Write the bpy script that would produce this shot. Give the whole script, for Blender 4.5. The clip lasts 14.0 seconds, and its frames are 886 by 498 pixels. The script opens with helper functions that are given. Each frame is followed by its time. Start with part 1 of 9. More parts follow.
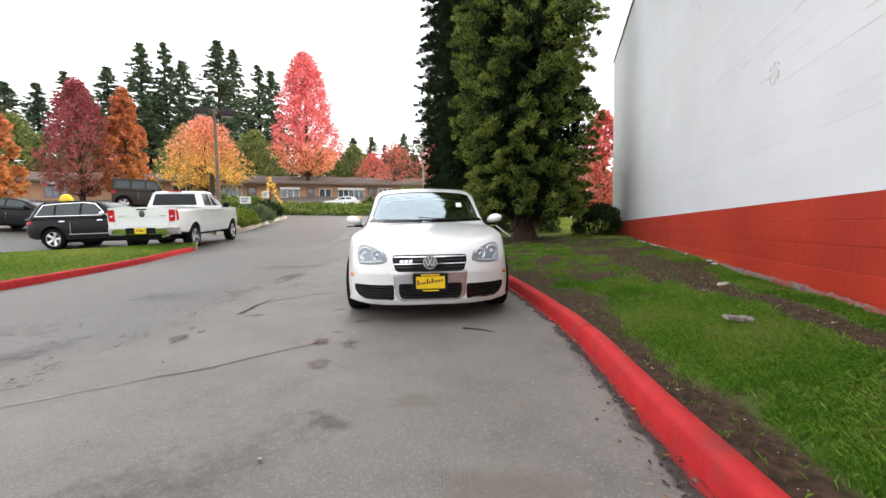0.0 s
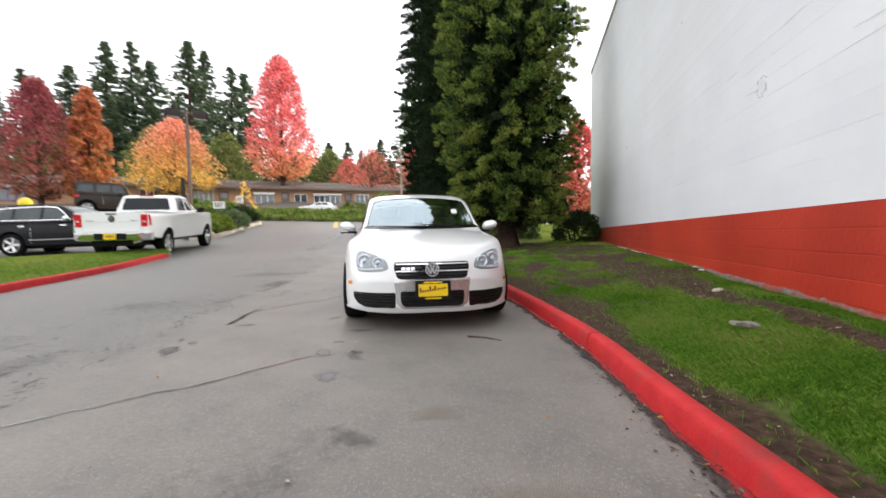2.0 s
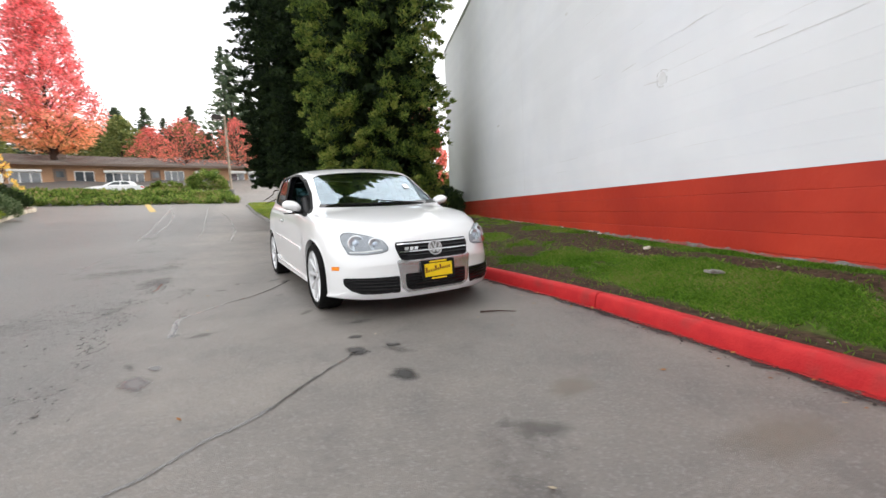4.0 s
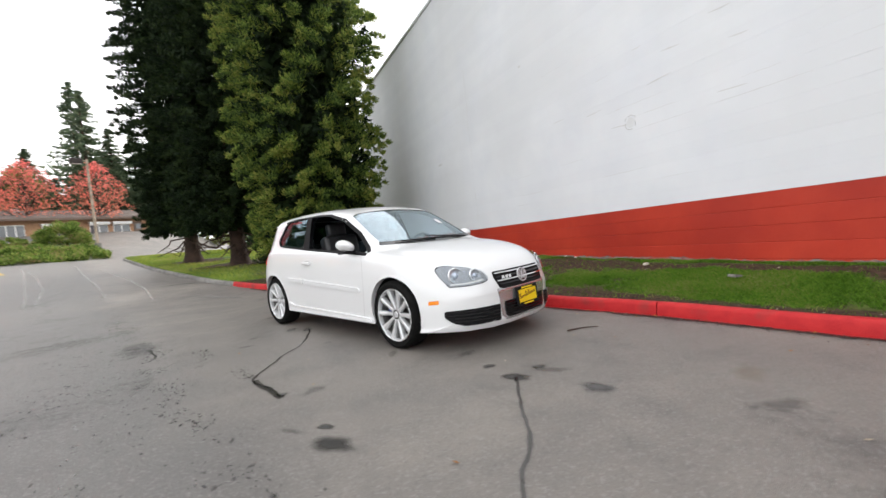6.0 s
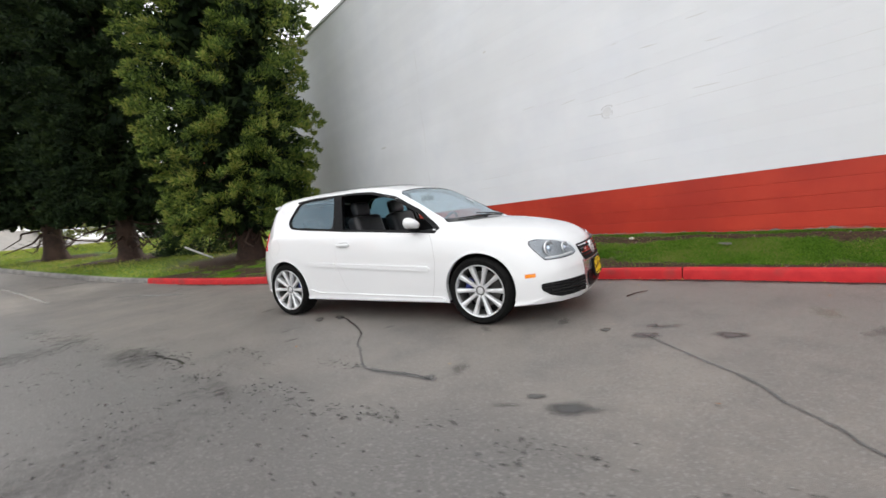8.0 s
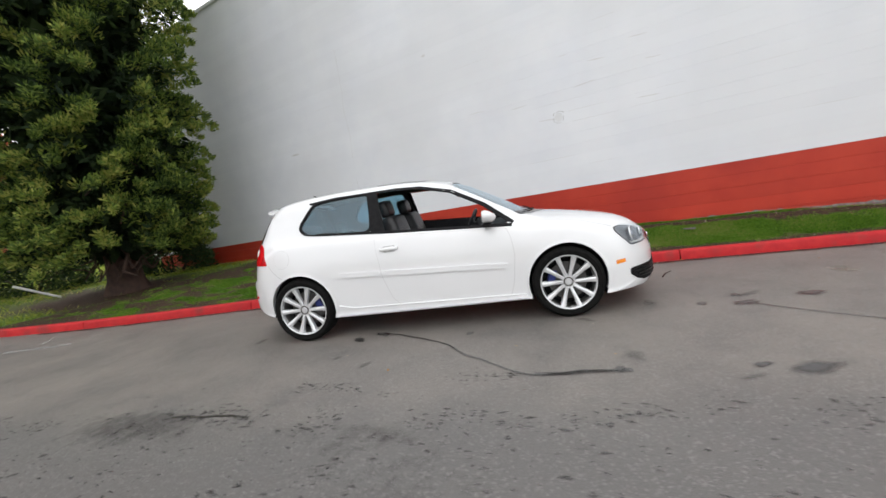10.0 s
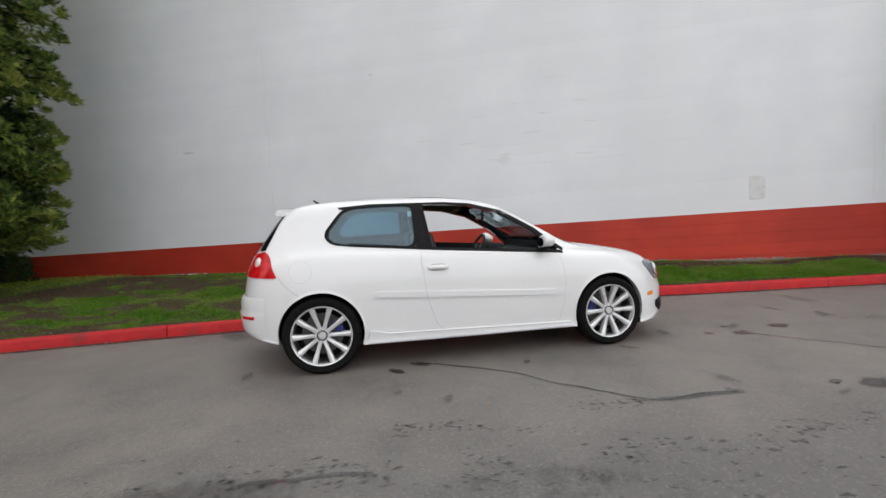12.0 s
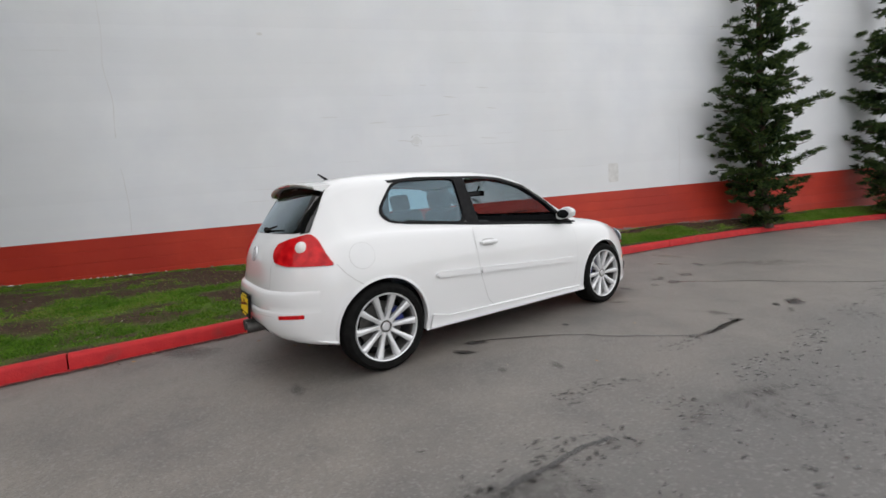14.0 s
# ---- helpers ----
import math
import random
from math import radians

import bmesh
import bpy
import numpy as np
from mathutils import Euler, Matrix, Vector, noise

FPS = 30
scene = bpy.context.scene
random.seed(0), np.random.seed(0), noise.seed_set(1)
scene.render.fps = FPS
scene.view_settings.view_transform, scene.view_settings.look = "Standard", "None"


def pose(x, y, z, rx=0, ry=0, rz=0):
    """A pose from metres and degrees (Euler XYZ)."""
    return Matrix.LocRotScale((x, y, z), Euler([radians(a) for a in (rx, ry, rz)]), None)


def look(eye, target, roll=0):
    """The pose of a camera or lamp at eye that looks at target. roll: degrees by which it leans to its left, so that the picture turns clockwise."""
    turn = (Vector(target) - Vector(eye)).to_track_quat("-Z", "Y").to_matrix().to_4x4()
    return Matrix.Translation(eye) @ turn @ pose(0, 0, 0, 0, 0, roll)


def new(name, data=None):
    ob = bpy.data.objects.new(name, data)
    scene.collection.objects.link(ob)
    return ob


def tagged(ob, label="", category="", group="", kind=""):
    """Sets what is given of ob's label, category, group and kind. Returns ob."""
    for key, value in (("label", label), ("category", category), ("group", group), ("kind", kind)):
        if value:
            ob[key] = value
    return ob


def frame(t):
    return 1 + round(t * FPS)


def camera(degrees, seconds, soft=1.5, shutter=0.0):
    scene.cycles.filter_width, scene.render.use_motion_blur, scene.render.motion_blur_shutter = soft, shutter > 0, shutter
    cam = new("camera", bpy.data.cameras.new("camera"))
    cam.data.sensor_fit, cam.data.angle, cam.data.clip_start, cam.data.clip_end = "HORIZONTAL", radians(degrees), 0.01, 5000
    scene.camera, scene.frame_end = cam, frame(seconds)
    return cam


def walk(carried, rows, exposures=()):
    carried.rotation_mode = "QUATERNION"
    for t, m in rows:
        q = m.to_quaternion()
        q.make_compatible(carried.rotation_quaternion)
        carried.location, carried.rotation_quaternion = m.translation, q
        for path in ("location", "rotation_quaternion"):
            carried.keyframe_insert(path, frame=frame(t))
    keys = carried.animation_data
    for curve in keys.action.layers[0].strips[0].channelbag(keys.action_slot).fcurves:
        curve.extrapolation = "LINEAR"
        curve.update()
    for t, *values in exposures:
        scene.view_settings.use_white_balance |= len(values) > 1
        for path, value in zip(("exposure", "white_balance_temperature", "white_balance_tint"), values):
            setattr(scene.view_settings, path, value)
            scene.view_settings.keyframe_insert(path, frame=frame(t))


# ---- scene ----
cam = camera(93.3, 14.0, shutter=0.5)
PATH = [
    (0, (-0.337, 1.958, 0.972), (-0.975, 3.849, 0.837), -1.0),
    (0.5, (-0.333, 1.958, 0.975), (-0.972, 3.849, 0.844), -1.2),
    (1, (-0.332, 1.949, 0.975), (-0.97, 3.84, 0.846), -1.3),
    (1.5, (-0.438, 1.904, 0.995), (-1.077, 3.798, 0.934), -2.2),
    (2, (-0.594, 1.94, 0.979), (-1.121, 3.866, 0.872), -0.8),
    (2.5, (-0.866, 2.003, 0.987), (-1.191, 3.962, 0.75), 0.7),
    (3, (-1.227, 1.991, 0.991), (-1.42, 3.968, 0.757), 0.5),
    (3.2, (-1.388, 1.975, 0.996), (-1.471, 3.959, 0.759), -0.6),
    (5.3, (-3.205, 2.218, 1.0), (-2.685, 4.144, 0.855), -4.4),
    (5.5, (-3.354, 2.25, 1.023), (-2.78, 4.163, 0.923), -5.5),
    (6, (-3.807, 2.342, 1.055), (-3.056, 4.193, 0.966), -5.7),
    (6.5, (-4.23, 2.549, 1.065), (-3.382, 4.354, 0.918), -6.1),
    (7, (-4.64, 2.723, 1.082), (-3.666, 4.462, 0.919), -6.3),
    (7.5, (-5.036, 2.953, 1.11), (-3.909, 4.592, 0.905), -6.6),
    (8, (-5.351, 3.264, 1.121), (-4.147, 4.849, 0.922), -6.3),
    (8.2, (-5.505, 3.4, 1.12), (-4.239, 4.939, 0.947), -6.5),
    (10.3, (-6.533, 5.228, 1.165), (-4.826, 6.254, 0.984), -7.6),
    (10.5, (-6.579, 5.378, 1.166), (-4.842, 6.358, 1.021), -6.7),
    (11, (-6.755, 5.852, 1.174), (-4.916, 6.63, 1.071), -5.5),
    (11.5, (-6.826, 6.324, 1.175), (-4.926, 6.939, 1.063), -4.2),
    (12, (-6.892, 6.777, 1.173), (-4.94, 7.199, 1.061), -2.6),
    (12.5, (-6.94, 7.257, 1.177), (-4.957, 7.45, 1.004), -2.4),
    (13, (-6.905, 7.732, 1.18), (-4.917, 7.752, 0.964), -4.2),
    (13.5, (-6.889, 8.229, 1.185), (-4.913, 7.99, 0.99), -4.6),
    (14, (-6.753, 8.677, 1.163), (-4.81, 8.255, 0.948), -3.9),
]
walk(cam, [(t, look(eye, target, roll)) for t, eye, target, roll in PATH], [(0, 1.05), (5.5, 1.0), (8, 0.92), (10.5, 0.78), (11.5, 0.6), (14, 0.58)])



# ---- light ----
SUN_DIR = Vector((0.62, 0.70, 0.44)).normalized()
world = bpy.data.worlds.new("sky")
scene.world = world
world.use_nodes = True
wt = world.node_tree
wt.nodes.clear()
w_out = wt.nodes.new("ShaderNodeOutputWorld")
w_bg = wt.nodes.new("ShaderNodeBackground")
w_sky = wt.nodes.new("ShaderNodeTexSky")
w_sky.sky_type = "NISHITA"
w_sky.sun_disc = False
w_sky.sun_elevation = math.asin(SUN_DIR.z)
w_sky.sun_rotation = math.atan2(SUN_DIR.x, SUN_DIR.y)
w_sky.air_density, w_sky.dust_density = 1.0, 2.5
w_gain = wt.nodes.new("ShaderNodeMix")
w_gain.data_type, w_gain.blend_type = "RGBA", "MULTIPLY"
w_gain.inputs["Factor"].default_value = 1.0
w_gain.inputs["B"].default_value = (0.10, 0.10, 0.10, 1)
w_tc = wt.nodes.new("ShaderNodeTexCoord")
w_map = wt.nodes.new("ShaderNodeMapping")
w_map.inputs["Scale"].default_value = (1.0, 1.0, 2.6)
w_noise = wt.nodes.new("ShaderNodeTexNoise")
w_noise.inputs["Scale"].default_value = 1.6
w_noise.inputs["Detail"].default_value = 6
w_noise.inputs["Roughness"].default_value = 0.55
w_ramp = wt.nodes.new("ShaderNodeValToRGB")
w_ramp.color_ramp.elements[0].position = 0.30
w_ramp.color_ramp.elements[0].color = (0.55, 0.55, 0.55, 1)
w_ramp.color_ramp.elements[1].position = 0.52
w_ramp.color_ramp.elements[1].color = (0.97, 0.97, 0.97, 1)
w_cloud = wt.nodes.new("ShaderNodeMix")
w_cloud.data_type = "RGBA"
w_big = wt.nodes.new("ShaderNodeTexNoise")
w_big.inputs["Scale"].default_value = 1.1
w_big.inputs["Detail"].default_value = 4
w_tone = wt.nodes.new("ShaderNodeValToRGB")
w_tone.color_ramp.elements[0].position = 0.38
w_tone.color_ramp.elements[0].color = (1.00, 1.01, 1.04, 1)
w_tone.color_ramp.elements[1].position = 0.60
w_tone.color_ramp.elements[1].color = (1.18, 1.17, 1.165, 1)
wt.links.new(w_map.outputs["Vector"], w_big.inputs["Vector"])
wt.links.new(w_big.outputs["Fac"], w_tone.inputs["Fac"])
wt.links.new(w_tone.outputs["Color"], w_cloud.inputs["B"])
wt.links.new(w_tc.outputs["Generated"], w_map.inputs["Vector"])
wt.links.new(w_map.outputs["Vector"], w_noise.inputs["Vector"])
wt.links.new(w_noise.outputs["Fac"], w_ramp.inputs["Fac"])
wt.links.new(w_sky.outputs["Color"], w_gain.inputs["A"])
wt.links.new(w_gain.outputs["Result"], w_cloud.inputs["A"])
wt.links.new(w_ramp.outputs["Color"], w_cloud.inputs["Factor"])
wt.links.new(w_cloud.outputs["Result"], w_bg.inputs["Color"])
wt.links.new(w_bg.outputs["Background"], w_out.inputs["Surface"])
w_bg.inputs["Strength"].default_value = 1.0

sun = new("sun", bpy.data.lights.new("sun", "SUN"))
sun.data.energy, sun.data.angle, sun.data.color = 1.3, radians(12), (1.0, 0.95, 0.86)
sun.matrix_world = look(SUN_DIR * 60, (0, 0, 0))


# ---- materials ----
def nodes_of(m):
    m.use_nodes = True
    return m.node_tree, m.node_tree.nodes["Principled BSDF"]


def rgb(c):
    return (c[0], c[1], c[2], 1)


def mat(name, c1, c2=None, scale=6.0, c3=None, scale3=0.6, amount3=0.5, rough=0.6, metal=0.0, bump=0.0, bscale=60.0,
        coat=0.0, rand=0.0, island=False, detail=4, spec=0.5, gate=(0.42, 0.62), trans=0.0, rvar=0.0):
    """A surface with grain (c1/c2), large blotches (c3), fine relief and, where asked, a tone of its own for each piece."""
    m = bpy.data.materials.new(name)
    t, b = nodes_of(m)
    b.inputs["Roughness"].default_value = rough
    b.inputs["Metallic"].default_value = metal
    b.inputs["Coat Weight"].default_value = coat
    b.inputs["Coat Roughness"].default_value = 0.04
    b.inputs["Specular IOR Level"].default_value = spec
    tc = t.nodes.new("ShaderNodeTexCoord")
    col = None
    if c2 is not None:
        n = t.nodes.new("ShaderNodeTexNoise")
        n.inputs["Scale"].default_value, n.inputs["Detail"].default_value = scale, detail
        t.links.new(tc.outputs["Object"], n.inputs["Vector"])
        r = t.nodes.new("ShaderNodeMapRange")
        r.inputs["From Min"].default_value, r.inputs["From Max"].default_value = 0.32, 0.68
        t.links.new(n.outputs["Fac"], r.inputs["Value"])
        mx = t.nodes.new("ShaderNodeMix")
        mx.data_type = "RGBA"
        mx.inputs["A"].default_value, mx.inputs["B"].default_value = rgb(c1), rgb(c2)
        t.links.new(r.outputs["Result"], mx.inputs["Factor"])
        col = mx.outputs["Result"]
        if rvar:
            rr = t.nodes.new("ShaderNodeMapRange")
            rr.inputs["To Min"].default_value, rr.inputs["To Max"].default_value = rough - rvar, rough + rvar
            t.links.new(n.outputs["Fac"], rr.inputs["Value"])
            t.links.new(rr.outputs["Result"], b.inputs["Roughness"])
    if c3 is not None:
        n = t.nodes.new("ShaderNodeTexNoise")
        n.inputs["Scale"].default_value, n.inputs["Detail"].default_value = scale3, 5
        t.links.new(tc.outputs["Object"], n.inputs["Vector"])
        r = t.nodes.new("ShaderNodeMapRange")
        r.inputs["From Min"].default_value, r.inputs["From Max"].default_value = gate
        r.inputs["To Max"].default_value = amount3
        t.links.new(n.outputs["Fac"], r.inputs["Value"])
        mx = t.nodes.new("ShaderNodeMix")
        mx.data_type = "RGBA"
        mx.inputs["B"].default_value = rgb(c3)
        if col is None:
            mx.inputs["A"].default_value = rgb(c1)
        else:
            t.links.new(col, mx.inputs["A"])
        t.links.new(r.outputs["Result"], mx.inputs["Factor"])
        col = mx.outputs["Result"]
    if rand:
        if island:
            src = t.nodes.new("ShaderNodeNewGeometry").outputs["Random Per Island"]
        else:
            src = t.nodes.new("ShaderNodeObjectInfo").outputs["Random"]
        r = t.nodes.new("ShaderNodeMapRange")
        r.inputs["To Min"].default_value, r.inputs["To Max"].default_value = 1 - rand, 1 + rand
        t.links.new(src, r.inputs["Value"])
        hs = t.nodes.new("ShaderNodeHueSaturation")
        if col is None:
            hs.inputs["Color"].default_value = rgb(c1)
        else:
            t.links.new(col, hs.inputs["Color"])
        t.links.new(r.outputs["Result"], hs.inputs["Value"])
        col = hs.outputs["Color"]
    if col is None:
        b.inputs["Base Color"].default_value = rgb(c1)
    else:
        t.links.new(col, b.inputs["Base Color"])
    if bump:
        n = t.nodes.new("ShaderNodeTexNoise")
        n.inputs["Scale"].default_value, n.inputs["Detail"].default_value = bscale, 4
        t.links.new(tc.outputs["Object"], n.inputs["Vector"])
        bp = t.nodes.new("ShaderNodeBump")
        bp.inputs["Strength"].default_value, bp.inputs["Distance"].default_value = bump, 0.01
        t.links.new(n.outputs["Fac"], bp.inputs["Height"])
        t.links.new(bp.outputs["Normal"], b.inputs["Normal"])
    if trans:
        tr = t.nodes.new("ShaderNodeBsdfTranslucent")
        ms = t.nodes.new("ShaderNodeMixShader")
        ms.inputs["Fac"].default_value = trans
        if col is None:
            tr.inputs["Color"].default_value = rgb(c1)
        else:
            t.links.new(col, tr.inputs["Color"])
        t.links.new(b.outputs["BSDF"], ms.inputs[1])
        t.links.new(tr.outputs["BSDF"], ms.inputs[2])
        t.links.new(ms.outputs["Shader"], t.nodes["Material Output"].inputs["Surface"])
    return m


def leaf_mat(name, colours, rough=0.6, trans=0.25, spec=0.2, tone=1.1):
    """Leaves: each takes a tone out of a ramp of its own."""
    m = bpy.data.materials.new(name)
    t, b = nodes_of(m)
    g = t.nodes.new("ShaderNodeNewGeometry")
    ramp = t.nodes.new("ShaderNodeValToRGB")
    ramp.color_ramp.interpolation = "LINEAR"
    e = ramp.color_ramp.elements
    for i, (pos, c) in enumerate(colours):
        k = e[i] if i < 2 else e.new(pos)
        k.position, k.color = pos, rgb(c)
    tc = t.nodes.new("ShaderNodeTexCoord")
    nz = t.nodes.new("ShaderNodeTexNoise")
    nz.inputs["Scale"].default_value, nz.inputs["Detail"].default_value = tone, 3
    t.links.new(tc.outputs["Object"], nz.inputs["Vector"])
    nr = t.nodes.new("ShaderNodeMapRange")
    nr.inputs["From Min"].default_value, nr.inputs["From Max"].default_value = 0.35, 0.65
    nr.inputs["To Min"].default_value, nr.inputs["To Max"].default_value = -0.32, 0.32
    t.links.new(nz.outputs["Fac"], nr.inputs["Value"])
    sm = t.nodes.new("ShaderNodeMath")
    sm.operation, sm.use_clamp = "ADD", True
    t.links.new(g.outputs["Random Per Island"], sm.inputs[0])
    t.links.new(nr.outputs["Result"], sm.inputs[1])
    t.links.new(sm.outputs["Value"], ramp.inputs["Fac"])
    t.links.new(ramp.outputs["Color"], b.inputs["Base Color"])
    b.inputs["Roughness"].default_value = rough
    b.inputs["Specular IOR Level"].default_value = spec
    tr = t.nodes.new("ShaderNodeBsdfTranslucent")
    ms = t.nodes.new("ShaderNodeMixShader")
    ms.inputs["Fac"].default_value = trans
    t.links.new(ramp.outputs["Color"], tr.inputs["Color"])
    t.links.new(b.outputs["BSDF"], ms.inputs[1])
    t.links.new(tr.outputs["BSDF"], ms.inputs[2])
    t.links.new(ms.outputs["Shader"], t.nodes["Material Output"].inputs["Surface"])
    return m


def asphalt_mat():
    m = bpy.data.materials.new("asphalt")
    t, b = nodes_of(m)
    tc = t.nodes.new("ShaderNodeTexCoord")

    def noise_range(scale, lo, hi, detail=5, rough=0.55):
        n = t.nodes.new("ShaderNodeTexNoise")
        n.inputs["Scale"].default_value, n.inputs["Detail"].default_value, n.inputs["Roughness"].default_value = scale, detail, rough
        t.links.new(tc.outputs["Object"], n.inputs["Vector"])
        r = t.nodes.new("ShaderNodeMapRange")
        r.inputs["From Min"].default_value, r.inputs["From Max"].default_value = lo, hi
        t.links.new(n.outputs["Fac"], r.inputs["Value"])
        return n, r.outputs["Result"]

    def blend(a, c, f, mode="MIX"):
        x = t.nodes.new("ShaderNodeMix")
        x.data_type, x.blend_type = "RGBA", mode
        for sock, v in (("A", a), ("B", c)):
            if isinstance(v, tuple):
                x.inputs[sock].default_value = rgb(v)
            else:
                t.links.new(v, x.inputs[sock])
        if isinstance(f, float):
            x.inputs["Factor"].default_value = f
        else:
            t.links.new(f, x.inputs["Factor"])
        return x.outputs["Result"]

    _, large = noise_range(0.22, 0.38, 0.62)
    _, mid = noise_range(1.3, 0.38, 0.66, 8, 0.68)
    _, stain = noise_range(2.6, 0.56, 0.74, 9, 0.72)
    grain_n, grain = noise_range(170.0, 0.30, 0.70, 2)
    vor = t.nodes.new("ShaderNodeTexVoronoi")
    vor.inputs["Scale"].default_value = 95.0
    t.links.new(tc.outputs["Object"], vor.inputs["Vector"])
    chip = t.nodes.new("ShaderNodeMapRange")
    chip.inputs["From Min"].default_value, chip.inputs["From Max"].default_value = 0.80, 0.95
    chip.inputs["To Max"].default_value = 0.40
    sep = t.nodes.new("ShaderNodeSeparateColor")
    t.links.new(vor.outputs["Color"], sep.inputs["Color"])
    t.links.new(sep.outputs["Red"], chip.inputs["Value"])
    c = blend((0.212, 0.195, 0.180), (0.270, 0.245, 0.219), large)
    dot = t.nodes.new("ShaderNodeVectorMath")
    dot.operation = "DOT_PRODUCT"
    dot.inputs[1].default_value = (0.946, 0.325, 0)
    t.links.new(tc.outputs["Object"], dot.inputs[0])
    wav_n, wav = noise_range(0.9, 0.25, 0.75, 6, 0.6)
    off = t.nodes.new("ShaderNodeMath")
    off.operation = "MULTIPLY_ADD"
    off.inputs[1].default_value = 0.9
    t.links.new(wav, off.inputs[0])
    t.links.new(dot.outputs["Value"], off.inputs[2])
    seam = t.nodes.new("ShaderNodeMapRange")
    seam.interpolation_type = "SMOOTHSTEP"
    seam.inputs["From Min"].default_value, seam.inputs["From Max"].default_value = -2.30, -1.55
    t.links.new(off.outputs["Value"], seam.inputs["Value"])
    c = blend(blend(c, (0.58, 0.60, 0.61), 1.0, "MULTIPLY"), blend(c, (0.96, 0.94, 0.91), 1.0, "MULTIPLY"), seam.outputs["Result"])
    mid_s = t.nodes.new("ShaderNodeMath")
    mid_s.operation = "MULTIPLY"
    mid_s.inputs[1].default_value = 0.75
    t.links.new(mid, mid_s.inputs[0])
    c = blend(c, (0.118, 0.110, 0.103), mid_s.outputs["Value"])
    st = t.nodes.new("ShaderNodeMath")
    st.operation = "MULTIPLY"
    st.inputs[1].default_value = 0.38
    t.links.new(stain, st.inputs[0])
    c = blend(c, (0.060, 0.056, 0.054), st.outputs["Value"])
    gr = t.nodes.new("ShaderNodeMath")
    gr.operation = "MULTIPLY"
    gr.inputs[1].default_value = 0.6
    t.links.new(grain, gr.inputs[0])
    c = blend(c, (0.078, 0.074, 0.071), gr.outputs["Value"])
    _, pit = noise_range(46.0, 0.52, 0.68, 3, 0.6)
    ps = t.nodes.new("ShaderNodeMath")
    ps.operation = "MULTIPLY"
    ps.inputs[1].default_value = 0.32
    t.links.new(pit, ps.inputs[0])
    c = blend(c, (0.060, 0.057, 0.055), ps.outputs["Value"])
    c = blend(c, (0.27, 0.26, 0.25), chip.outputs["Result"])
    t.links.new(c, b.inputs["Base Color"])
    b.inputs["Roughness"].default_value = 0.52
    b.inputs["Specular IOR Level"].default_value = 0.65
    bp = t.nodes.new("ShaderNodeBump")
    bp.inputs["Strength"].default_value, bp.inputs["Distance"].default_value = 0.45, 0.008
    t.links.new(grain_n.outputs["Fac"], bp.inputs["Height"])
    t.links.new(bp.outputs["Normal"], b.inputs["Normal"])
    return m


def lawn_mat():
    """Turf and bare soil, parted by the sheet's own 'turf' attribute."""
    m = bpy.data.materials.new("lawn_soil")
    t, b = nodes_of(m)
    tc = t.nodes.new("ShaderNodeTexCoord")
    at = t.nodes.new("ShaderNodeAttribute")
    at.attribute_name = "turf"

    def two(scale, a, c):
        n = t.nodes.new("ShaderNodeTexNoise")
        n.inputs["Scale"].default_value, n.inputs["Detail"].default_value = scale, 6
        t.links.new(tc.outputs["Object"], n.inputs["Vector"])
        r = t.nodes.new("ShaderNodeMapRange")
        r.inputs["From Min"].default_value, r.inputs["From Max"].default_value = 0.35, 0.65
        t.links.new(n.outputs["Fac"], r.inputs["Value"])
        x = t.nodes.new("ShaderNodeMix")
        x.data_type = "RGBA"
        x.inputs["A"].default_value, x.inputs["B"].default_value = rgb(a), rgb(c)
        t.links.new(r.outputs["Result"], x.inputs["Factor"])
        return n, x.outputs["Result"]

    _, green = two(9.0, (0.060, 0.125, 0.014), (0.110, 0.190, 0.024))
    n2, soil = two(22.0, (0.028, 0.017, 0.011), (0.075, 0.046, 0.031))
    x = t.nodes.new("ShaderNodeMix")
    x.data_type = "RGBA"
    t.links.new(soil, x.inputs["A"])
    t.links.new(green, x.inputs["B"])
    t.links.new(at.outputs["Fac"], x.inputs["Factor"])
    t.links.new(x.outputs["Result"], b.inputs["Base Color"])
    b.inputs["Roughness"].default_value = 0.95
    b.inputs["Specular IOR Level"].default_value = 0.15
    bp = t.nodes.new("ShaderNodeBump")
    bp.inputs["Strength"].default_value, bp.inputs["Distance"].default_value = 0.8, 0.03
    t.links.new(n2.outputs["Fac"], bp.inputs["Height"])
    t.links.new(bp.outputs["Normal"], b.inputs["Normal"])
    return m


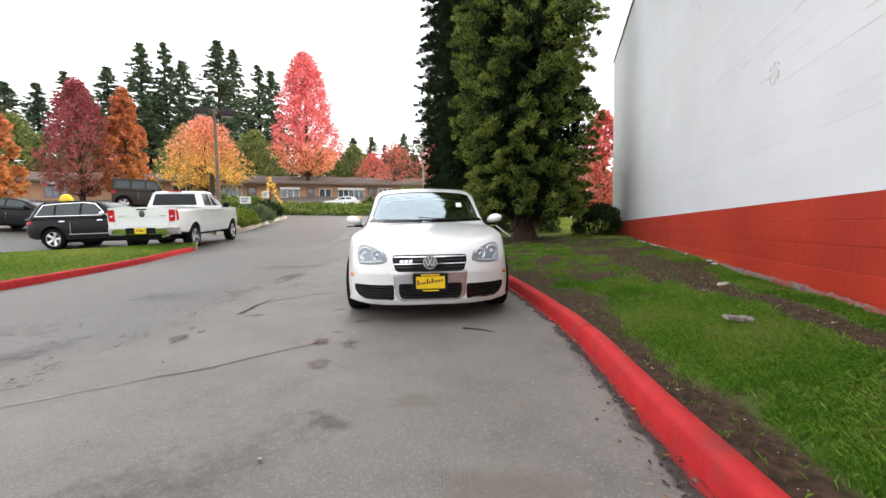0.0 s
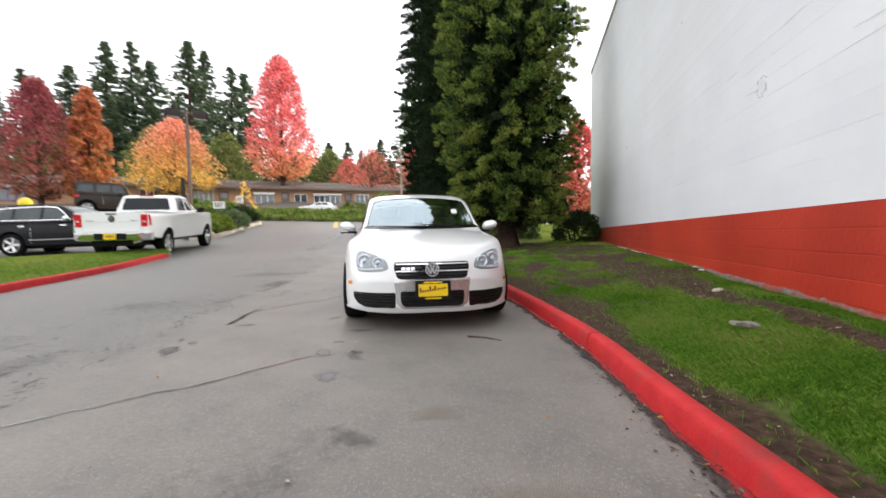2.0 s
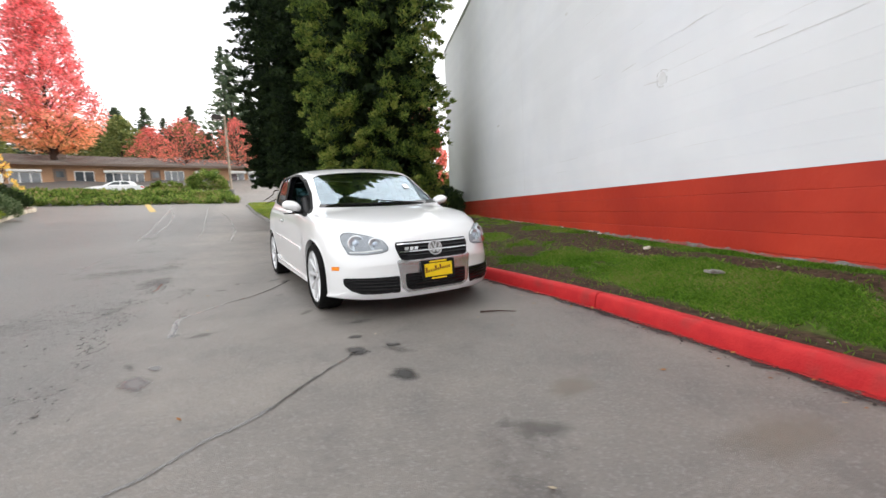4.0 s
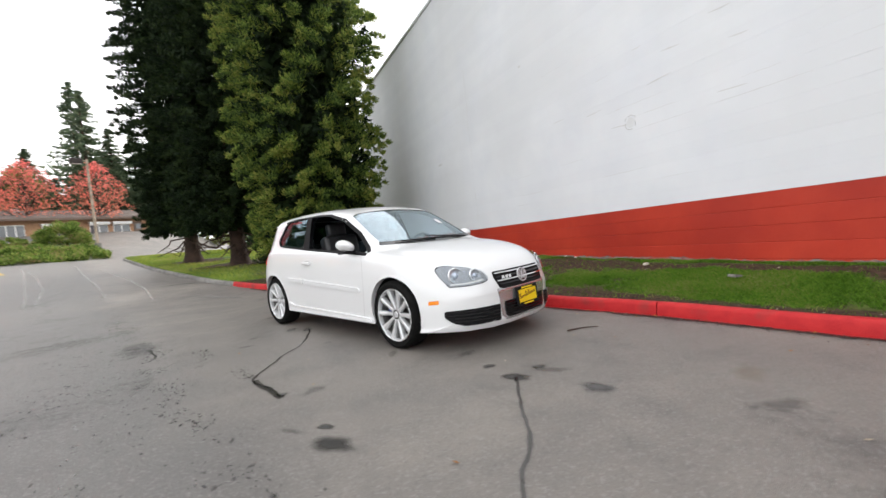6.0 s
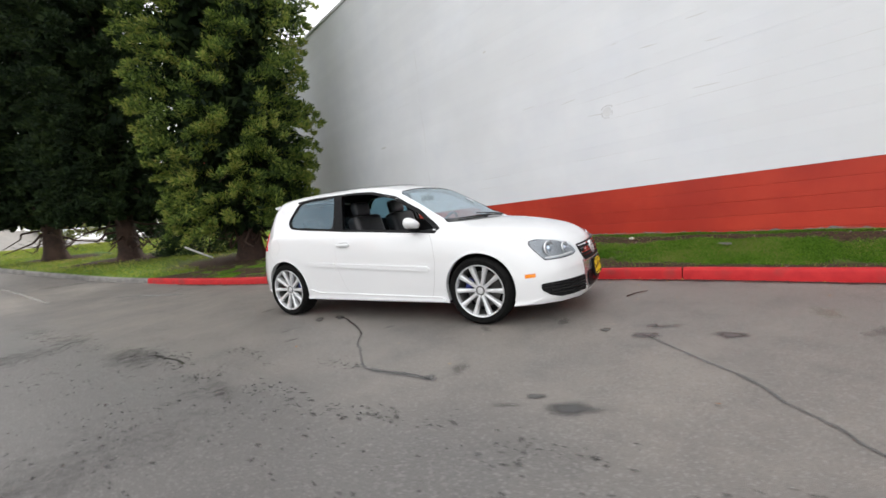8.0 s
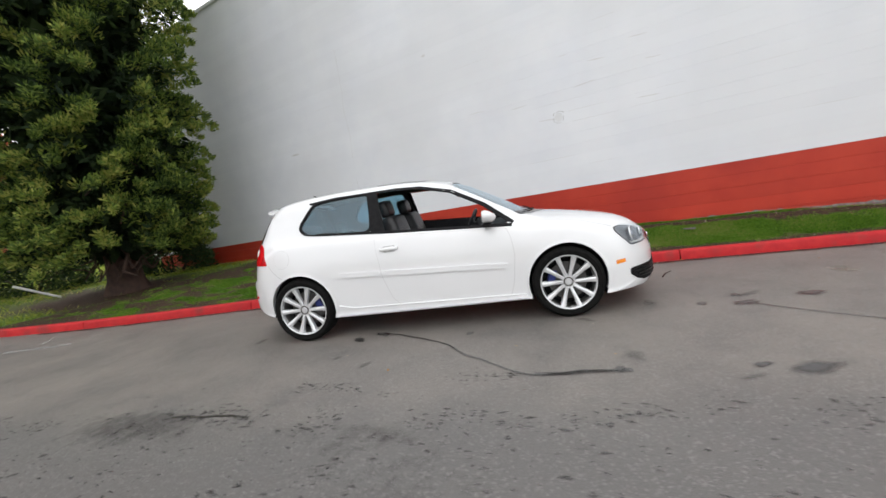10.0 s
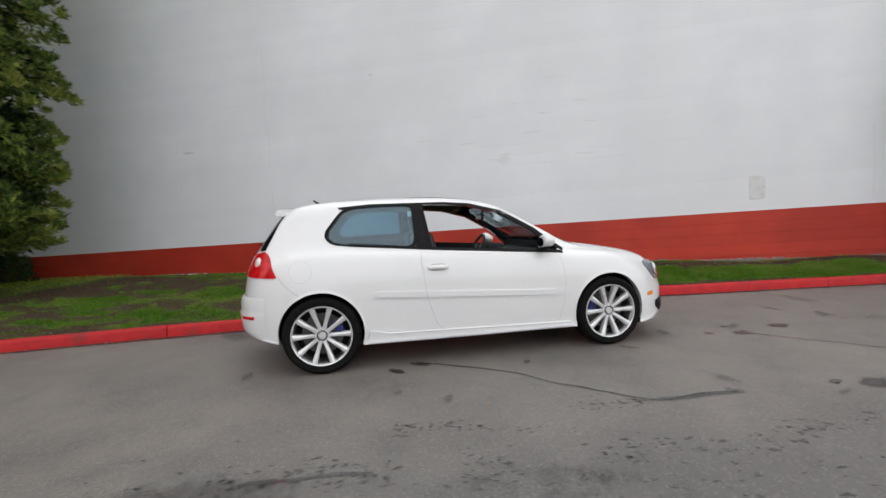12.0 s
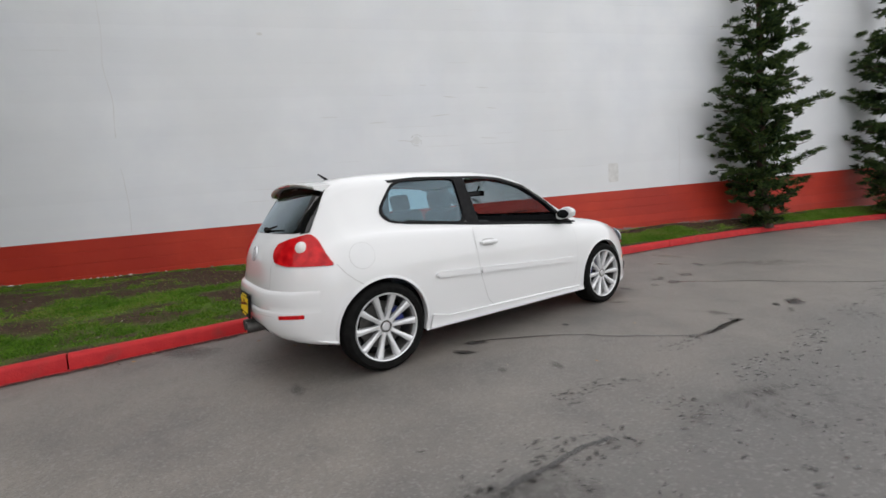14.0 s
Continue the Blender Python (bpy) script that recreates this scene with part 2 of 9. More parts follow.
def glass_mat(name, tint, rough=0.0, mixed=0.0):
    """Thin glass: clear panes let the light straight through, with a mirror gloss that grows at low angles."""
    m = bpy.data.materials.new(name)
    t, b = nodes_of(m)
    tr = t.nodes.new("ShaderNodeBsdfTransparent")
    tr.inputs["Color"].default_value = rgb(tint)
    gl = t.nodes.new("ShaderNodeBsdfGlossy")
    gl.inputs["Roughness"].default_value = rough
    gl.inputs["Color"].default_value = (0.82, 0.93, 1.0, 1)
    fr = t.nodes.new("ShaderNodeLayerWeight")
    fr.inputs["Blend"].default_value = 0.5
    pw = t.nodes.new("ShaderNodeMath")
    pw.operation = "POWER"
    pw.inputs[1].default_value = 4.5
    t.links.new(fr.outputs["Facing"], pw.inputs[0])
    ms = t.nodes.new("ShaderNodeMixShader")
    ad = t.nodes.new("ShaderNodeMath")
    ad.operation = "ADD"
    ad.use_clamp = True
    ad.inputs[1].default_value = mixed + 0.03
    t.links.new(pw.outputs["Value"], ad.inputs[0])
    t.links.new(ad.outputs["Value"], ms.inputs["Fac"])
    t.links.new(tr.outputs["BSDF"], ms.inputs[1])
    t.links.new(gl.outputs["BSDF"], ms.inputs[2])
    t.links.new(ms.outputs["Shader"], t.nodes["Material Output"].inputs["Surface"])
    return m


ASPHALT = asphalt_mat()
LAWN = lawn_mat()
CONCRETE = mat("kerb_concrete", (0.17, 0.165, 0.155), (0.25, 0.24, 0.225), 14, c3=(0.09, 0.086, 0.08), scale3=2.2, amount3=0.7, rough=0.9, bump=0.5, bscale=90, rand=0.06)
KERB_RED = mat("kerb_red_paint", (0.39, 0.012, 0.016), (0.49, 0.022, 0.023), 9, c3=(0.13, 0.030, 0.028), scale3=4.5, amount3=0.6, gate=(0.54, 0.70), spec=0.3, rough=0.66, bump=0.45, bscale=70, rand=0.07)
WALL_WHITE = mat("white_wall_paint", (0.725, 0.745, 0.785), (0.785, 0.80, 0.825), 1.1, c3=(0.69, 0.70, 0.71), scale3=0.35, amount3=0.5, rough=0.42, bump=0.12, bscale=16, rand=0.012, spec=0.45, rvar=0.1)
WALL_RED = mat("red_wall_paint", (0.45, 0.034, 0.016), (0.52, 0.048, 0.023), 2.2, c3=(0.36, 0.026, 0.015), scale3=0.8, amount3=0.7, rough=0.5, bump=0.45, bscale=20, rand=0.07, spec=0.35, rvar=0.1)
FOOTING = mat("footing_concrete", (0.12, 0.11, 0.105), (0.24, 0.225, 0.21), 22, c3=(0.30, 0.05, 0.035), scale3=5, amount3=0.8, rough=0.95, bump=0.8, bscale=40)
METAL_CAP = mat("coping_metal", (0.32, 0.33, 0.33), (0.38, 0.39, 0.39), 3, rough=0.5, metal=0.4)
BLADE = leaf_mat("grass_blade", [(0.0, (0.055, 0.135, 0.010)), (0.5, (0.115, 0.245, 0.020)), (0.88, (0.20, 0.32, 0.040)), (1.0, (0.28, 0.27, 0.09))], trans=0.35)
# lighter copy of the verge blade: sunshine on the grass put into the colour
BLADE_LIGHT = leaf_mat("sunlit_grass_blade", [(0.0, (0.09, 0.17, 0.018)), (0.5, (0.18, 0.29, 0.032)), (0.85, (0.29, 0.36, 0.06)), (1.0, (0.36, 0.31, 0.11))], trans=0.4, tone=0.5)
# yellower copy for the corner lawn, its sun patches painted as blade colour
BLADE_SUNNY = leaf_mat("dry_sunny_grass_blade", [(0.0, (0.12, 0.17, 0.020)), (0.5, (0.25, 0.31, 0.040)), (0.85, (0.40, 0.41, 0.080)), (1.0, (0.40, 0.34, 0.14))], trans=0.4, tone=0.5)
BARK = mat("bark", (0.055, 0.031, 0.023), (0.028, 0.018, 0.014), 9, c3=(0.085, 0.048, 0.034), scale3=2, amount3=0.6, rough=0.95, bump=1.0, bscale=22)


# ---- building blocks ----
def link(name, bm, material, parent=None, label="", smooth=False):
    me = bpy.data.meshes.new(name)
    bm.to_mesh(me)
    bm.free()
    for mt in (material if isinstance(material, (list, tuple)) else [material]):
        me.materials.append(mt)
    if smooth:
        me.shade_smooth()
        me.set_sharp_from_angle(angle=radians(smooth if smooth > 1 else 35))
    ob = new(name, me)
    if parent is not None:
        ob.parent = parent
    if label:
        ob["label"] = label
    return ob


def part(name, bm, material, parent, label="", smooth=False):
    return link(name, bm, material, parent, label, smooth)


def shared(name, me, parent, m=None):
    ob = new(name, me)
    ob.parent = parent
    if m is not None:
        ob.matrix_basis = m
    return ob


def empty(name, m, label="", category="", group="", kind=""):
    ob = new(name)
    ob.empty_display_size = 0.2
    ob.matrix_basis = m
    return tagged(ob, label, category, group, kind)


def box(bm, x0, x1, y0, y1, z0, z1, bevel=0.0, seg=2):
    r = bmesh.ops.create_cube(bm, size=1.0, matrix=Matrix.Translation(((x0 + x1) / 2, (y0 + y1) / 2, (z0 + z1) / 2)) @ Matrix.Diagonal((x1 - x0, y1 - y0, z1 - z0, 1)))
    if bevel:
        es = list({e for v in r["verts"] for e in v.link_edges})
        bmesh.ops.bevel(bm, geom=es, offset=bevel, segments=seg, affect="EDGES", profile=0.6)
    return bm


def cyl(bm, p, q, r0, r1=None, n=12, caps=True):
    p, q = Vector(p), Vector(q)
    d = q - p
    m = Matrix.Translation((p + q) / 2) @ d.to_track_quat("Z", "Y").to_matrix().to_4x4()
    bmesh.ops.create_cone(bm, cap_ends=caps, segments=n, radius1=r0, radius2=r0 if r1 is None else r1, depth=d.length, matrix=m)
    return bm


def mesh_from(name, verts, faces, materials, parent=None, label="", smooth=False):
    me = bpy.data.meshes.new(name)
    me.from_pydata([tuple(v) for v in verts], [], faces)
    for mt in (materials if isinstance(materials, (list, tuple)) else [materials]):
        me.materials.append(mt)
    if smooth:
        me.shade_smooth()
        me.set_sharp_from_angle(angle=radians(smooth if smooth > 1 else 35))
    me.update()
    ob = new(name, me)
    if parent is not None:
        ob.parent = parent
    if label:
        ob["label"] = label
    return ob


def smooth_line(pts, step):
    """A smooth run of points through pts, about step apart."""
    pts = [Vector(p) for p in pts]
    out = []
    for i in range(len(pts) - 1):
        a, b = pts[max(i - 1, 0)], pts[i]
        c, d = pts[i + 1], pts[min(i + 2, len(pts) - 1)]
        n = max(1, round((c - b).length / step))
        for k in range(n):
            t = k / n
            out.append(0.5 * ((2 * b) + (c - a) * t + (2 * a - 5 * b + 4 * c - d) * t * t + (3 * b - a - 3 * c + d) * t ** 3))
    out.append(pts[-1])
    return out


def ease(t):
    t = min(1.0, max(0.0, t))
    return t * t * (3 - 2 * t)


# ---- lie of the land ----
def along(x, y):
    return 0.6 * y - 0.8 * x


def land(x, y):
    """Height of the ground: level by the wall, climbing gently to the far bank, with a terrace behind it."""
    k = along(x, y) - 13.7
    rise = math.log1p(math.exp(k)) if k < 30 else k
    z = 0.062 * min(rise, 31.0)
    b = 0.83 * y - 0.558 * x - 42.5
    side = ease((-13.0 - x) / 4.0)
    z -= 0.5 * math.exp(-((x + 19) ** 2 + (y - 12.5) ** 2) / 16)
    z += 0.5 * math.exp(-((x + 31.5) ** 2 + (y - 23.5) ** 2) / 40)
    z += side * (0.7 * ease(b / 4.0) + 2.0 * ease((b - 11) / 8))
    return z


WALL_AT = pose(1.85, 0, 0, 0, 0, 2.46)


def wall_x(y):
    return 1.85 - 0.043 * y


def kerb_line():
    return smooth_line([(1.93, -30.01, 0), (1.6, -14.01, 0), (1.4, -6.51, 0), (1.16, -1.51, 0), (0.78, 0.89, 0), (0.26, 2.99, 0), (-0.04, 4.08, 0), (-0.37, 5.38, 0), (-0.82, 6.63, 0), (-1.44, 8.11, 0), (-2.26, 9.82, 0), (-2.93, 11.32, 0), (-3.66, 12.83, 0), (-4.31, 14.35, 0), (-4.98, 15.95, 0)], 0.15)


def kerb_line_grey():
    return smooth_line([(-4.98, 15.95, 0), (-5.85, 17.75, 0), (-6.8, 20.0, 0), (-8.0, 22.8, 0), (-9.3, 26.0, 0), (-10.6, 29.5, 0), (-12.0, 33.4, 0), (-13.2, 36.8, 0), (-13.5, 38.8, 0), (-12.4, 40.6, 0), (-9.0, 42.0, 0), (6.0, 45.0, 0)], 0.2)


def ground_sheet():
    a = sorted({-600, -400, -260, -170, -120, *range(-95, -42, 5), *range(-42, -30, 2), *range(-30, 20, 2), *range(20, 60, 8), 90, 140, 220, 400, 600})
    b = sorted({-600, -400, -200, -100, -60, -40, -20, -10, *range(-4, 40, 2), *range(40, 110, 5), 140, 200, 300, 450, 600})
    verts = [(x, y, land(x, y)) for y in b for x in a]
    n = len(a)
    faces = [(j * n + i, j * n + i + 1, j * n + n + i + 1, j * n + n + i) for j in range(len(b) - 1) for i in range(n - 1)]
    ob = mesh_from("ground", verts, faces, ASPHALT, smooth=60)
    return tagged(ob, "worn grey asphalt car park with stains and fine cracks", "asphalt", kind="structure")


ground = ground_sheet()


def kerb(name, line, material, height, label, piece=3.0, phase=0.0, flip=1):
    """A cast kerb in lengths, with open joints between them and a rounded, sloped face. The road lies on its first side."""
    top = empty(name, Matrix(), label, "kerb", kind="structure")
    prof = [(-0.005, -0.08), (0.0, 0.02), (0.012, height - 0.035), (0.022, height - 0.010), (0.040, height), (0.105, height), (0.121, height - 0.012), (0.126, -0.08)]
    acc, cur, runs = phase, [], []
    for i, p in enumerate(line):
        cur.append(p)
        if i + 1 < len(line):
            acc += (line[i + 1] - p).length
        if acc >= piece or i + 1 == len(line):
            if len(cur) > 1:
                runs.append(cur)
            cur, acc = [p], 0.0
    for k, run in enumerate(runs):
        bm = bmesh.new()
        rows = []
        for i, p in enumerate(run):
            q0, q1 = run[max(i - 1, 0)], run[min(i + 1, len(run) - 1)]
            d = (q1 - q0).normalized()
            side = Vector((d.y, -d.x, 0)) * flip
            shift = 0.006 if i == 0 else (-0.006 if i == len(run) - 1 else 0)
            z = land(p.x, p.y)
            wob = 0.006 * noise.noise(Vector((p.x * 1.7, p.y * 1.7, 3.1)))
            rows.append([bm.verts.new((p.x + side.x * (o + wob) + d.x * shift, p.y + side.y * (o + wob) + d.y * shift, z + h + wob * 0.8)) for o, h in prof])
        m = len(prof)
        for r0, r1 in zip(rows, rows[1:]):
            for i in range(m):
                bm.faces.new((r0[i], r0[(i + 1) % m], r1[(i + 1) % m], r1[i]))
        bm.faces.new(rows[0][::-1])
        bm.faces.new(rows[-1])
        bmesh.ops.recalc_face_normals(bm, faces=bm.faces)
        part("kerb_stone", bm, material, top, smooth=50)
    return top


KL = kerb_line()
KG = kerb_line_grey()
kerb("kerb_red", KL, KERB_RED, 0.128, "red-painted concrete kerb, scuffed, along the grass strip", phase=1.2)
kerb("kerb_grey", KG, CONCRETE, 0.12, "bare grey concrete kerb round the lawn corner", phase=0.0)
ISLAND_FRONT = smooth_line([(-8.2, -3.6, 0), (-7.0, -3.3, 0), (-6.2, -2.4, 0), (-6.1, -1.0, 0), (-6.6, 0.5, 0), (-7.9, 3.4, 0), (-8.95, 5.9, 0), (-9.6, 7.2, 0), (-10.6, 9.3, 0), (-11.45, 10.9, 0), (-11.9, 11.9, 0)], 0.2)
ISLAND_BACK = smooth_line([(-11.9, 11.9, 0), (-12.25, 12.3, 0), (-12.9, 12.1, 0), (-14.2, 10.6, 0), (-15.6, 8.6, 0), (-17.5, 5.2, 0), (-18.3, 1.5, 0), (-18.2, -1.5, 0), (-16.5, -3.4, 0), (-12.5, -3.9, 0), (-8.2, -3.6, 0)], 0.2)
kerb("kerb_red_island", ISLAND_FRONT, KERB_RED, 0.135, "red-painted concrete kerb of the grass island", phase=0.7, flip=-1)
kerb("kerb_grey_island", ISLAND_BACK, CONCRETE, 0.12, "bare concrete kerb at the back of the grass island", flip=-1)


# ---- lawns ----
def turf_at(x, y):
    n = noise.noise(Vector((x * 0.75, y * 0.55, 0.3))) + 0.5 * noise.noise(Vector((x * 2.1, y * 1.8, 4.0))) + 0.25 * noise.noise(Vector((x * 6, y * 6, 9.0)))
    return n


def strip_turf(x, y, f):
    """How much turf grows on the strip: f runs from the kerb (0) to the wall (1). Bare soil in a trodden band and by the kerb."""
    n = turf_at(x, y)
    band = math.exp(-((f - 0.70) / 0.12) ** 2) * (1.0 if 1.0 < y < 11 else 0.55)
    edge = math.exp(-(f / 0.13) ** 2) * (1.0 if y < 9 else 0.4)
    near_tree = ease((y - 14.0) / 2.5) * ease((20.5 - y) / 2.0) * 0.9
    far = ease((y - 7) / 2.5)
    worn = 0.7 * noise.noise(Vector((x * 1.5, y * 1.0, 11.0))) + 0.6 * noise.noise(Vector((x * 3.4, y * 2.2, 5.0))) + 0.35 * noise.noise(Vector((x * 8, y * 7, 3.0)))
    v = (1 - far) * (0.68 + 1.1 * n) + far * (0.36 + 1.5 * worn + 0.3 * n) - 1.15 * band - 1.1 * edge - near_tree
    return ease(v * 1.3) * (1 - 0.15 * far)


def strip_rows():
    rows = []
    line = [p for p in KL if p.y > -26][::2]
    for i, p in enumerate(line):
        q = line[min(i + 1, len(line) - 1)] - line[max(i - 1, 0)]
        d = q.normalized()
        a = p + Vector((d.y, -d.x, 0)) * 0.118
        b = Vector((wall_x(p.y) - 0.004, p.y, 0))
        rows.append((a, b))
    return rows


def strip_height(f, x, y):
    bump = 0.05 * noise.noise(Vector((x * 0.9, y * 0.9, 1.0))) + 0.02 * noise.noise(Vector((x * 3.1, y * 3.1, 2.0)))
    return land(x, y) + 0.115 + 0.215 * ease(f * 1.15) - 0.07 * ease((f - 0.75) / 0.25) * (1 - 0.9 * ease((y - 7.5) / 2)) + bump * min(1.0, 5 * f) * min(1.0, 6 * (1 - f) + 0.3)


def lawn_mesh(name, verts, faces, turf, label):
    ob = mesh_from(name, verts, faces, LAWN, smooth=70)
    a = ob.data.attributes.new("turf", "FLOAT", "POINT")
    a.data.foreach_set("value", turf)
    return tagged(ob, label, "lawn", kind="structure")


def grass_strip():
    rows = strip_rows()
    n = 28
    verts, turf = [], []
    for a, b in rows:
        for k in range(n + 1):
            f = k / n
            p = a.lerp(b, f)
            verts.append((p.x, p.y, strip_height(f, p.x, p.y)))
            turf.append(strip_turf(p.x, p.y, f))
    faces = [(j * (n + 1) + k, j * (n + 1) + k + 1, (j + 1) * (n + 1) + k + 1, (j + 1) * (n + 1) + k) for j in range(len(rows) - 1) for k in range(n)]
    return lawn_mesh("grass_strip", verts, faces, turf, "patchy grass verge with bare brown soil beside the wall")


grass_strip()


def corner_height(x, y, f):
    return land(x, y) + 0.11 + 0.16 * ease(f * 3) + 0.04 * noise.noise(Vector((x * 0.6, y * 0.6, 7.0)))


def corner_lawn():
    """The lawn under the tall conifers, from the grey kerb back past the end of the wall."""
    line = KG[::2]
    n = 24
    verts, turf = [], []
    for i, p in enumerate(line):
        q = (line[min(i + 1, len(line) - 1)] - line[max(i - 1, 0)]).normalized()
        a = p + Vector((q.y, -q.x, 0)) * 0.15
        g = i / (len(line) - 1)
        b = Vector((wall_x(p.y) - 0.004, p.y, 0)) if p.y < 22.2 else Vector((6.0, min(p.y, 22.4 + (p.y - 22.2) * 0.9), 0))
        if p.y > 35:
            b = Vector((6.0, 35.0 + 0.6 * (p.y - 35), 0))
        for k in range(n + 1):
            f = k / n
            c = a.lerp(b, f)
            w = ease((p.y - 16.0) / 4.0)
            verts.append((c.x, c.y, (1 - w) * strip_height(f, c.x, c.y) + w * corner_height(c.x, c.y, f)))
            t = 0.98 + 0.75 * turf_at(c.x, c.y)
            for tx, ty in ((-2.6, 17.0), (-5.2, 22.7), (-7.6, 27.4)):
                t -= 1.6 * math.exp(-(((c.x - tx) ** 2 + (c.y - ty) ** 2) / 2.2))
            turf.append(ease(t))
    faces = [(j * (n + 1) + k, j * (n + 1) + k + 1, (j + 1) * (n + 1) + k + 1, (j + 1) * (n + 1) + k) for j in range(len(line) - 1) for k in range(n)]
    return lawn_mesh("corner_lawn", verts, faces, turf, "rough lawn with bare patches under tall conifers")


corner_lawn()


def island_lawn():
    f_line = ISLAND_FRONT[::2]
    n = 16
    verts, turf = [], []
    m = len(f_line)
    for i, p in enumerate(f_line):
        g = i / (m - 1)
        q = ISLAND_BACK[round((1 - g) * (len(ISLAND_BACK) - 1))]
        d = (Vector(q) - p)
        d.normalize()
        a, b = p + d * 0.14, Vector(q) - d * 0.10
        for k in range(n + 1):
            f = k / n
            c = a.lerp(b, f)
            z = land(c.x, c.y) + 0.115 + 0.10 * math.sin(math.pi * f)
            verts.append((c.x, c.y, z))
            turf.append(min(1, 0.9 + 0.3 * turf_at(c.x, c.y)))
    faces = [(j * (n + 1) + k, j * (n + 1) + k + 1, (j + 1) * (n + 1) + k + 1, (j + 1) * (n + 1) + k) for j in range(m - 1) for k in range(n)]
    return lawn_mesh("grass_island", verts, faces, turf, "mown green grass island inside a red kerb")


island_lawn()


# ---- the painted block wall ----
WALL_TOP, WALL_END, WALL_START = 7.75, 22.3, -34.0


def block_wall():
    """Painted concrete blocks in courses; the lower band is red. Courses follow the red line."""
    top = empty("wall_main", WALL_AT, "white painted concrete block wall with a red painted base band", "wall", kind="structure")
    bm = bmesh.new()
    box(bm, -0.004, 0.30, WALL_START, WALL_END - 0.012, -0.6, WALL_TOP)
    part("wall_core", bm, WALL_WHITE, top)
    # courses: long slabs, proud of the joints
    slope = -0.0208
    course = 0.2

    def slab(z0, z1, material, depth, name, edge=0.002):
        bmc = bmesh.new()
        n = 18
        ring = []
        for i in range(n + 1):
            y = WALL_START + (WALL_END - WALL_START) * i / n
            b, t = z0 + slope * y, min(z1 + slope * y, WALL_TOP)
            b = min(b, t - 0.001)
            x = -depth
            ring.append([bmc.verts.new(v) for v in ((0.014, y, b), (x + edge, y, b), (x, y, b + edge), (x, y, t - edge), (x + edge, y, t), (0.014, y, t))])
        for r0, r1 in zip(ring, ring[1:]):
            for k in range(5):
                bmc.faces.new((r0[k], r1[k], r1[k + 1], r0[k + 1]))
        bmc.faces.new(ring[-1])
        bmc.faces.new(ring[0][::-1])
        bmesh.ops.recalc_face_normals(bmc, faces=bmc.faces)
        return part(name, bmc, material, top)

    slab(-0.6, 1.243, WALL_RED, 0.0062, "red_backing")
    z = 1.245
    k = 0
    while z - course * k > -0.4:
        t = z - course * k
        slab(t - course + 0.005, t, WALL_RED, 0.0105 + 0.001 * (k % 2), "block_course", 0.004)
        k += 1
    k = 0
    while z + course * k < WALL_TOP + 0.9:
        t = z + course * k
        g = 0.0003
        slab(t + 0.0002, t + course - g, WALL_WHITE, 0.0115 - 0.0003 * ((k * 7) % 3), "block_course", 0.0006 if k % 4 else 0.0012)
        k += 1
    bm = bmesh.new()
    box(bm, -0.05, 0.34, WALL_START, WALL_END + 0.03, WALL_TOP, WALL_TOP + 0.09, 0.01)
    part("coping", bm, WALL_WHITE, top, "white painted coping")
    # the return of the building behind the corner, and its roof
    bm = bmesh.new()
    box(bm, 0.30, 30, WALL_END - 0.25, WALL_END, -0.6, WALL_TOP)
    part("return_wall", bm, WALL_WHITE, top)
    bm = bmesh.new()
    box(bm, 0.30, 30, WALL_START, WALL_END - 0.25, WALL_TOP - 0.25, WALL_TOP - 0.05)
    part("roof_slab", bm, METAL_CAP, top)
    # rough footing that shows where the paint ends
    bm = bmesh.new()
    ring = []
    y = WALL_START
    while y < WALL_END:
        h = 0.335 + 0.03 * noise.noise(Vector((y * 0.8, 0, 0))) + 0.025 * noise.noise(Vector((y * 5.1, 2, 0))) + 0.03 * noise.noise(Vector((y * 17, 2, 0)))
        d = 0.006 + 0.004 * noise.noise(Vector((y * 7, 5, 0)))
        ring.append([bm.verts.new(v) for v in ((-0.002, y, -0.2), (-d - 0.02, y, -0.2), (-d - 0.014, y, h - 0.035), (-d - 0.006, y, h - 0.008), (0.002, y, h))])
        y += 0.05
    for r0, r1 in zip(ring, ring[1:]):
        for k in range(4):
            bm.faces.new((r0[k], r1[k], r1[k + 1], r0[k + 1]))
    bmesh.ops.recalc_face_normals(bm, faces=bm.faces)
    part("footing", bm, FOOTING, top, "crumbling grey footing with peeling paint")
    return top


wall = block_wall()


# ---- vehicles: shared tools ----
from mathutils.bvhtree import BVHTree

CAR_WHITE = mat("white_car_paint", (0.735, 0.74, 0.75), (0.765, 0.77, 0.775), 0.9, rough=0.28, coat=1.0, spec=0.5)
BLACK_TRIM = mat("black_trim", (0.009, 0.009, 0.010), (0.015, 0.015, 0.016), 30, rough=0.6, spec=0.1)
BLACK_GLOSS = mat("black_gloss_trim", (0.006, 0.006, 0.007), rough=0.08, spec=0.5)
CABIN = mat("dark_cabin_lining", (0.018, 0.018, 0.020), (0.03, 0.03, 0.032), 20, rough=0.8)
RECESS_SHADE = mat("handle_recess", (0.45, 0.45, 0.45), rough=0.5)
SEAM = mat("panel_gap", (0.55, 0.55, 0.55), rough=0.9)
LEATHER = mat("black_leather", (0.016, 0.016, 0.018), (0.03, 0.03, 0.032), 14, rough=0.42, bump=0.3, bscale=120)
RUBBER = mat("tyre_rubber", (0.006, 0.006, 0.006), (0.011, 0.011, 0.0105), 25, rough=0.85, bump=0.3, bscale=90, spec=0.08)
ALLOY = mat("silver_alloy", (0.68, 0.69, 0.70), (0.76, 0.77, 0.78), 5, rough=0.26, metal=0.5)
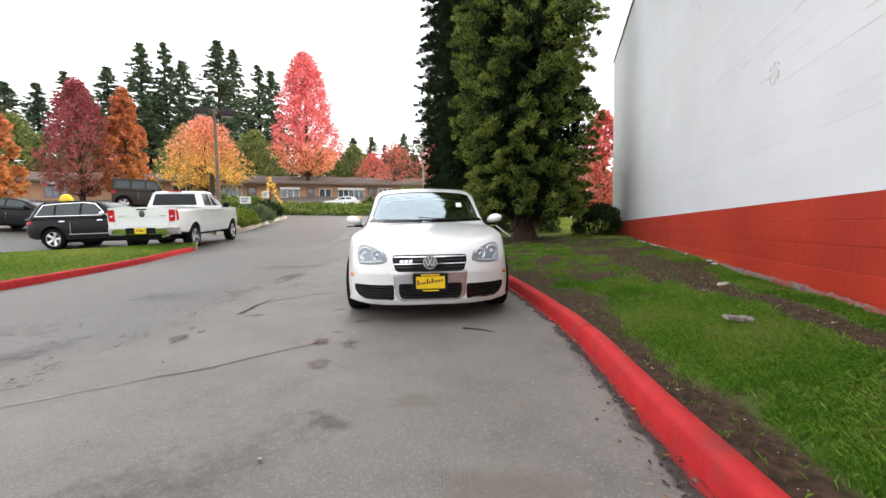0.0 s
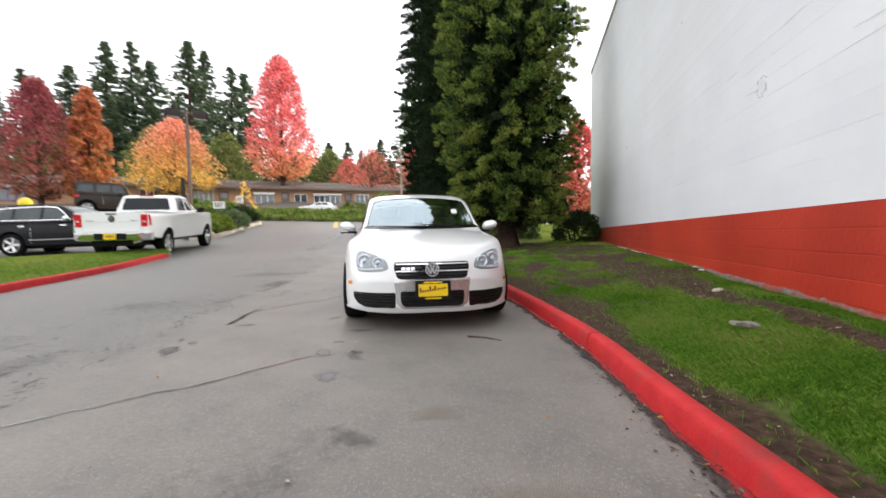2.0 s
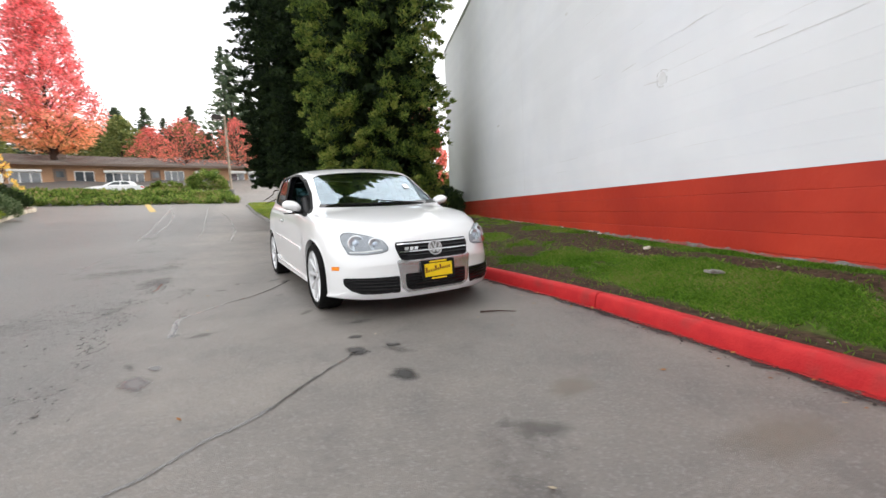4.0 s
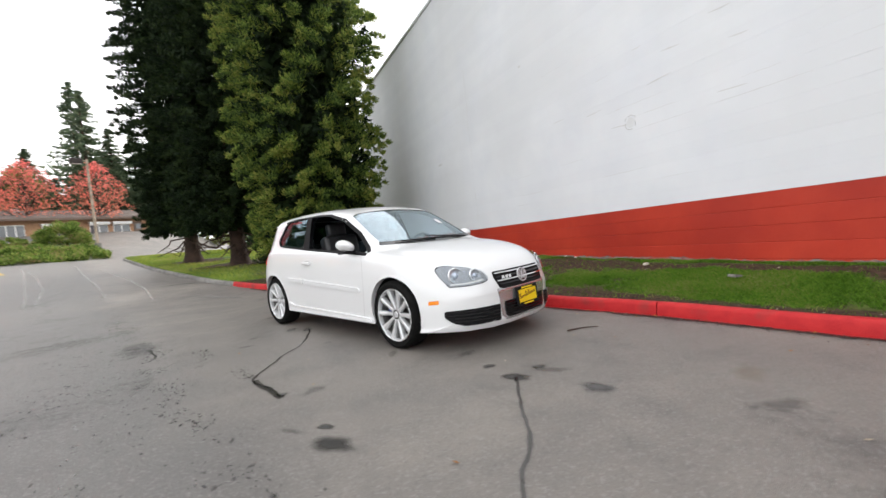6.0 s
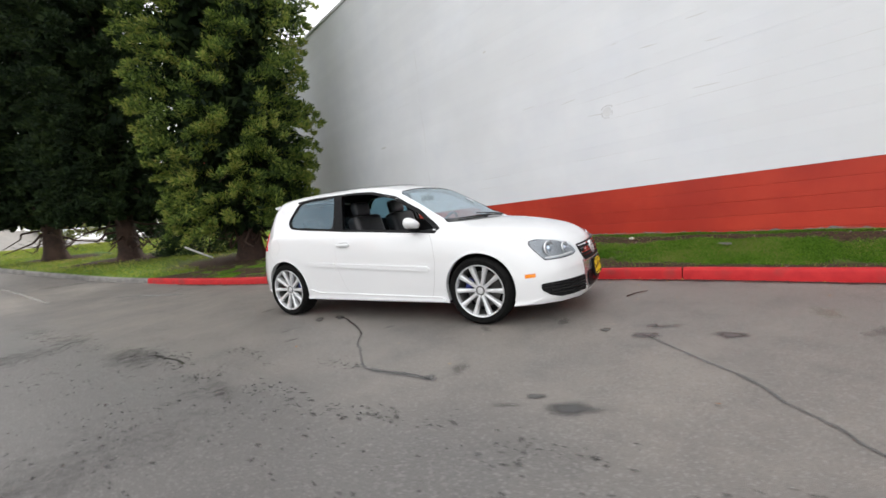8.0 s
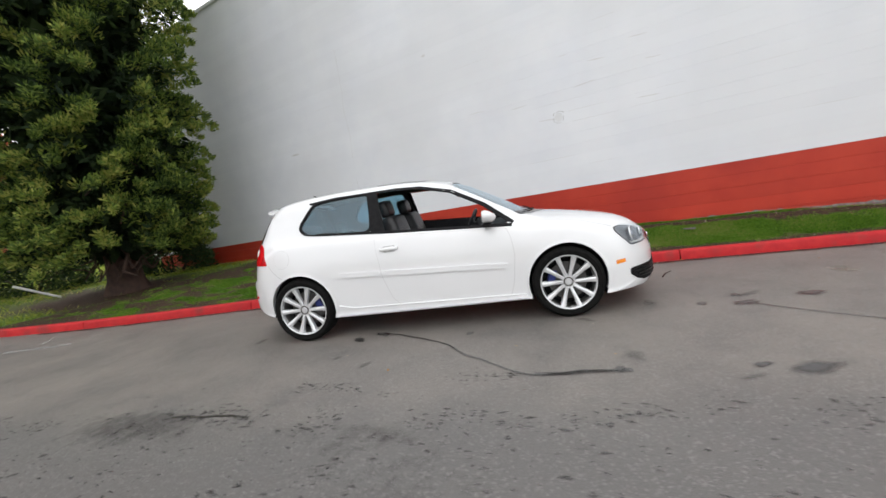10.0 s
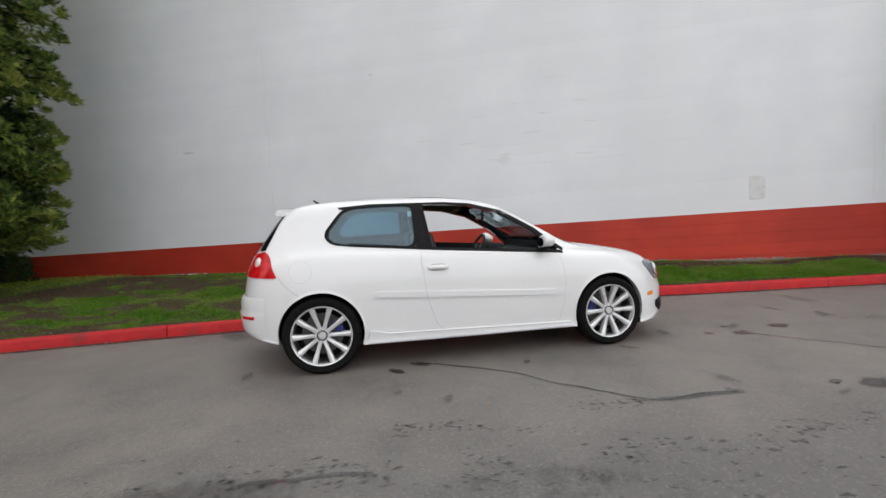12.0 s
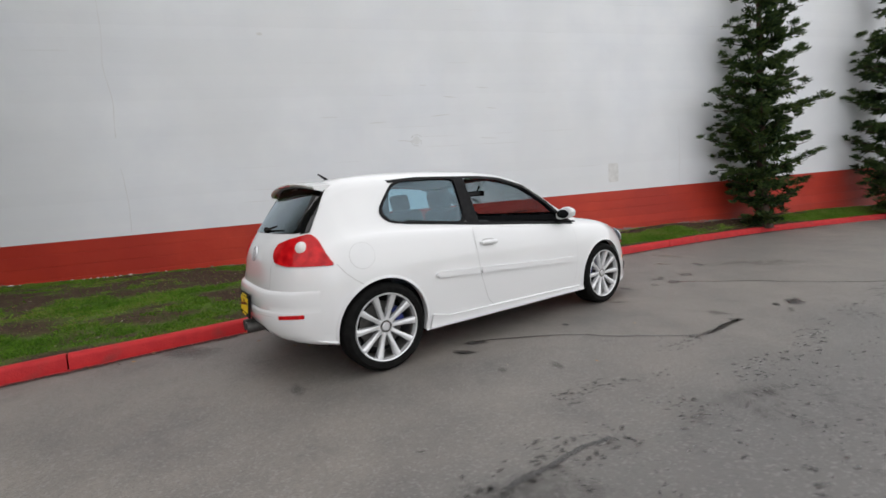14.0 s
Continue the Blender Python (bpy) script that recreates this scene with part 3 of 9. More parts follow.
CHROME = mat("bright_chrome", (0.80, 0.80, 0.81), (0.72, 0.72, 0.73), 6, rough=0.10, metal=1.0)
SATIN = mat("satin_aluminium", (0.56, 0.56, 0.57), (0.50, 0.50, 0.51), 4, rough=0.26, metal=0.75)
DISC = mat("brake_steel", (0.085, 0.082, 0.08), (0.13, 0.125, 0.12), 30, rough=0.5, metal=0.6)
# dark metal: the shade between the spokes is put into the barrel's colour
BARREL = mat("brake_dusted_barrel", (0.10, 0.098, 0.095), (0.16, 0.157, 0.152), 18, rough=0.5, metal=0.5)
CALIPER = mat("blue_caliper", (0.015, 0.025, 0.15), (0.02, 0.035, 0.20), 20, rough=0.4)
PLATE_YELLOW = mat("yellow_plate", (0.80, 0.55, 0.008), (0.86, 0.60, 0.012), 12, rough=0.45)
PLATE_INK = mat("dark_red_ink", (0.10, 0.012, 0.008), (0.14, 0.02, 0.012), 40, rough=0.5)
AMBER = mat("amber_lens", (0.78, 0.20, 0.008), (0.85, 0.27, 0.012), 60, rough=0.2, coat=0.6)
RED_LENS = mat("red_lens", (0.38, 0.003, 0.006), (0.68, 0.012, 0.016), 16, rough=0.15, spec=0.3)
CLEAR_LENS = mat("clear_lamp_lens", (0.66, 0.62, 0.60), (0.78, 0.76, 0.74), 40, rough=0.15, coat=1.0)
LAMP_INNER = mat("lamp_housing", (0.27, 0.27, 0.285), (0.32, 0.32, 0.335), 8, rough=0.3, metal=0.45)
LAMP_BOWL = mat("lamp_reflector", (0.56, 0.57, 0.60), (0.64, 0.65, 0.68), 10, rough=0.2, metal=0.6)
LAMP_DOME = mat("lamp_projector", (0.62, 0.66, 0.74), (0.54, 0.58, 0.66), 9, rough=0.06, metal=0.4, coat=1.0)
MIRROR = mat("mirror_face", (0.62, 0.65, 0.68), rough=0.03, metal=1.0)
GLASS = glass_mat("clear_window_glass", (0.80, 0.86, 0.88), mixed=0.17)
GLASS_SIDE = glass_mat("tinted_side_glass", (0.50, 0.68, 0.75), mixed=0.05)
GLASS_REAR = glass_mat("tinted_rear_glass", (0.20, 0.32, 0.35), mixed=0.05)
GLASS_LAMP = glass_mat("lamp_cover_glass", (0.93, 0.95, 0.96), mixed=-0.025)


def curve_at(table, x):
    """Values of a table [(x, a, b)] at x, smooth and without overshoot."""
    xs = [r[0] for r in table]
    if x <= xs[0]:
        return table[0][1:]
    if x >= xs[-1]:
        return table[-1][1:]
    i = max(k for k in range(len(xs) - 1) if xs[k] <= x)
    h = xs[i + 1] - xs[i]
    t = (x - xs[i]) / h
    out = []
    for c in range(1, len(table[0])):
        def slope(k):
            if k == 0:
                return (table[1][c] - table[0][c]) / (xs[1] - xs[0])
            if k == len(xs) - 1:
                return (table[-1][c] - table[-2][c]) / (xs[-1] - xs[-2])
            d0 = (table[k][c] - table[k - 1][c]) / (xs[k] - xs[k - 1])
            d1 = (table[k + 1][c] - table[k][c]) / (xs[k + 1] - xs[k])
            return 0.0 if d0 * d1 <= 0 else 2 * d0 * d1 / (d0 + d1)
        m0, m1 = slope(i) * h, slope(i + 1) * h
        p0, p1 = table[i][c], table[i + 1][c]
        out.append((2 * t ** 3 - 3 * t * t + 1) * p0 + (t ** 3 - 2 * t * t + t) * m0 + (-2 * t ** 3 + 3 * t * t) * p1 + (t ** 3 - t * t) * m1)
    return tuple(out)


def half_section(curves, x, sub=4):
    """Points of the half section at x from the bottom middle to the top middle."""
    pts = [Vector((0,) + curve_at(c, x)) for c in curves]
    ext = [Vector((0, -pts[1].y, pts[1].z))] + pts + [Vector((0, -pts[-2].y, pts[-2].z))]
    out = []
    for i in range(1, len(ext) - 2):
        a, b, c, d = ext[i - 1], ext[i], ext[i + 1], ext[i + 2]
        for k in range(sub):
            t = k / sub
            p = 0.5 * ((2 * b) + (c - a) * t + (2 * a - 5 * b + 4 * c - d) * t * t + (3 * b - a - 3 * c + d) * t ** 3)
            out.append((max(p.y, 0.0), p.z))
    out.append((0.0, pts[-1].z))
    out[0] = (0.0, pts[0].z)
    return out


def loft(curves, stations, sub=4, inset=None):
    bm = bmesh.new()
    rings = []
    for x in stations:
        half = half_section(curves, x, sub)
        if inset:
            half = [inset(x, y, z) for y, z in half]
        ring = [bm.verts.new((x, y, z)) for y, z in half] + [bm.verts.new((x, -y, z)) for y, z in half[-2:0:-1]]
        rings.append(ring)
    n = len(rings[0])
    for r0, r1 in zip(rings, rings[1:]):
        for i in range(n):
            bm.faces.new((r0[i], r0[(i + 1) % n], r1[(i + 1) % n], r1[i]))
    for ring in (rings[0], rings[-1]):
        h, across = n // 2, 16
        rows = [[ring[0]]]
        for i in range(1, h):
            p, q = ring[i], ring[n - i]
            rows.append([p] + [bm.verts.new(p.co.lerp(q.co, j / across)) for j in range(1, across)] + [q])
        rows.append([ring[h]])
        for r0, r1 in zip(rows, rows[1:]):
            for j in range(across):
                if len(r0) == 1:
                    bm.faces.new((r0[0], r1[j], r1[j + 1]))
                elif len(r1) == 1:
                    bm.faces.new((r0[j], r1[0], r0[j + 1]))
                else:
                    bm.faces.new((r0[j], r1[j], r1[j + 1], r0[j + 1]))
    return outward(bm)


def tree_of(bm):
    bm.verts.ensure_lookup_table()
    bm.verts.index_update()
    return BVHTree.FromPolygons([v.co.copy() for v in bm.verts], [[v.index for v in f.verts] for f in bm.faces])


def prism(poly, axis, lo, hi):
    """A closed prism: poly in the plane across the axis."""
    bm = bmesh.new()
    def at(p, d):
        return (d, p[0], p[1]) if axis == "X" else ((p[0], d, p[1]) if axis == "Y" else (p[0], p[1], d))
    a = [bm.verts.new(at(p, lo)) for p in poly]
    b = [bm.verts.new(at(p, hi)) for p in poly]
    n = len(poly)
    bm.faces.new(a)
    bm.faces.new(b[::-1])
    for i in range(n):
        bm.faces.new((a[i], b[i], b[(i + 1) % n], a[(i + 1) % n]))
    bmesh.ops.recalc_face_normals(bm, faces=bm.faces)
    return bm


def outward(bm):
    """Turns the faces of a closed shape to look out."""
    bmesh.ops.recalc_face_normals(bm, faces=bm.faces)
    if bm.calc_volume(signed=True) < 0:
        bmesh.ops.reverse_faces(bm, faces=bm.faces)
    return bm


def carve(ob, cutters, mode="DIFFERENCE"):
    """Takes the closed shapes away from ob for good; the cut faces take each cutter's own material."""
    made = []
    for bm, material in cutters:
        c = link("cutter", outward(bm), material, ob.parent)
        made.append(c)
        md = ob.modifiers.new("cut", "BOOLEAN")
        md.operation, md.solver, md.object, md.material_mode = mode, "MANIFOLD", c, "TRANSFER"
    bpy.context.view_layer.update()
    dg = bpy.context.evaluated_depsgraph_get()
    me = bpy.data.meshes.new_from_object(ob.evaluated_get(dg))
    old = ob.data
    ob.modifiers.clear()
    ob.data = me
    me.name = old.name
    bpy.data.meshes.remove(old)
    for c in made:
        d = c.data
        bpy.data.objects.remove(c)
        bpy.data.meshes.remove(d)
    me.shade_smooth()
    me.set_sharp_from_angle(angle=radians(28))
    return ob


def rounded(poly, r, n=4):
    """A polygon with its corners rounded."""
    out = []
    m = len(poly)
    for i in range(m):
        p, a, b = Vector(poly[i]), Vector(poly[i - 1]), Vector(poly[(i + 1) % m])
        da, db = (a - p), (b - p)
        ra, rb = min(r, da.length * 0.45), min(r, db.length * 0.45)
        s, e = p + da.normalized() * ra, p + db.normalized() * rb
        for k in range(n + 1):
            t = k / n
            out.append(tuple((1 - t) ** 2 * s + 2 * t * (1 - t) * p + t * t * e))
    return out


def patch(tree, poly, way, offset, thick=0.003, step=0.06, far=4.0):
    """A thin shell in the shape of poly, laid on the surface that tree holds. way: the direction in which it is pressed on.
    poly is in metres along the level axis across the way, and upwards (for a way straight down: along x and y)."""
    d = Vector(way).normalized()
    if abs(d.z) > 0.9:
        u, v = Vector((1, 0, 0)), Vector((0, 1, 0))
    else:
        v = Vector((0, 0, 1))
        u = Vector((0, 0, 1)).cross(d).normalized()
        if abs(u.x) > abs(u.y):
            u = u if u.x > 0 else -u
        else:
            u = u if u.y > 0 else -u
        v = v - d * v.dot(d)
    bm = bmesh.new()
    f = bm.faces.new([bm.verts.new((p[0], p[1], 0)) for p in poly])
    for c in (0, 1):
        lo, hi = min(p[c] for p in poly), max(p[c] for p in poly)
        n = int((hi - lo) / step)
        for k in range(1, n + 1):
            at = lo + (hi - lo) * k / (n + 1)
            co, no = [0, 0, 0], [0, 0, 0]
            co[c], no[c] = at, 1
            bmesh.ops.bisect_plane(bm, geom=bm.verts[:] + bm.edges[:] + bm.faces[:], plane_co=co, plane_no=no)
    for w in bm.verts:
        o = u * w.co.x + v * w.co.y - d * far
        hit, nor, _, _ = tree.ray_cast(o, d)
        if hit is None:
            hit, nor, _, _ = tree.find_nearest(u * w.co.x + v * w.co.y - d * 1.5)
        if nor.dot(d) > 0:
            nor = -nor
        w.co = hit + nor * offset
    bm.normal_update()
    for f in bm.faces:
        if f.normal.dot(d) > 0:
            f.normal_flip()
    if thick:
        bm.normal_update()
        bmesh.ops.solidify(bm, geom=bm.faces[:], thickness=thick)
        bmesh.ops.recalc_face_normals(bm, faces=bm.faces)
    return bm


def ring_poly(cx, cy, r, n=20):
    return [(cx + r * math.cos(2 * math.pi * k / n), cy + r * math.sin(2 * math.pi * k / n)) for k in range(n)]


def lathe(bm, prof, axis_pose, n=40):
    """Revolves (radius, along) pairs round the local z of axis_pose."""
    rings = []
    for k in range(n):
        a = 2 * math.pi * k / n
        rings.append([bm.verts.new(axis_pose @ Vector((r * math.cos(a), r * math.sin(a), h))) for r, h in prof])
    for k in range(n):
        r0, r1 = rings[k], rings[(k + 1) % n]
        for i in range(len(prof) - 1):
            bm.faces.new((r0[i], r0[i + 1], r1[i + 1], r1[i]))
    return bm


def torus(bm, centre, normal, big, small, n=28, m=8):
    q = Matrix.Translation(centre) @ Vector(normal).to_track_quat("Z", "Y").to_matrix().to_4x4()
    lathe(bm, [(big + small * math.cos(2 * math.pi * k / m), small * math.sin(2 * math.pi * k / m)) for k in range(m + 1)], q, n)
    return bm


def ball(bm, centre, size, n=16):
    bmesh.ops.create_uvsphere(bm, u_segments=n, v_segments=max(6, n // 2), radius=1.0, matrix=Matrix.Translation(centre) @ Matrix.Diagonal((*size, 1)))
    return bm


def wheel(parent, x, y, r, rim, width, spokes, side, spoke_w=0.034, caliper=True, alloy=None):
    """One road wheel. side: +1 on the left of the car, -1 on the right."""
    alloy = alloy or ALLOY
    m = pose(x, y, r, -90 * side, 0, 0)  # local z points outwards
    hub = empty("wheel", m)
    hub.parent = parent
    w = width / 2
    bm = bmesh.new()
    lathe(bm, [(rim * 1.01, -w * 0.86), (rim + 0.012, -w * 0.96), (r - 0.030, -w), (r - 0.008, -w * 0.84), (r, -w * 0.62), (r, w * 0.62), (r - 0.008, w * 0.84), (r - 0.030, w), (rim + 0.012, w * 0.96), (rim * 1.01, w * 0.86)], Matrix(), 48)
    part("tyre", bm, RUBBER, hub, smooth=40)
    bm = bmesh.new()
    lathe(bm, [(rim * 1.02, w * 0.88), (rim * 1.0, w * 0.93), (rim * 0.965, w * 0.90), (rim * 0.945, w * 0.55)], Matrix(), 48)
    part("rim", bm, alloy, hub, smooth=40)
    bm = bmesh.new()
    lathe(bm, [(rim * 0.944, w * 0.55), (rim * 0.92, -w * 0.2), (rim * 0.97, -w * 0.9)], Matrix(), 48)
    part("barrel", bm, BARREL, hub, smooth=40)
    dish = w * 0.62
    me = None
    for k in range(spokes):
        a = 360.0 * k / spokes
        if me is None:
            bm = bmesh.new()
            r0, r1 = 0.048, rim * 0.955
            h = spoke_w / 2
            pts = []
            for rr, hw, z0, z1 in ((r0, h * 0.85, dish - 0.035, dish + 0.004), ((r0 + r1) / 2, h * 0.95, dish - 0.028, dish + 0.014), (r1, h * 1.35, dish - 0.03, w * 0.86)):
                pts.append([bm.verts.new((rr, s * hw * q, z)) for s, z, q in ((-1, z0, 1.0), (-1, z1 - 0.006, 1.0), (-1, z1, 0.72), (1, z1, 0.72), (1, z1 - 0.006, 1.0), (1, z0, 1.0))])
            for p0, p1 in zip(pts, pts[1:]):
                for i in range(6):
                    bm.faces.new((p0[i], p1[i], p1[(i + 1) % 6], p0[(i + 1) % 6]))
            bm.faces.new(pts[0])
            bm.faces.new(pts[-1][::-1])
            bmesh.ops.recalc_face_normals(bm, faces=bm.faces)
            ob = part("spoke", bm, alloy, hub, smooth=50)
            me = ob.data
        else:
            ob = shared("spoke", me, hub)
        ob.matrix_basis = pose(0, 0, 0, 0, 0, a)
    bm = bmesh.new()
    lathe(bm, [(0.0, dish + 0.010), (0.026, dish + 0.009), (0.031, dish + 0.002), (0.066, dish - 0.002), (0.070, dish - 0.03)], Matrix(), 28)
    part("hub_cap", bm, alloy, hub, smooth=35)
    bm = bmesh.new()
    lathe(bm, [(0.033, dish + 0.0045), (0.044, dish + 0.0035)], Matrix(), 28)
    for k in range(5):
        a = 2 * math.pi * k / 5
        cyl(bm, (0.055 * math.cos(a), 0.055 * math.sin(a), dish - 0.004), (0.055 * math.cos(a), 0.055 * math.sin(a), dish + 0.004), 0.008, n=8)
    part("hub_ring", bm, DISC, hub)
    bm = bmesh.new()
    lathe(bm, [(0.0, dish - 0.075), (rim * 0.70, dish - 0.075), (rim * 0.70, dish - 0.10), (0.0, dish - 0.10)], Matrix(), 32)
    part("brake_disc", bm, DISC, hub, smooth=35)
    # black disc added to close the wheel's back, as shade behind the spokes
    bm = bmesh.new()
    lathe(bm, [(0.0, -w * 0.7), (rim * 0.95, -w * 0.7)], Matrix(), 24)
    part("inner_dish", bm, BLACK_TRIM, hub)
    if caliper:
        bm = bmesh.new()
        s = 1 if x > 0 else -1
        box(bm, rim * 0.44, rim * 0.72, -0.06, 0.06, dish - 0.12, dish - 0.042, 0.015)
        ob = part("brake_caliper", bm, CALIPER, hub, "blue painted caliper")
        ob.matrix_basis = pose(0, 0, 0, 0, 0, 20 if s * side > 0 else 160)
    return hub


# ---- the white hatchback ----
HX = 2.155  # front end
HR = -1.99  # rear end
# long lines of the body, from the floor to the roof: (along, half width, height)
HATCH_CURVES = [
    [(-1.99, 0, 0.36), (-1.96, 0, 0.32), (-1.85, 0, 0.28), (-1.5, 0, 0.23), (0, 0, 0.20), (1.7, 0, 0.185), (2.07, 0, 0.168), (2.13, 0, 0.180), (2.155, 0, 0.235)],
    [(-1.99, 0.62, 0.35), (-1.96, 0.70, 0.30), (-1.87, 0.745, 0.265), (-1.66, 0.775, 0.235), (-1.0, 0.775, 0.205), (1.0, 0.775, 0.19), (1.7, 0.79, 0.185), (1.94, 0.785, 0.175), (2.07, 0.765, 0.170), (2.13, 0.73, 0.182), (2.155, 0.66, 0.235)],
    [(-1.99, 0.68, 0.39), (-1.96, 0.76, 0.34), (-1.87, 0.81, 0.31), (-1.66, 0.845, 0.28), (-1.3, 0.858, 0.27), (-0.9, 0.845, 0.255), (0.9, 0.845, 0.245), (1.3, 0.860, 0.25), (1.7, 0.858, 0.235), (1.94, 0.845, 0.225), (2.07, 0.825, 0.22), (2.13, 0.785, 0.225), (2.155, 0.71, 0.265)],
    [(-1.99, 0.71, 0.46), (-1.965, 0.79, 0.47), (-1.88, 0.845, 0.48), (-1.68, 0.872, 0.49), (-1.3, 0.884, 0.50), (-0.9, 0.872, 0.50), (0.9, 0.872, 0.48), (1.3, 0.884, 0.48), (1.7, 0.878, 0.45), (1.94, 0.865, 0.41), (2.07, 0.842, 0.39), (2.13, 0.805, 0.37), (2.155, 0.73, 0.36)],
    [(-1.99, 0.69, 0.56), (-1.965, 0.775, 0.62), (-1.88, 0.835, 0.70), (-1.68, 0.866, 0.735), (-1.3, 0.878, 0.745), (-0.9, 0.872, 0.745), (0.9, 0.868, 0.70), (1.3, 0.874, 0.67), (1.7, 0.868, 0.61), (1.94, 0.855, 0.53), (2.07, 0.83, 0.47), (2.13, 0.79, 0.43), (2.155, 0.715, 0.40)],
    [(-1.99, 0.66, 0.60), (-1.96, 0.735, 0.72), (-1.91, 0.775, 0.80), (-1.81, 0.805, 0.88), (-1.62, 0.828, 0.935), (-1.3, 0.842, 0.950), (-0.9, 0.842, 0.940), (0.3, 0.840, 0.89), (0.9, 0.842, 0.835), (1.3, 0.846, 0.805), (1.7, 0.840, 0.745), (1.9, 0.832, 0.685), (2.04, 0.815, 0.605), (2.11, 0.785, 0.525), (2.155, 0.69, 0.435)],
    [(-1.99, 0.60, 0.62), (-1.955, 0.685, 0.76), (-1.90, 0.72, 0.87), (-1.80, 0.742, 0.955), (-1.6, 0.772, 1.015), (-1.3, 0.793, 1.028), (-0.9, 0.799, 1.010), (0.3, 0.800, 0.948), (0.65, 0.795, 0.912), (0.9, 0.797, 0.890), (1.3, 0.800, 0.858), (1.7, 0.788, 0.797), (1.9, 0.778, 0.742), (2.04, 0.758, 0.655), (2.11, 0.725, 0.562), (2.155, 0.63, 0.458)],
    [(-1.99, 0.500, 0.63), (-1.95, 0.625, 0.80), (-1.875, 0.665, 0.95), (-1.77, 0.672, 1.08), (-1.6, 0.689, 1.190), (-1.4, 0.717, 1.215), (-0.9, 0.737, 1.208), (-0.1, 0.737, 1.185), (0.3, 0.736, 1.145), (0.6, 0.729, 1.03), (0.8, 0.735, 0.955), (0.97, 0.728, 0.922), (1.3, 0.685, 0.892), (1.7, 0.670, 0.832), (1.9, 0.660, 0.776), (2.04, 0.640, 0.688), (2.11, 0.610, 0.588), (2.155, 0.510, 0.470)],
    [(-1.99, 0.400, 0.64), (-1.945, 0.560, 0.84), (-1.855, 0.595, 1.00), (-1.73, 0.604, 1.17), (-1.58, 0.618, 1.315), (-1.42, 0.635, 1.376), (-1.1, 0.646, 1.396), (-0.7, 0.650, 1.400), (-0.3, 0.648, 1.395), (0.0, 0.644, 1.374), (0.25, 0.640, 1.330), (0.485, 0.637, 1.232), (0.75, 0.645, 1.085), (0.97, 0.655, 0.966), (1.12, 0.570, 0.930), (1.3, 0.500, 0.914), (1.7, 0.480, 0.851), (1.9, 0.470, 0.794), (2.04, 0.455, 0.704), (2.11, 0.430, 0.604), (2.155, 0.350, 0.478)],
    [(-1.99, 0.220, 0.645), (-1.945, 0.320, 0.855), (-1.845, 0.340, 1.025), (-1.70, 0.350, 1.21), (-1.555, 0.365, 1.372), (-1.42, 0.380, 1.405), (-1.1, 0.390, 1.435), (-0.7, 0.395, 1.449), (-0.3, 0.395, 1.444), (0.0, 0.395, 1.424), (0.2, 0.395, 1.388), (0.35, 0.391, 1.340), (0.6, 0.372, 1.210), (0.85, 0.345, 1.068), (1.05, 0.310, 0.965), (1.3, 0.260, 0.930), (1.7, 0.250, 0.860), (1.9, 0.245, 0.802), (2.04, 0.240, 0.713), (2.11, 0.220, 0.612), (2.155, 0.180, 0.484)],
    [(-1.99, 0, 0.65), (-1.945, 0, 0.86), (-1.845, 0, 1.03), (-1.70, 0, 1.22), (-1.555, 0, 1.380), (-1.42, 0, 1.414), (-1.1, 0, 1.445), (-0.7, 0, 1.461), (-0.3, 0, 1.457), (0.0, 0, 1.438), (0.2, 0, 1.402), (0.35, 0, 1.358), (0.6, 0, 1.230), (0.85, 0, 1.088), (1.07, 0, 0.968), (1.3, 0, 0.935), (1.7, 0, 0.863), (1.9, 0, 0.805), (2.04, 0, 0.716), (2.11, 0, 0.615), (2.155, 0, 0.485)],
]


def bow(bm):
    """Draws the corners of the car's nose and tail back, so that both ends are curved in plan."""
    for v in bm.verts:
        w = min(1.0, abs(v.co.y) / 0.86)
        if v.co.x > 1.2:
            v.co.x -= 0.50 * w ** 3.3 * ease((v.co.x - 1.2) / 0.955)
        elif v.co.x < -1.25:
            v.co.x += 0.30 * w ** 4 * ease((-1.25 - v.co.x) / 0.74)
    return bm


def stations(lo, hi, step, ends, end_step):
    xs, x = [], lo
    while x < hi - 1e-6:
        xs.append(x)
        x += end_step if (x < lo + ends or x > hi - ends) else step
    xs.append(hi)
    return xs


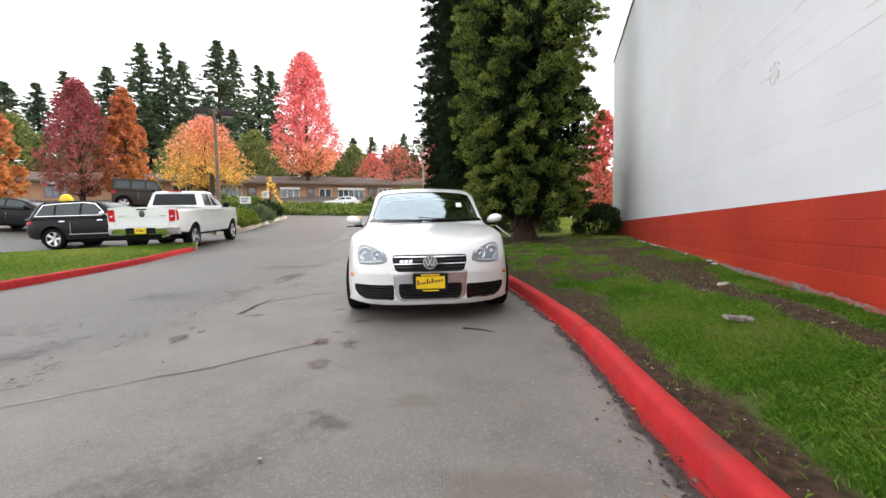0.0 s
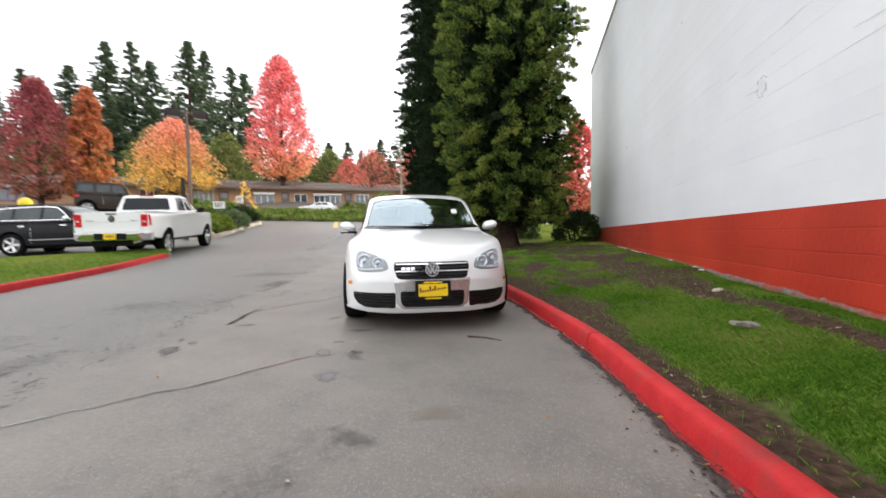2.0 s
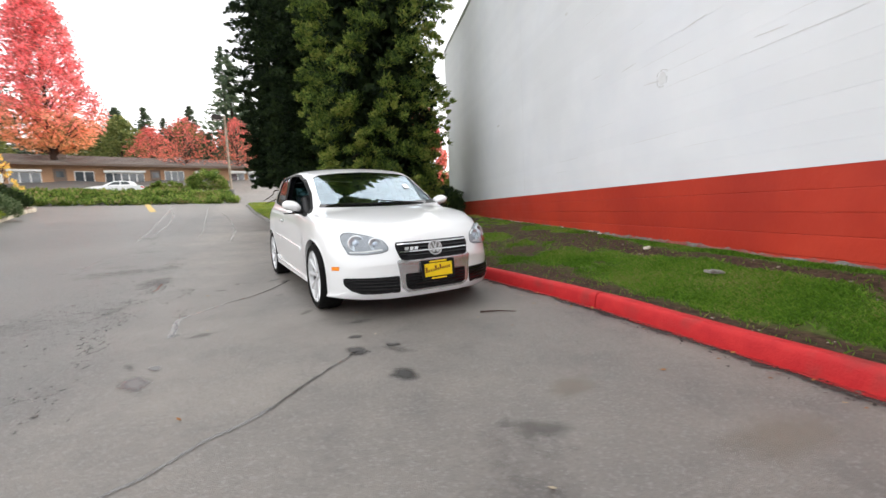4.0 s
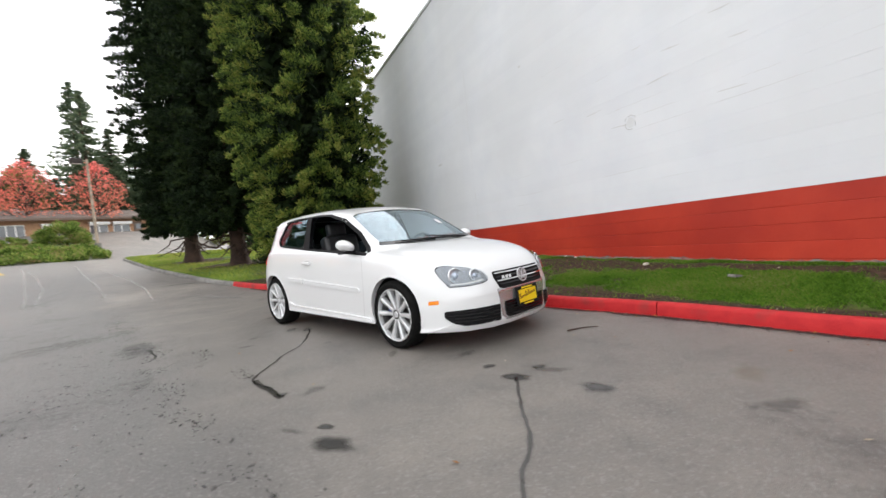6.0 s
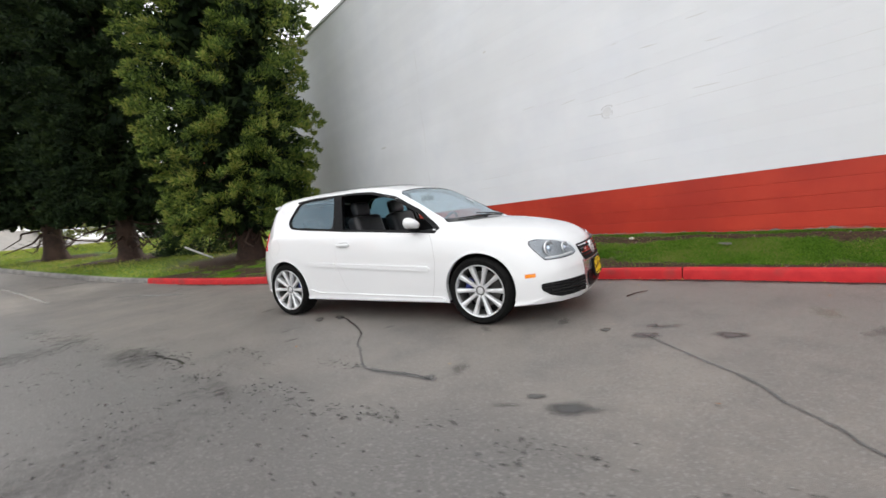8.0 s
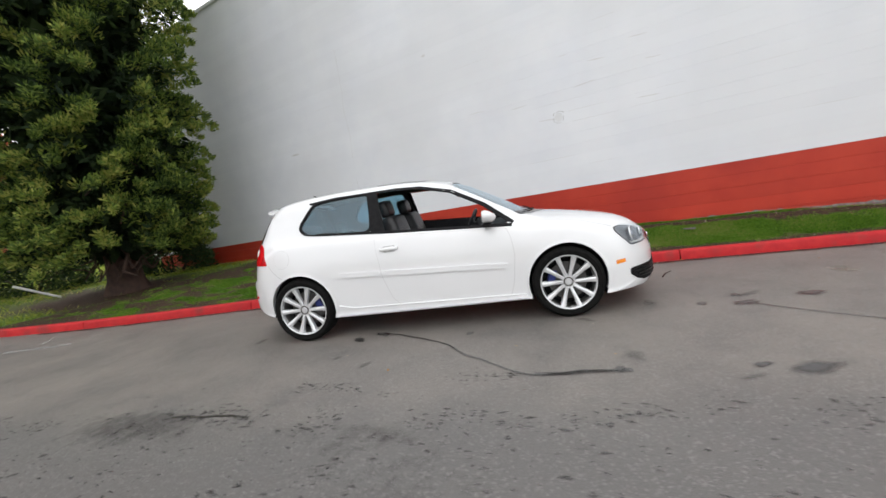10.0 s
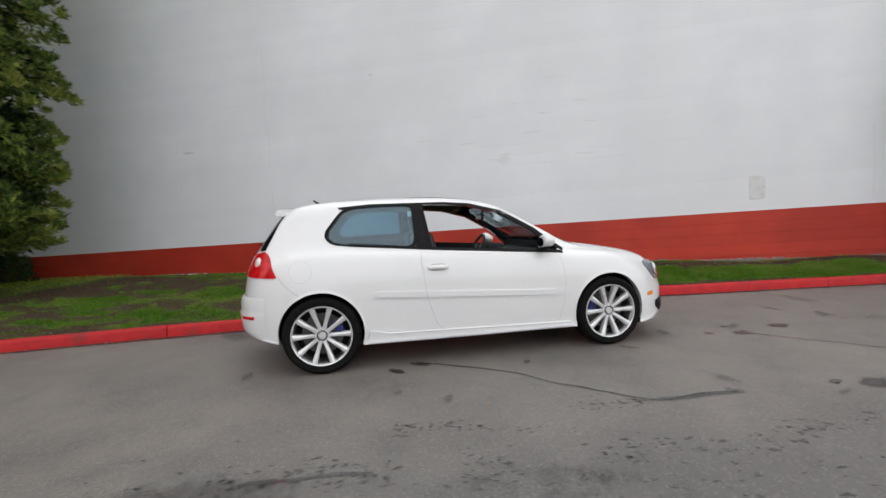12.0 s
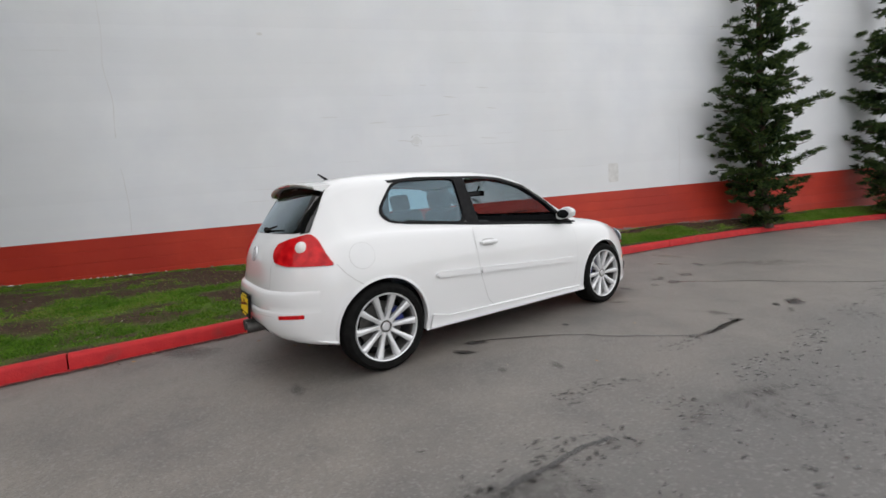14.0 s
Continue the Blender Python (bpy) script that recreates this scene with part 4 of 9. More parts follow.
def hatchback(m):
    car = empty("hatchback_car", m, "clean white three-door hatchback parked beside the red kerb, front windows open", "car")
    solid = bow(loft(HATCH_CURVES, stations(HR, HX, 0.055, 0.36, 0.018)))
    tree = tree_of(solid)
    body = part("body", solid, CAR_WHITE, car, "glossy white body shell")
    R = 0.318
    front_win = rounded([(-0.345, 0.990), (0.80, 0.902), (0.83, 0.918), (0.60, 1.100), (0.315, 1.262), (0.02, 1.342), (-0.2, 1.360), (-0.42, 1.366)], 0.025)
    rear_win = rounded([(-1.16, 1.058), (-0.485, 1.006), (-0.475, 1.367), (-0.80, 1.364), (-1.06, 1.348), (-1.225, 1.14)], 0.075)
    ws = [(-0.655, 0.985), (-0.35, 0.978), (0.0, 0.975), (0.35, 0.978), (0.655, 0.985), (0.64, 1.10), (0.615, 1.22), (0.590, 1.31), (0.52, 1.338), (0.28, 1.362), (0, 1.370), (-0.28, 1.362), (-0.52, 1.338), (-0.590, 1.31), (-0.615, 1.22), (-0.64, 1.10)]
    rw = rounded([(-0.545, 1.04), (0.545, 1.04), (0.50, 1.29), (0.25, 1.32), (-0.25, 1.32), (-0.50, 1.29)], 0.04)

    cav = bmesh.new()
    rings = []
    for k in range(26):
        x = -1.56 + 2.38 * k / 25
        c6, c7, c8, c9, c10 = (curve_at(HATCH_CURVES[q], x) for q in (6, 7, 8, 9, 10))
        half = [(0.0, 0.33), (0.60, 0.33), (0.76, 0.40), (0.785, 0.62), (c6[0] - 0.045, c6[1] - 0.02), (c7[0] - 0.045, c7[1] - 0.02), (c8[0] - 0.04, c8[1] - 0.045), (c9[0], c9[1] - 0.045), (0.0, c10[1] - 0.045)]
        rings.append([cav.verts.new((x, y, z)) for y, z in half] + [cav.verts.new((x, -y, z)) for y, z in half[-2:0:-1]])
    for r0, r1 in zip(rings, rings[1:]):
        for q in range(len(r0)):
            cav.faces.new((r0[q], r0[(q + 1) % len(r0)], r1[(q + 1) % len(r0)], r1[q]))
    cav.faces.new(rings[0])
    cav.faces.new(rings[-1][::-1])
    bmesh.ops.recalc_face_normals(cav, faces=cav.faces)
    cuts = [(cav, CABIN),
            (prism(front_win, "Y", -1.2, 1.2), BLACK_GLOSS),
            (prism(rear_win, "Y", -1.2, 1.2), BLACK_GLOSS),
            (prism(ws, "X", 0.12, 1.12), BLACK_GLOSS),
            (prism(rw, "X", -2.4, -1.42), BLACK_GLOSS)]
    for x in (1.289, -1.289):
        for s in (1, -1):
            c = bmesh.new()
            cyl(c, (x, s * 0.58, R + 0.012), (x, s * 1.2, R + 0.012), 0.350, n=48)
            cuts.append((c, BLACK_TRIM))
    carve(body, cuts[1:] + cuts[:1])  # the cabin last, when the windows open into it
    # wheel arch lips
    for x in (1.289, -1.289):
        for s in (1, -1):
            bm = bmesh.new()
            prev = None
            for k in range(37):
                a = radians(-18 + 216 * k / 36)
                px, pz = x + 0.350 * math.cos(a), R + 0.012 + 0.350 * math.sin(a)
                hit, nor, _, _ = tree.ray_cast(Vector((px + 0.006 * math.cos(a), s * 3, pz + 0.006 * math.sin(a))), Vector((0, -s, 0)))
                if hit is None or pz < 0.215:
                    prev = None
                    continue
                yy = hit.y
                row = [bm.verts.new((px + q * math.cos(a), yy + s * o, pz + q * math.sin(a))) for q, o in ((-0.006, -0.05), (-0.006, 0.004), (0.002, 0.003), (0.010, 0.0015), (0.016, -0.003))]
                if prev:
                    for i in range(4):
                        bm.faces.new((prev[i], prev[i + 1], row[i + 1], row[i]))
                prev = row
            bmesh.ops.recalc_face_normals(bm, faces=bm.faces)
            part("arch_lip", bm, CAR_WHITE, car, smooth=40)
    # rear bumper: a moulded skirt that stands proud of the tailgate and wraps to the wheel arches
    bm = bmesh.new()
    rows = []
    for z, o in ((0.305, 0.004), (0.315, 0.020), (0.36, 0.034), (0.44, 0.046), (0.500, 0.052), (0.508, 0.049), (0.516, 0.038), (0.55, 0.041), (0.59, 0.038), (0.625, 0.030), (0.642, 0.018), (0.650, 0.003)):
        row = []
        for k in range(41):
            a = radians(-69 + 138 * k / 40)
            d = Vector((-math.cos(a), math.sin(a), 0))
            # the skirt is cut up in the middle, over the tail pipes
            cut = 0.055 * (1 - ease((abs(k - 20) - 9) / 6)) * max(0.0, (0.44 - z) / 0.135)
            hit, nor, _, _ = tree.ray_cast(Vector((-1.42, 0, z + cut)) + d * 3, -d)
            flat = Vector((nor.x, nor.y, 0)).normalized()
            side_fade = 1 - 0.90 * ease((abs(k - 20) - 9) / 11)
            row.append(bm.verts.new(hit + flat * o * side_fade))
        rows.append(row)
    for r0, r1 in zip(rows, rows[1:]):
        for i in range(40):
            bm.faces.new((r0[i], r0[i + 1], r1[i + 1], r1[i]))
    bmesh.ops.recalc_face_normals(bm, faces=bm.faces)
    bump_tree = tree_of(bm)
    part("rear_bumper", bm, CAR_WHITE, car, "white moulded rear bumper", smooth=50)
    # doors and side pieces, both sides
    door = rounded([(-0.44, 0.88), (-0.41, 0.58), (-0.335, 0.35), (-0.27, 0.285), (0.78, 0.262), (0.82, 0.40), (0.85, 0.62), (0.835, 0.78), (0.80, 0.868), (-0.44, 0.952)], 0.025)
    big = [(x + 0.0038 * (1 if x > 0.2 else -1), z + 0.0038 * (1 if z > 0.6 else -1)) for x, z in door]
    for s in (1, -1):
        way = (0, -s, 0)
        part("door_gap", patch(tree, big, way, 0.0012, 0, 0.03), SEAM, car)
        d = part("door", patch(tree, door, way, 0.0030, 0, 0.03), CAR_WHITE, car, "white door panel", smooth=40)
        hn = bmesh.new()
        hit, _, _, _ = tree.ray_cast(Vector((-0.30, s * 3, 0.822)), Vector(way))
        yb = hit.y
        box(hn, -0.39, -0.22, min(yb + s * 0.008, yb + s * 0.034), max(yb + s * 0.008, yb + s * 0.034), 0.808, 0.838, 0.011, 3)
        box(hn, -0.395, -0.36, min(yb - s * 0.01, yb + s * 0.02), max(yb - s * 0.01, yb + s * 0.02), 0.812, 0.836, 0.004)
        box(hn, -0.25, -0.215, min(yb - s * 0.01, yb + s * 0.02), max(yb - s * 0.01, yb + s * 0.02), 0.812, 0.836, 0.004)
        part("handle", hn, CAR_WHITE, d, "white pull handle", smooth=40)
        # flush grey patch: shade of the hollow behind the handle, painted on
        cup = rounded([(-0.36, 0.792), (-0.25, 0.792), (-0.23, 0.822), (-0.25, 0.852), (-0.36, 0.852), (-0.38, 0.822)], 0.015)
        part("handle_cup", patch(tree, cup, way, 0.003, 0, 0.05), RECESS_SHADE, d)
        part("side_moulding", patch(tree, rounded([(-0.405, 0.578), (0.77, 0.514), (0.785, 0.536), (0.77, 0.560), (-0.405, 0.626)], 0.01), way, 0.016, 0.014, 0.08), CAR_WHITE, d, smooth=40)
        part("side_moulding", patch(tree, rounded([(-0.83, 0.604), (-0.43, 0.580), (-0.43, 0.628), (-0.83, 0.650), (-0.86, 0.628)], 0.01), way, 0.016, 0.014, 0.08), CAR_WHITE, car, smooth=40)
        # sill skirt
        part("side_skirt", patch(tree, rounded([(-0.93, 0.215), (-0.90, 0.335), (-0.75, 0.300), (0.88, 0.262), (0.925, 0.245), (0.93, 0.205)], 0.015), way, 0.024, 0.02, 0.06), CAR_WHITE, car, smooth=40)
        part("side_indicator", patch(tree, rounded([(1.715, 0.420), (1.800, 0.424), (1.800, 0.458), (1.715, 0.454)], 0.006), way, 0.003, 0.003, 0.03), AMBER, car, "amber side marker lamp")
        # window frames and pillars in gloss black
        pil = [(-0.475, 1.00), (-0.335, 0.985), (-0.395, 1.368), (-0.50, 1.370)]
        part("door_pillar", patch(tree, pil, way, 0.006, 0.004, 0.025), BLACK_TRIM, car)
        ring = [((x + 0.87) * 1.075 - 0.87, (z - 1.19) * 1.085 + 1.19) for x, z in rear_win]
        inside = [((x + 0.87) * 0.985 - 0.87, (z - 1.19) * 0.985 + 1.19) for x, z in rear_win]
        bmq = bmesh.new()
        rows = []
        for (xa, za), (xb, zb) in zip(inside, ring):
            row = []
            for f in (0, 0.5, 1):
                hit, nor, _, _ = tree.ray_cast(Vector((xa + (xb - xa) * f, s * 3, za + (zb - za) * f)), Vector(way))
                row.append(bmq.verts.new(hit + nor * 0.0035))
            rows.append(row)
        for k, r0 in enumerate(rows):
            r1 = rows[(k + 1) % len(rows)]
            for i in range(2):
                bmq.faces.new((r0[i], r0[i + 1], r1[i + 1], r1[i]))
        bmesh.ops.recalc_face_normals(bmq, faces=bmq.faces)
        part("quarter_surround", bmq, BLACK_TRIM, car)
        # the rear glass wraps a hand's width round the corner
        wr = Vector((0.70, -s * 0.71, 0))
        ur = Vector((0, 0, 1)).cross(wr).normalized()
        if abs(ur.x) > abs(ur.y):
            ur = ur if ur.x > 0 else -ur
        else:
            ur = ur if ur.y > 0 else -ur
        wrap = [(Vector((x, s * y, 0)).dot(ur), z) for x, y, z in ((-1.545, 0.595, 1.345), (-1.615, 0.635, 1.20), (-1.715, 0.675, 1.03), (-1.74, 0.60, 1.02), (-1.70, 0.555, 1.10), (-1.60, 0.52, 1.345))]
        part("rear_glass_edge", patch(tree, wrap, wr, 0.005, 0.003, 0.04), BLACK_GLOSS, car, "dark wrapped edge of the rear window", smooth=40)
        sill = [(-1.08, 1.040), (-1.02, 1.030), (-0.34, 0.968), (0.86, 0.876), (0.86, 0.902), (-0.34, 0.992), (-1.03, 1.058)]
        part("window_sill_strip", patch(tree, sill, way, 0.004, 0.003, 0.06), BLACK_TRIM, car)
        rail = [(0.87, 0.900), (0.885, 0.918), (0.63, 1.122), (0.33, 1.288), (0.03, 1.364), (-0.2, 1.381), (-0.85, 1.384), (-1.12, 1.362), (-1.10, 1.343), (-0.85, 1.362), (-0.42, 1.364), (-0.2, 1.358), (0.02, 1.340), (0.315, 1.260), (0.60, 1.098), (0.82, 0.92)]
        part("window_frame", patch(tree, rail, way, 0.003, 0.003, 0.06), BLACK_TRIM, car)
        part("quarter_window", patch(tree, [((x + 0.87) * 1.03 - 0.87, (z - 1.19) * 1.03 + 1.19) for x, z in rear_win], way, -0.006, 0.004, 0.06), GLASS_SIDE, car, "tinted rear quarter glass").visible_shadow = False
        seam = [(-1.605, 0.808), (-1.56, 0.745), (-1.50, 0.690), (-1.45, 0.655)]
        part("bumper_seam", patch(tree, seam + [(x + 0.005, z + 0.004) for x, z in seam[::-1]], way, 0.0012, 0, 0.03), SEAM, car)
        # filler flap outline on the right flank
        if s < 0:
            part("filler_gap", patch(tree, ring_poly(-1.43, 0.85, 0.0905, 32), way, 0.0012, 0, 0.03), SEAM, car)
            part("filler_flap", patch(tree, ring_poly(-1.43, 0.85, 0.088, 32), way, 0.0028, 0, 0.03), CAR_WHITE, car, smooth=40)
        # mirror: painted shell, dark foot, mirror glass
        mx, my, mz = 0.645, s * 0.905, 0.990
        bm = bmesh.new()
        ball(bm, (mx, my, mz), (0.088, 0.098, 0.064), 20)
        for v in bm.verts:
            if v.co.x < mx - 0.03:
                v.co.x = mx - 0.03 - (mx - 0.03 - v.co.x) * 0.15
            if v.co.z < mz - 0.045:
                v.co.z = mz - 0.045
            v.co.z += 0.018 * (v.co.y - my) * s / 0.1 - 0.3 * max(0.0, v.co.x - mx) * max(0.0, v.co.z - mz) / 0.066
        mir = part("door_mirror", bm, CAR_WHITE, car, "white door mirror shell", smooth=50)
        bm = bmesh.new()
        box(bm, mx - 0.04, mx + 0.03, min(s * 0.80, s * 0.90), max(s * 0.80, s * 0.90), 0.910, 0.938, 0.008)
        box(bm, mx - 0.02, mx + 0.03, min(s * 0.87, s * 0.99), max(s * 0.87, s * 0.99), 0.912, 0.926, 0.005)
        part("mirror_foot", bm, BLACK_TRIM, mir)
        bm = bmesh.new()
        bmesh.ops.create_circle(bm, cap_ends=True, segments=24, radius=1.0, matrix=Matrix.Translation((mx - 0.0418, my, mz)) @ Euler((0, radians(-90), 0)).to_matrix().to_4x4() @ Matrix.Diagonal((0.040, 0.070, 1, 1)))
        part("mirror_glass", bm, MIRROR, mir)
        # tail lamp: wraps round the corner
        w = Vector((0.76, -s * 0.65, 0))
        q = 1 if s > 0 else -1
        # across the way: u grows forwards on both sides
        lens = [(-0.30, 0.815), (-0.02, 0.830), (0.015, 0.88), (-0.015, 0.975), (-0.06, 1.035), (-0.14, 1.03), (-0.27, 0.985), (-0.33, 0.90)]
        u = Vector((0, 0, 1)).cross(w).normalized()
        flipu = 1
        if abs(u.x) > abs(u.y):
            u = u if u.x > 0 else -u
        else:
            u = u if u.y > 0 else -u
        edge = Vector((-1.59, s * 0.79, 0)).dot(u)
        inner = Vector((-1.90, s * 0.43, 0)).dot(u)
        span = inner - edge
        pl = rounded([(edge + span * f, z) for f, z in ((-0.02, 0.806), (0.66, 0.812), (0.93, 0.835), (1.0, 0.90), (0.93, 0.958), (0.66, 0.992), (0.34, 1.022), (0.24, 0.985))], 0.025)
        tl = part("tail_lamp", patch(tree, pl, w, 0.008, 0.008, 0.035), RED_LENS, car, "red tail lamp", smooth=45)
        hit, nor, _, _ = tree.ray_cast(u * (edge + span * 0.46) + Vector((0, 0, 0.935)) - w * 4, w)
        bm = bmesh.new()
        lathe(bm, [(0.0, 0.016), (0.030, 0.014), (0.042, 0.006)], Matrix.Translation(hit) @ nor.to_track_quat("Z", "Y").to_matrix().to_4x4(), 24)
        part("reverse_lamp", bm, CLEAR_LENS, tl, "clear round reversing lamp", smooth=40)
        rp = rounded([(edge + span * f, z) for f, z in ((0.40, 0.470), (0.82, 0.462), (0.82, 0.488), (0.40, 0.497))], 0.006)
        part("rear_reflector", patch(bump_tree, rp, w, 0.003, 0.003, 0.04), RED_LENS, car)
        # headlamp
        hp = rounded([(s * 0.410, 0.618), (s * 0.415, 0.590), (s * 0.47, 0.573), (s * 0.59, 0.562), (s * 0.690, 0.564), (s * 0.716, 0.650), (s * 0.717, 0.702), (s * 0.696, 0.732), (s * 0.645, 0.738), (s * 0.535, 0.710), (s * 0.435, 0.668)], 0.014)
        gk = [(s * 0.565 + (y - s * 0.565) * 1.025, 0.645 + (z - 0.645) * 1.06) for y, z in hp]
        part("lamp_gasket", patch(tree, gk, (-1, 0, 0), 0.0025, 0.002, 0.018), BLACK_TRIM, car)
        hl = part("headlamp", patch(tree, hp, (-1, 0, 0), 0.004, 0.004, 0.018), LAMP_INNER, car, "clear twin-projector headlamp", smooth=45)
        for cy, cz, rr in ((0.630, 0.655, 0.062), (0.500, 0.643, 0.049)):
            hit, nor, _, _ = tree.ray_cast(Vector((4, s * cy, cz)), Vector((-1, 0, 0)))
            nn = Vector((1, nor.y * 0.62, nor.z * 0.45)).normalized()
            q = Matrix.Translation(hit + nn * 0.004) @ nn.to_track_quat("Z", "Y").to_matrix().to_4x4()
            bm = bmesh.new()
            torus(bm, hit + nn * 0.006, nn, rr, 0.009)
            part("lamp_ring", bm, ALLOY, hl, smooth=60)
            bm = bmesh.new()
            lathe(bm, [(rr * 0.46, 0.001), (rr * 0.62, 0.002), (rr * 0.80, 0.006), (rr * 0.97, 0.012)], q, 28)
            part("reflector_bowl", bm, LAMP_BOWL, hl, smooth=50)
            bm = bmesh.new()
            lathe(bm, [(0.0, rr * 0.30), (rr * 0.28, rr * 0.25), (rr * 0.44, rr * 0.10), (rr * 0.50, -0.004)], q, 24)
            part("projector", bm, LAMP_DOME, hl, smooth=50)
        part("signal_strip", patch(tree, rounded([(s * 0.45, 0.590), (s * 0.59, 0.574), (s * 0.682, 0.574), (s * 0.684, 0.586), (s * 0.59, 0.587), (s * 0.46, 0.602)], 0.004), (-1, 0, 0), 0.010, 0.006, 0.018), CLEAR_LENS, hl)
        part("lamp_cover", patch(tree, hp, (-1, 0, 0), 0.026, 0.002, 0.018), GLASS_LAMP, hl, smooth=45).visible_shadow = False
        # side intakes with slats
        ip = rounded([(s * 0.345, 0.232), (s * 0.63, 0.226), (s * 0.70, 0.252), (s * 0.745, 0.305), (s * 0.745, 0.362), (s * 0.345, 0.374)], 0.018)
        it = part("side_intake", patch(tree, ip, (-1, 0, 0), 0.004, 0.003, 0.018), BLACK_TRIM, car, smooth=40)
        for z in (0.262, 0.290, 0.318, 0.345):
            a, b = (0.352, 0.735 if z > 0.30 else 0.695)
            part("intake_slat", patch(tree, [(s * a, z), (s * b, z), (s * b, z + 0.012), (s * a, z + 0.012)], (-1, 0, 0), 0.014, 0.008, 0.025), BLACK_GLOSS, it)
    # bonnet shut line, as two thin strips, and the line across
    for s in (1, -1):
        hood_line = [(0.98, s * 0.755), (1.2, s * 0.762), (1.4, s * 0.755), (1.6, s * 0.73), (1.72, s * 0.695)]
        strip = hood_line + [(x, y + s * 0.007) for x, y in hood_line[::-1]]
        part("bonnet_gap", patch(tree, strip, (0, 0, -1), 0.001, 0, 0.08), SEAM, car)
    # front grille, bright surround, lower grille
    gp = rounded([(-0.345, 0.648), (-0.355, 0.60), (-0.325, 0.508), (-0.29, 0.495), (0.29, 0.495), (0.325, 0.508), (0.355, 0.60), (0.345, 0.648)], 0.012)
    surround = rounded([(-0.360, 0.505), (-0.345, 0.40), (-0.335, 0.27), (-0.28, 0.222), (0.28, 0.222), (0.335, 0.27), (0.345, 0.40), (0.360, 0.505)], 0.02)
    part("grille_surround", patch(tree, surround, (-1, 0, 0), 0.004, 0.004, 0.018), SATIN, car, "brushed aluminium grille surround", smooth=40)
    gr = part("front_grille", patch(tree, gp, (-1, 0, 0), 0.006, 0.004, 0.018), BLACK_TRIM, car, "black grille with bright bars", smooth=40)
    for z, mt, h, o in ((0.622, CHROME, 0.010, 0.018), (0.590, BLACK_GLOSS, 0.012, 0.014), (0.560, CHROME, 0.010, 0.018), (0.530, BLACK_GLOSS, 0.010, 0.014)):
        hw = 0.335 if z > 0.54 else 0.318
        part("grille_bar", patch(tree, [(-hw, z), (hw, z), (hw, z + h), (-hw, z + h)], (-1, 0, 0), o, 0.01, 0.05), mt, gr)
    for k, y in enumerate((-0.285, -0.243, -0.201)):
        part("model_badge", patch(tree, [(y, 0.574), (y + 0.033, 0.574), (y + 0.041, 0.598), (y + 0.008, 0.598)], (-1, 0, 0), 0.024, 0.006, 0.05), CHROME, gr, "small bright badge bar")
    lg = rounded([(-0.292, 0.385), (-0.298, 0.32), (-0.285, 0.262), (-0.25, 0.240), (0.25, 0.240), (0.285, 0.262), (0.298, 0.32), (0.292, 0.385)], 0.012)
    low = part("lower_grille", patch(tree, lg, (-1, 0, 0), 0.007, 0.003, 0.018), BLACK_TRIM, car, smooth=40)
    for z in (0.262, 0.288, 0.314, 0.340, 0.366):
        part("grille_slat", patch(tree, [(-0.28, z), (0.28, z), (0.28, z + 0.010), (-0.28, z + 0.010)], (-1, 0, 0), 0.014, 0.008, 0.06), BLACK_GLOSS, low)

    def badge(name, at, n, r, parent):
        q = Matrix.Translation(at) @ Vector(n).to_track_quat("Z", "Y").to_matrix().to_4x4()
        turn = pose(0, 0, 0, 0, 0, 90 if abs(q.to_3x3().col[1].z) < 0.5 else 0)
        bm = bmesh.new()
        lathe(bm, [(0.0, 0.004), (r * 0.86, 0.004), (r * 0.87, 0.012), (r * 0.98, 0.012), (r, 0.0)], q, 36)
        b = part(name, bm, ALLOY, parent, "round bright emblem", smooth=30)
        bm = bmesh.new()
        lathe(bm, [(0.0, 0.005), (r * 0.84, 0.005)], q, 36)
        part("emblem_field", bm, DISC, b)
        bm = bmesh.new()
        for dx, dy, ang, ln in ((-0.16, 0.36, -72, 0.85), (0.16, 0.36, 72, 0.85), (-0.48, -0.12, -68, 1.05), (0.48, -0.12, 68, 1.05), (-0.16, -0.30, 68, 0.70), (0.16, -0.30, -68, 0.70)):
            c = q @ turn @ pose(dx * r, dy * r, 0.008, 0, 0, ang)
            bmesh.ops.create_cube(bm, size=1.0, matrix=c @ Matrix.Diagonal((r * ln, r * 0.15, 0.006, 1)))
        part("emblem_bar", bm, ALLOY, b)
    hit, nor, _, _ = tree.ray_cast(Vector((4, 0, 0.582)), Vector((-1, 0, 0)))
    badge("emblem", hit + Vector((0.012, 0, 0)), (1, 0, 0.25), 0.066, gr)
    hit, nor, _, _ = tree.ray_cast(Vector((-4, 0, 0.875)), Vector((1, 0, 0)))
    badge("emblem", hit + Vector((-0.002, 0, 0)), (-1, 0, 0.3), 0.058, car)

    def plate(x, z, n, parent_label):
        q = Matrix.Translation((x, 0, z)) @ Vector(n).to_track_quat("Z", "Y").to_matrix().to_4x4()
        bm = bmesh.new()
        box(bm, -0.165, 0.165, -0.088, 0.088, -0.012, 0.004, 0.008)
        p = part("licence_plate", bm, BLACK_TRIM, car, parent_label)
        if abs(q.to_3x3().col[1].z) < 0.5:
            q = q @ pose(0, 0, 0, 0, 0, 90)
        p.matrix_basis = q
        bm = bmesh.new()
        box(bm, -0.135, 0.135, -0.055, 0.058, 0.004, 0.0065, 0.002)
        box(bm, -0.075, 0.075, -0.079, -0.066, 0.004, 0.0062)
        box(bm, -0.085, 0.085, 0.066, 0.079, 0.004, 0.0062)
        part("plate_face", bm, PLATE_YELLOW, p, "yellow dealer card in a black frame")
        bm = bmesh.new()
        x0 = -0.118
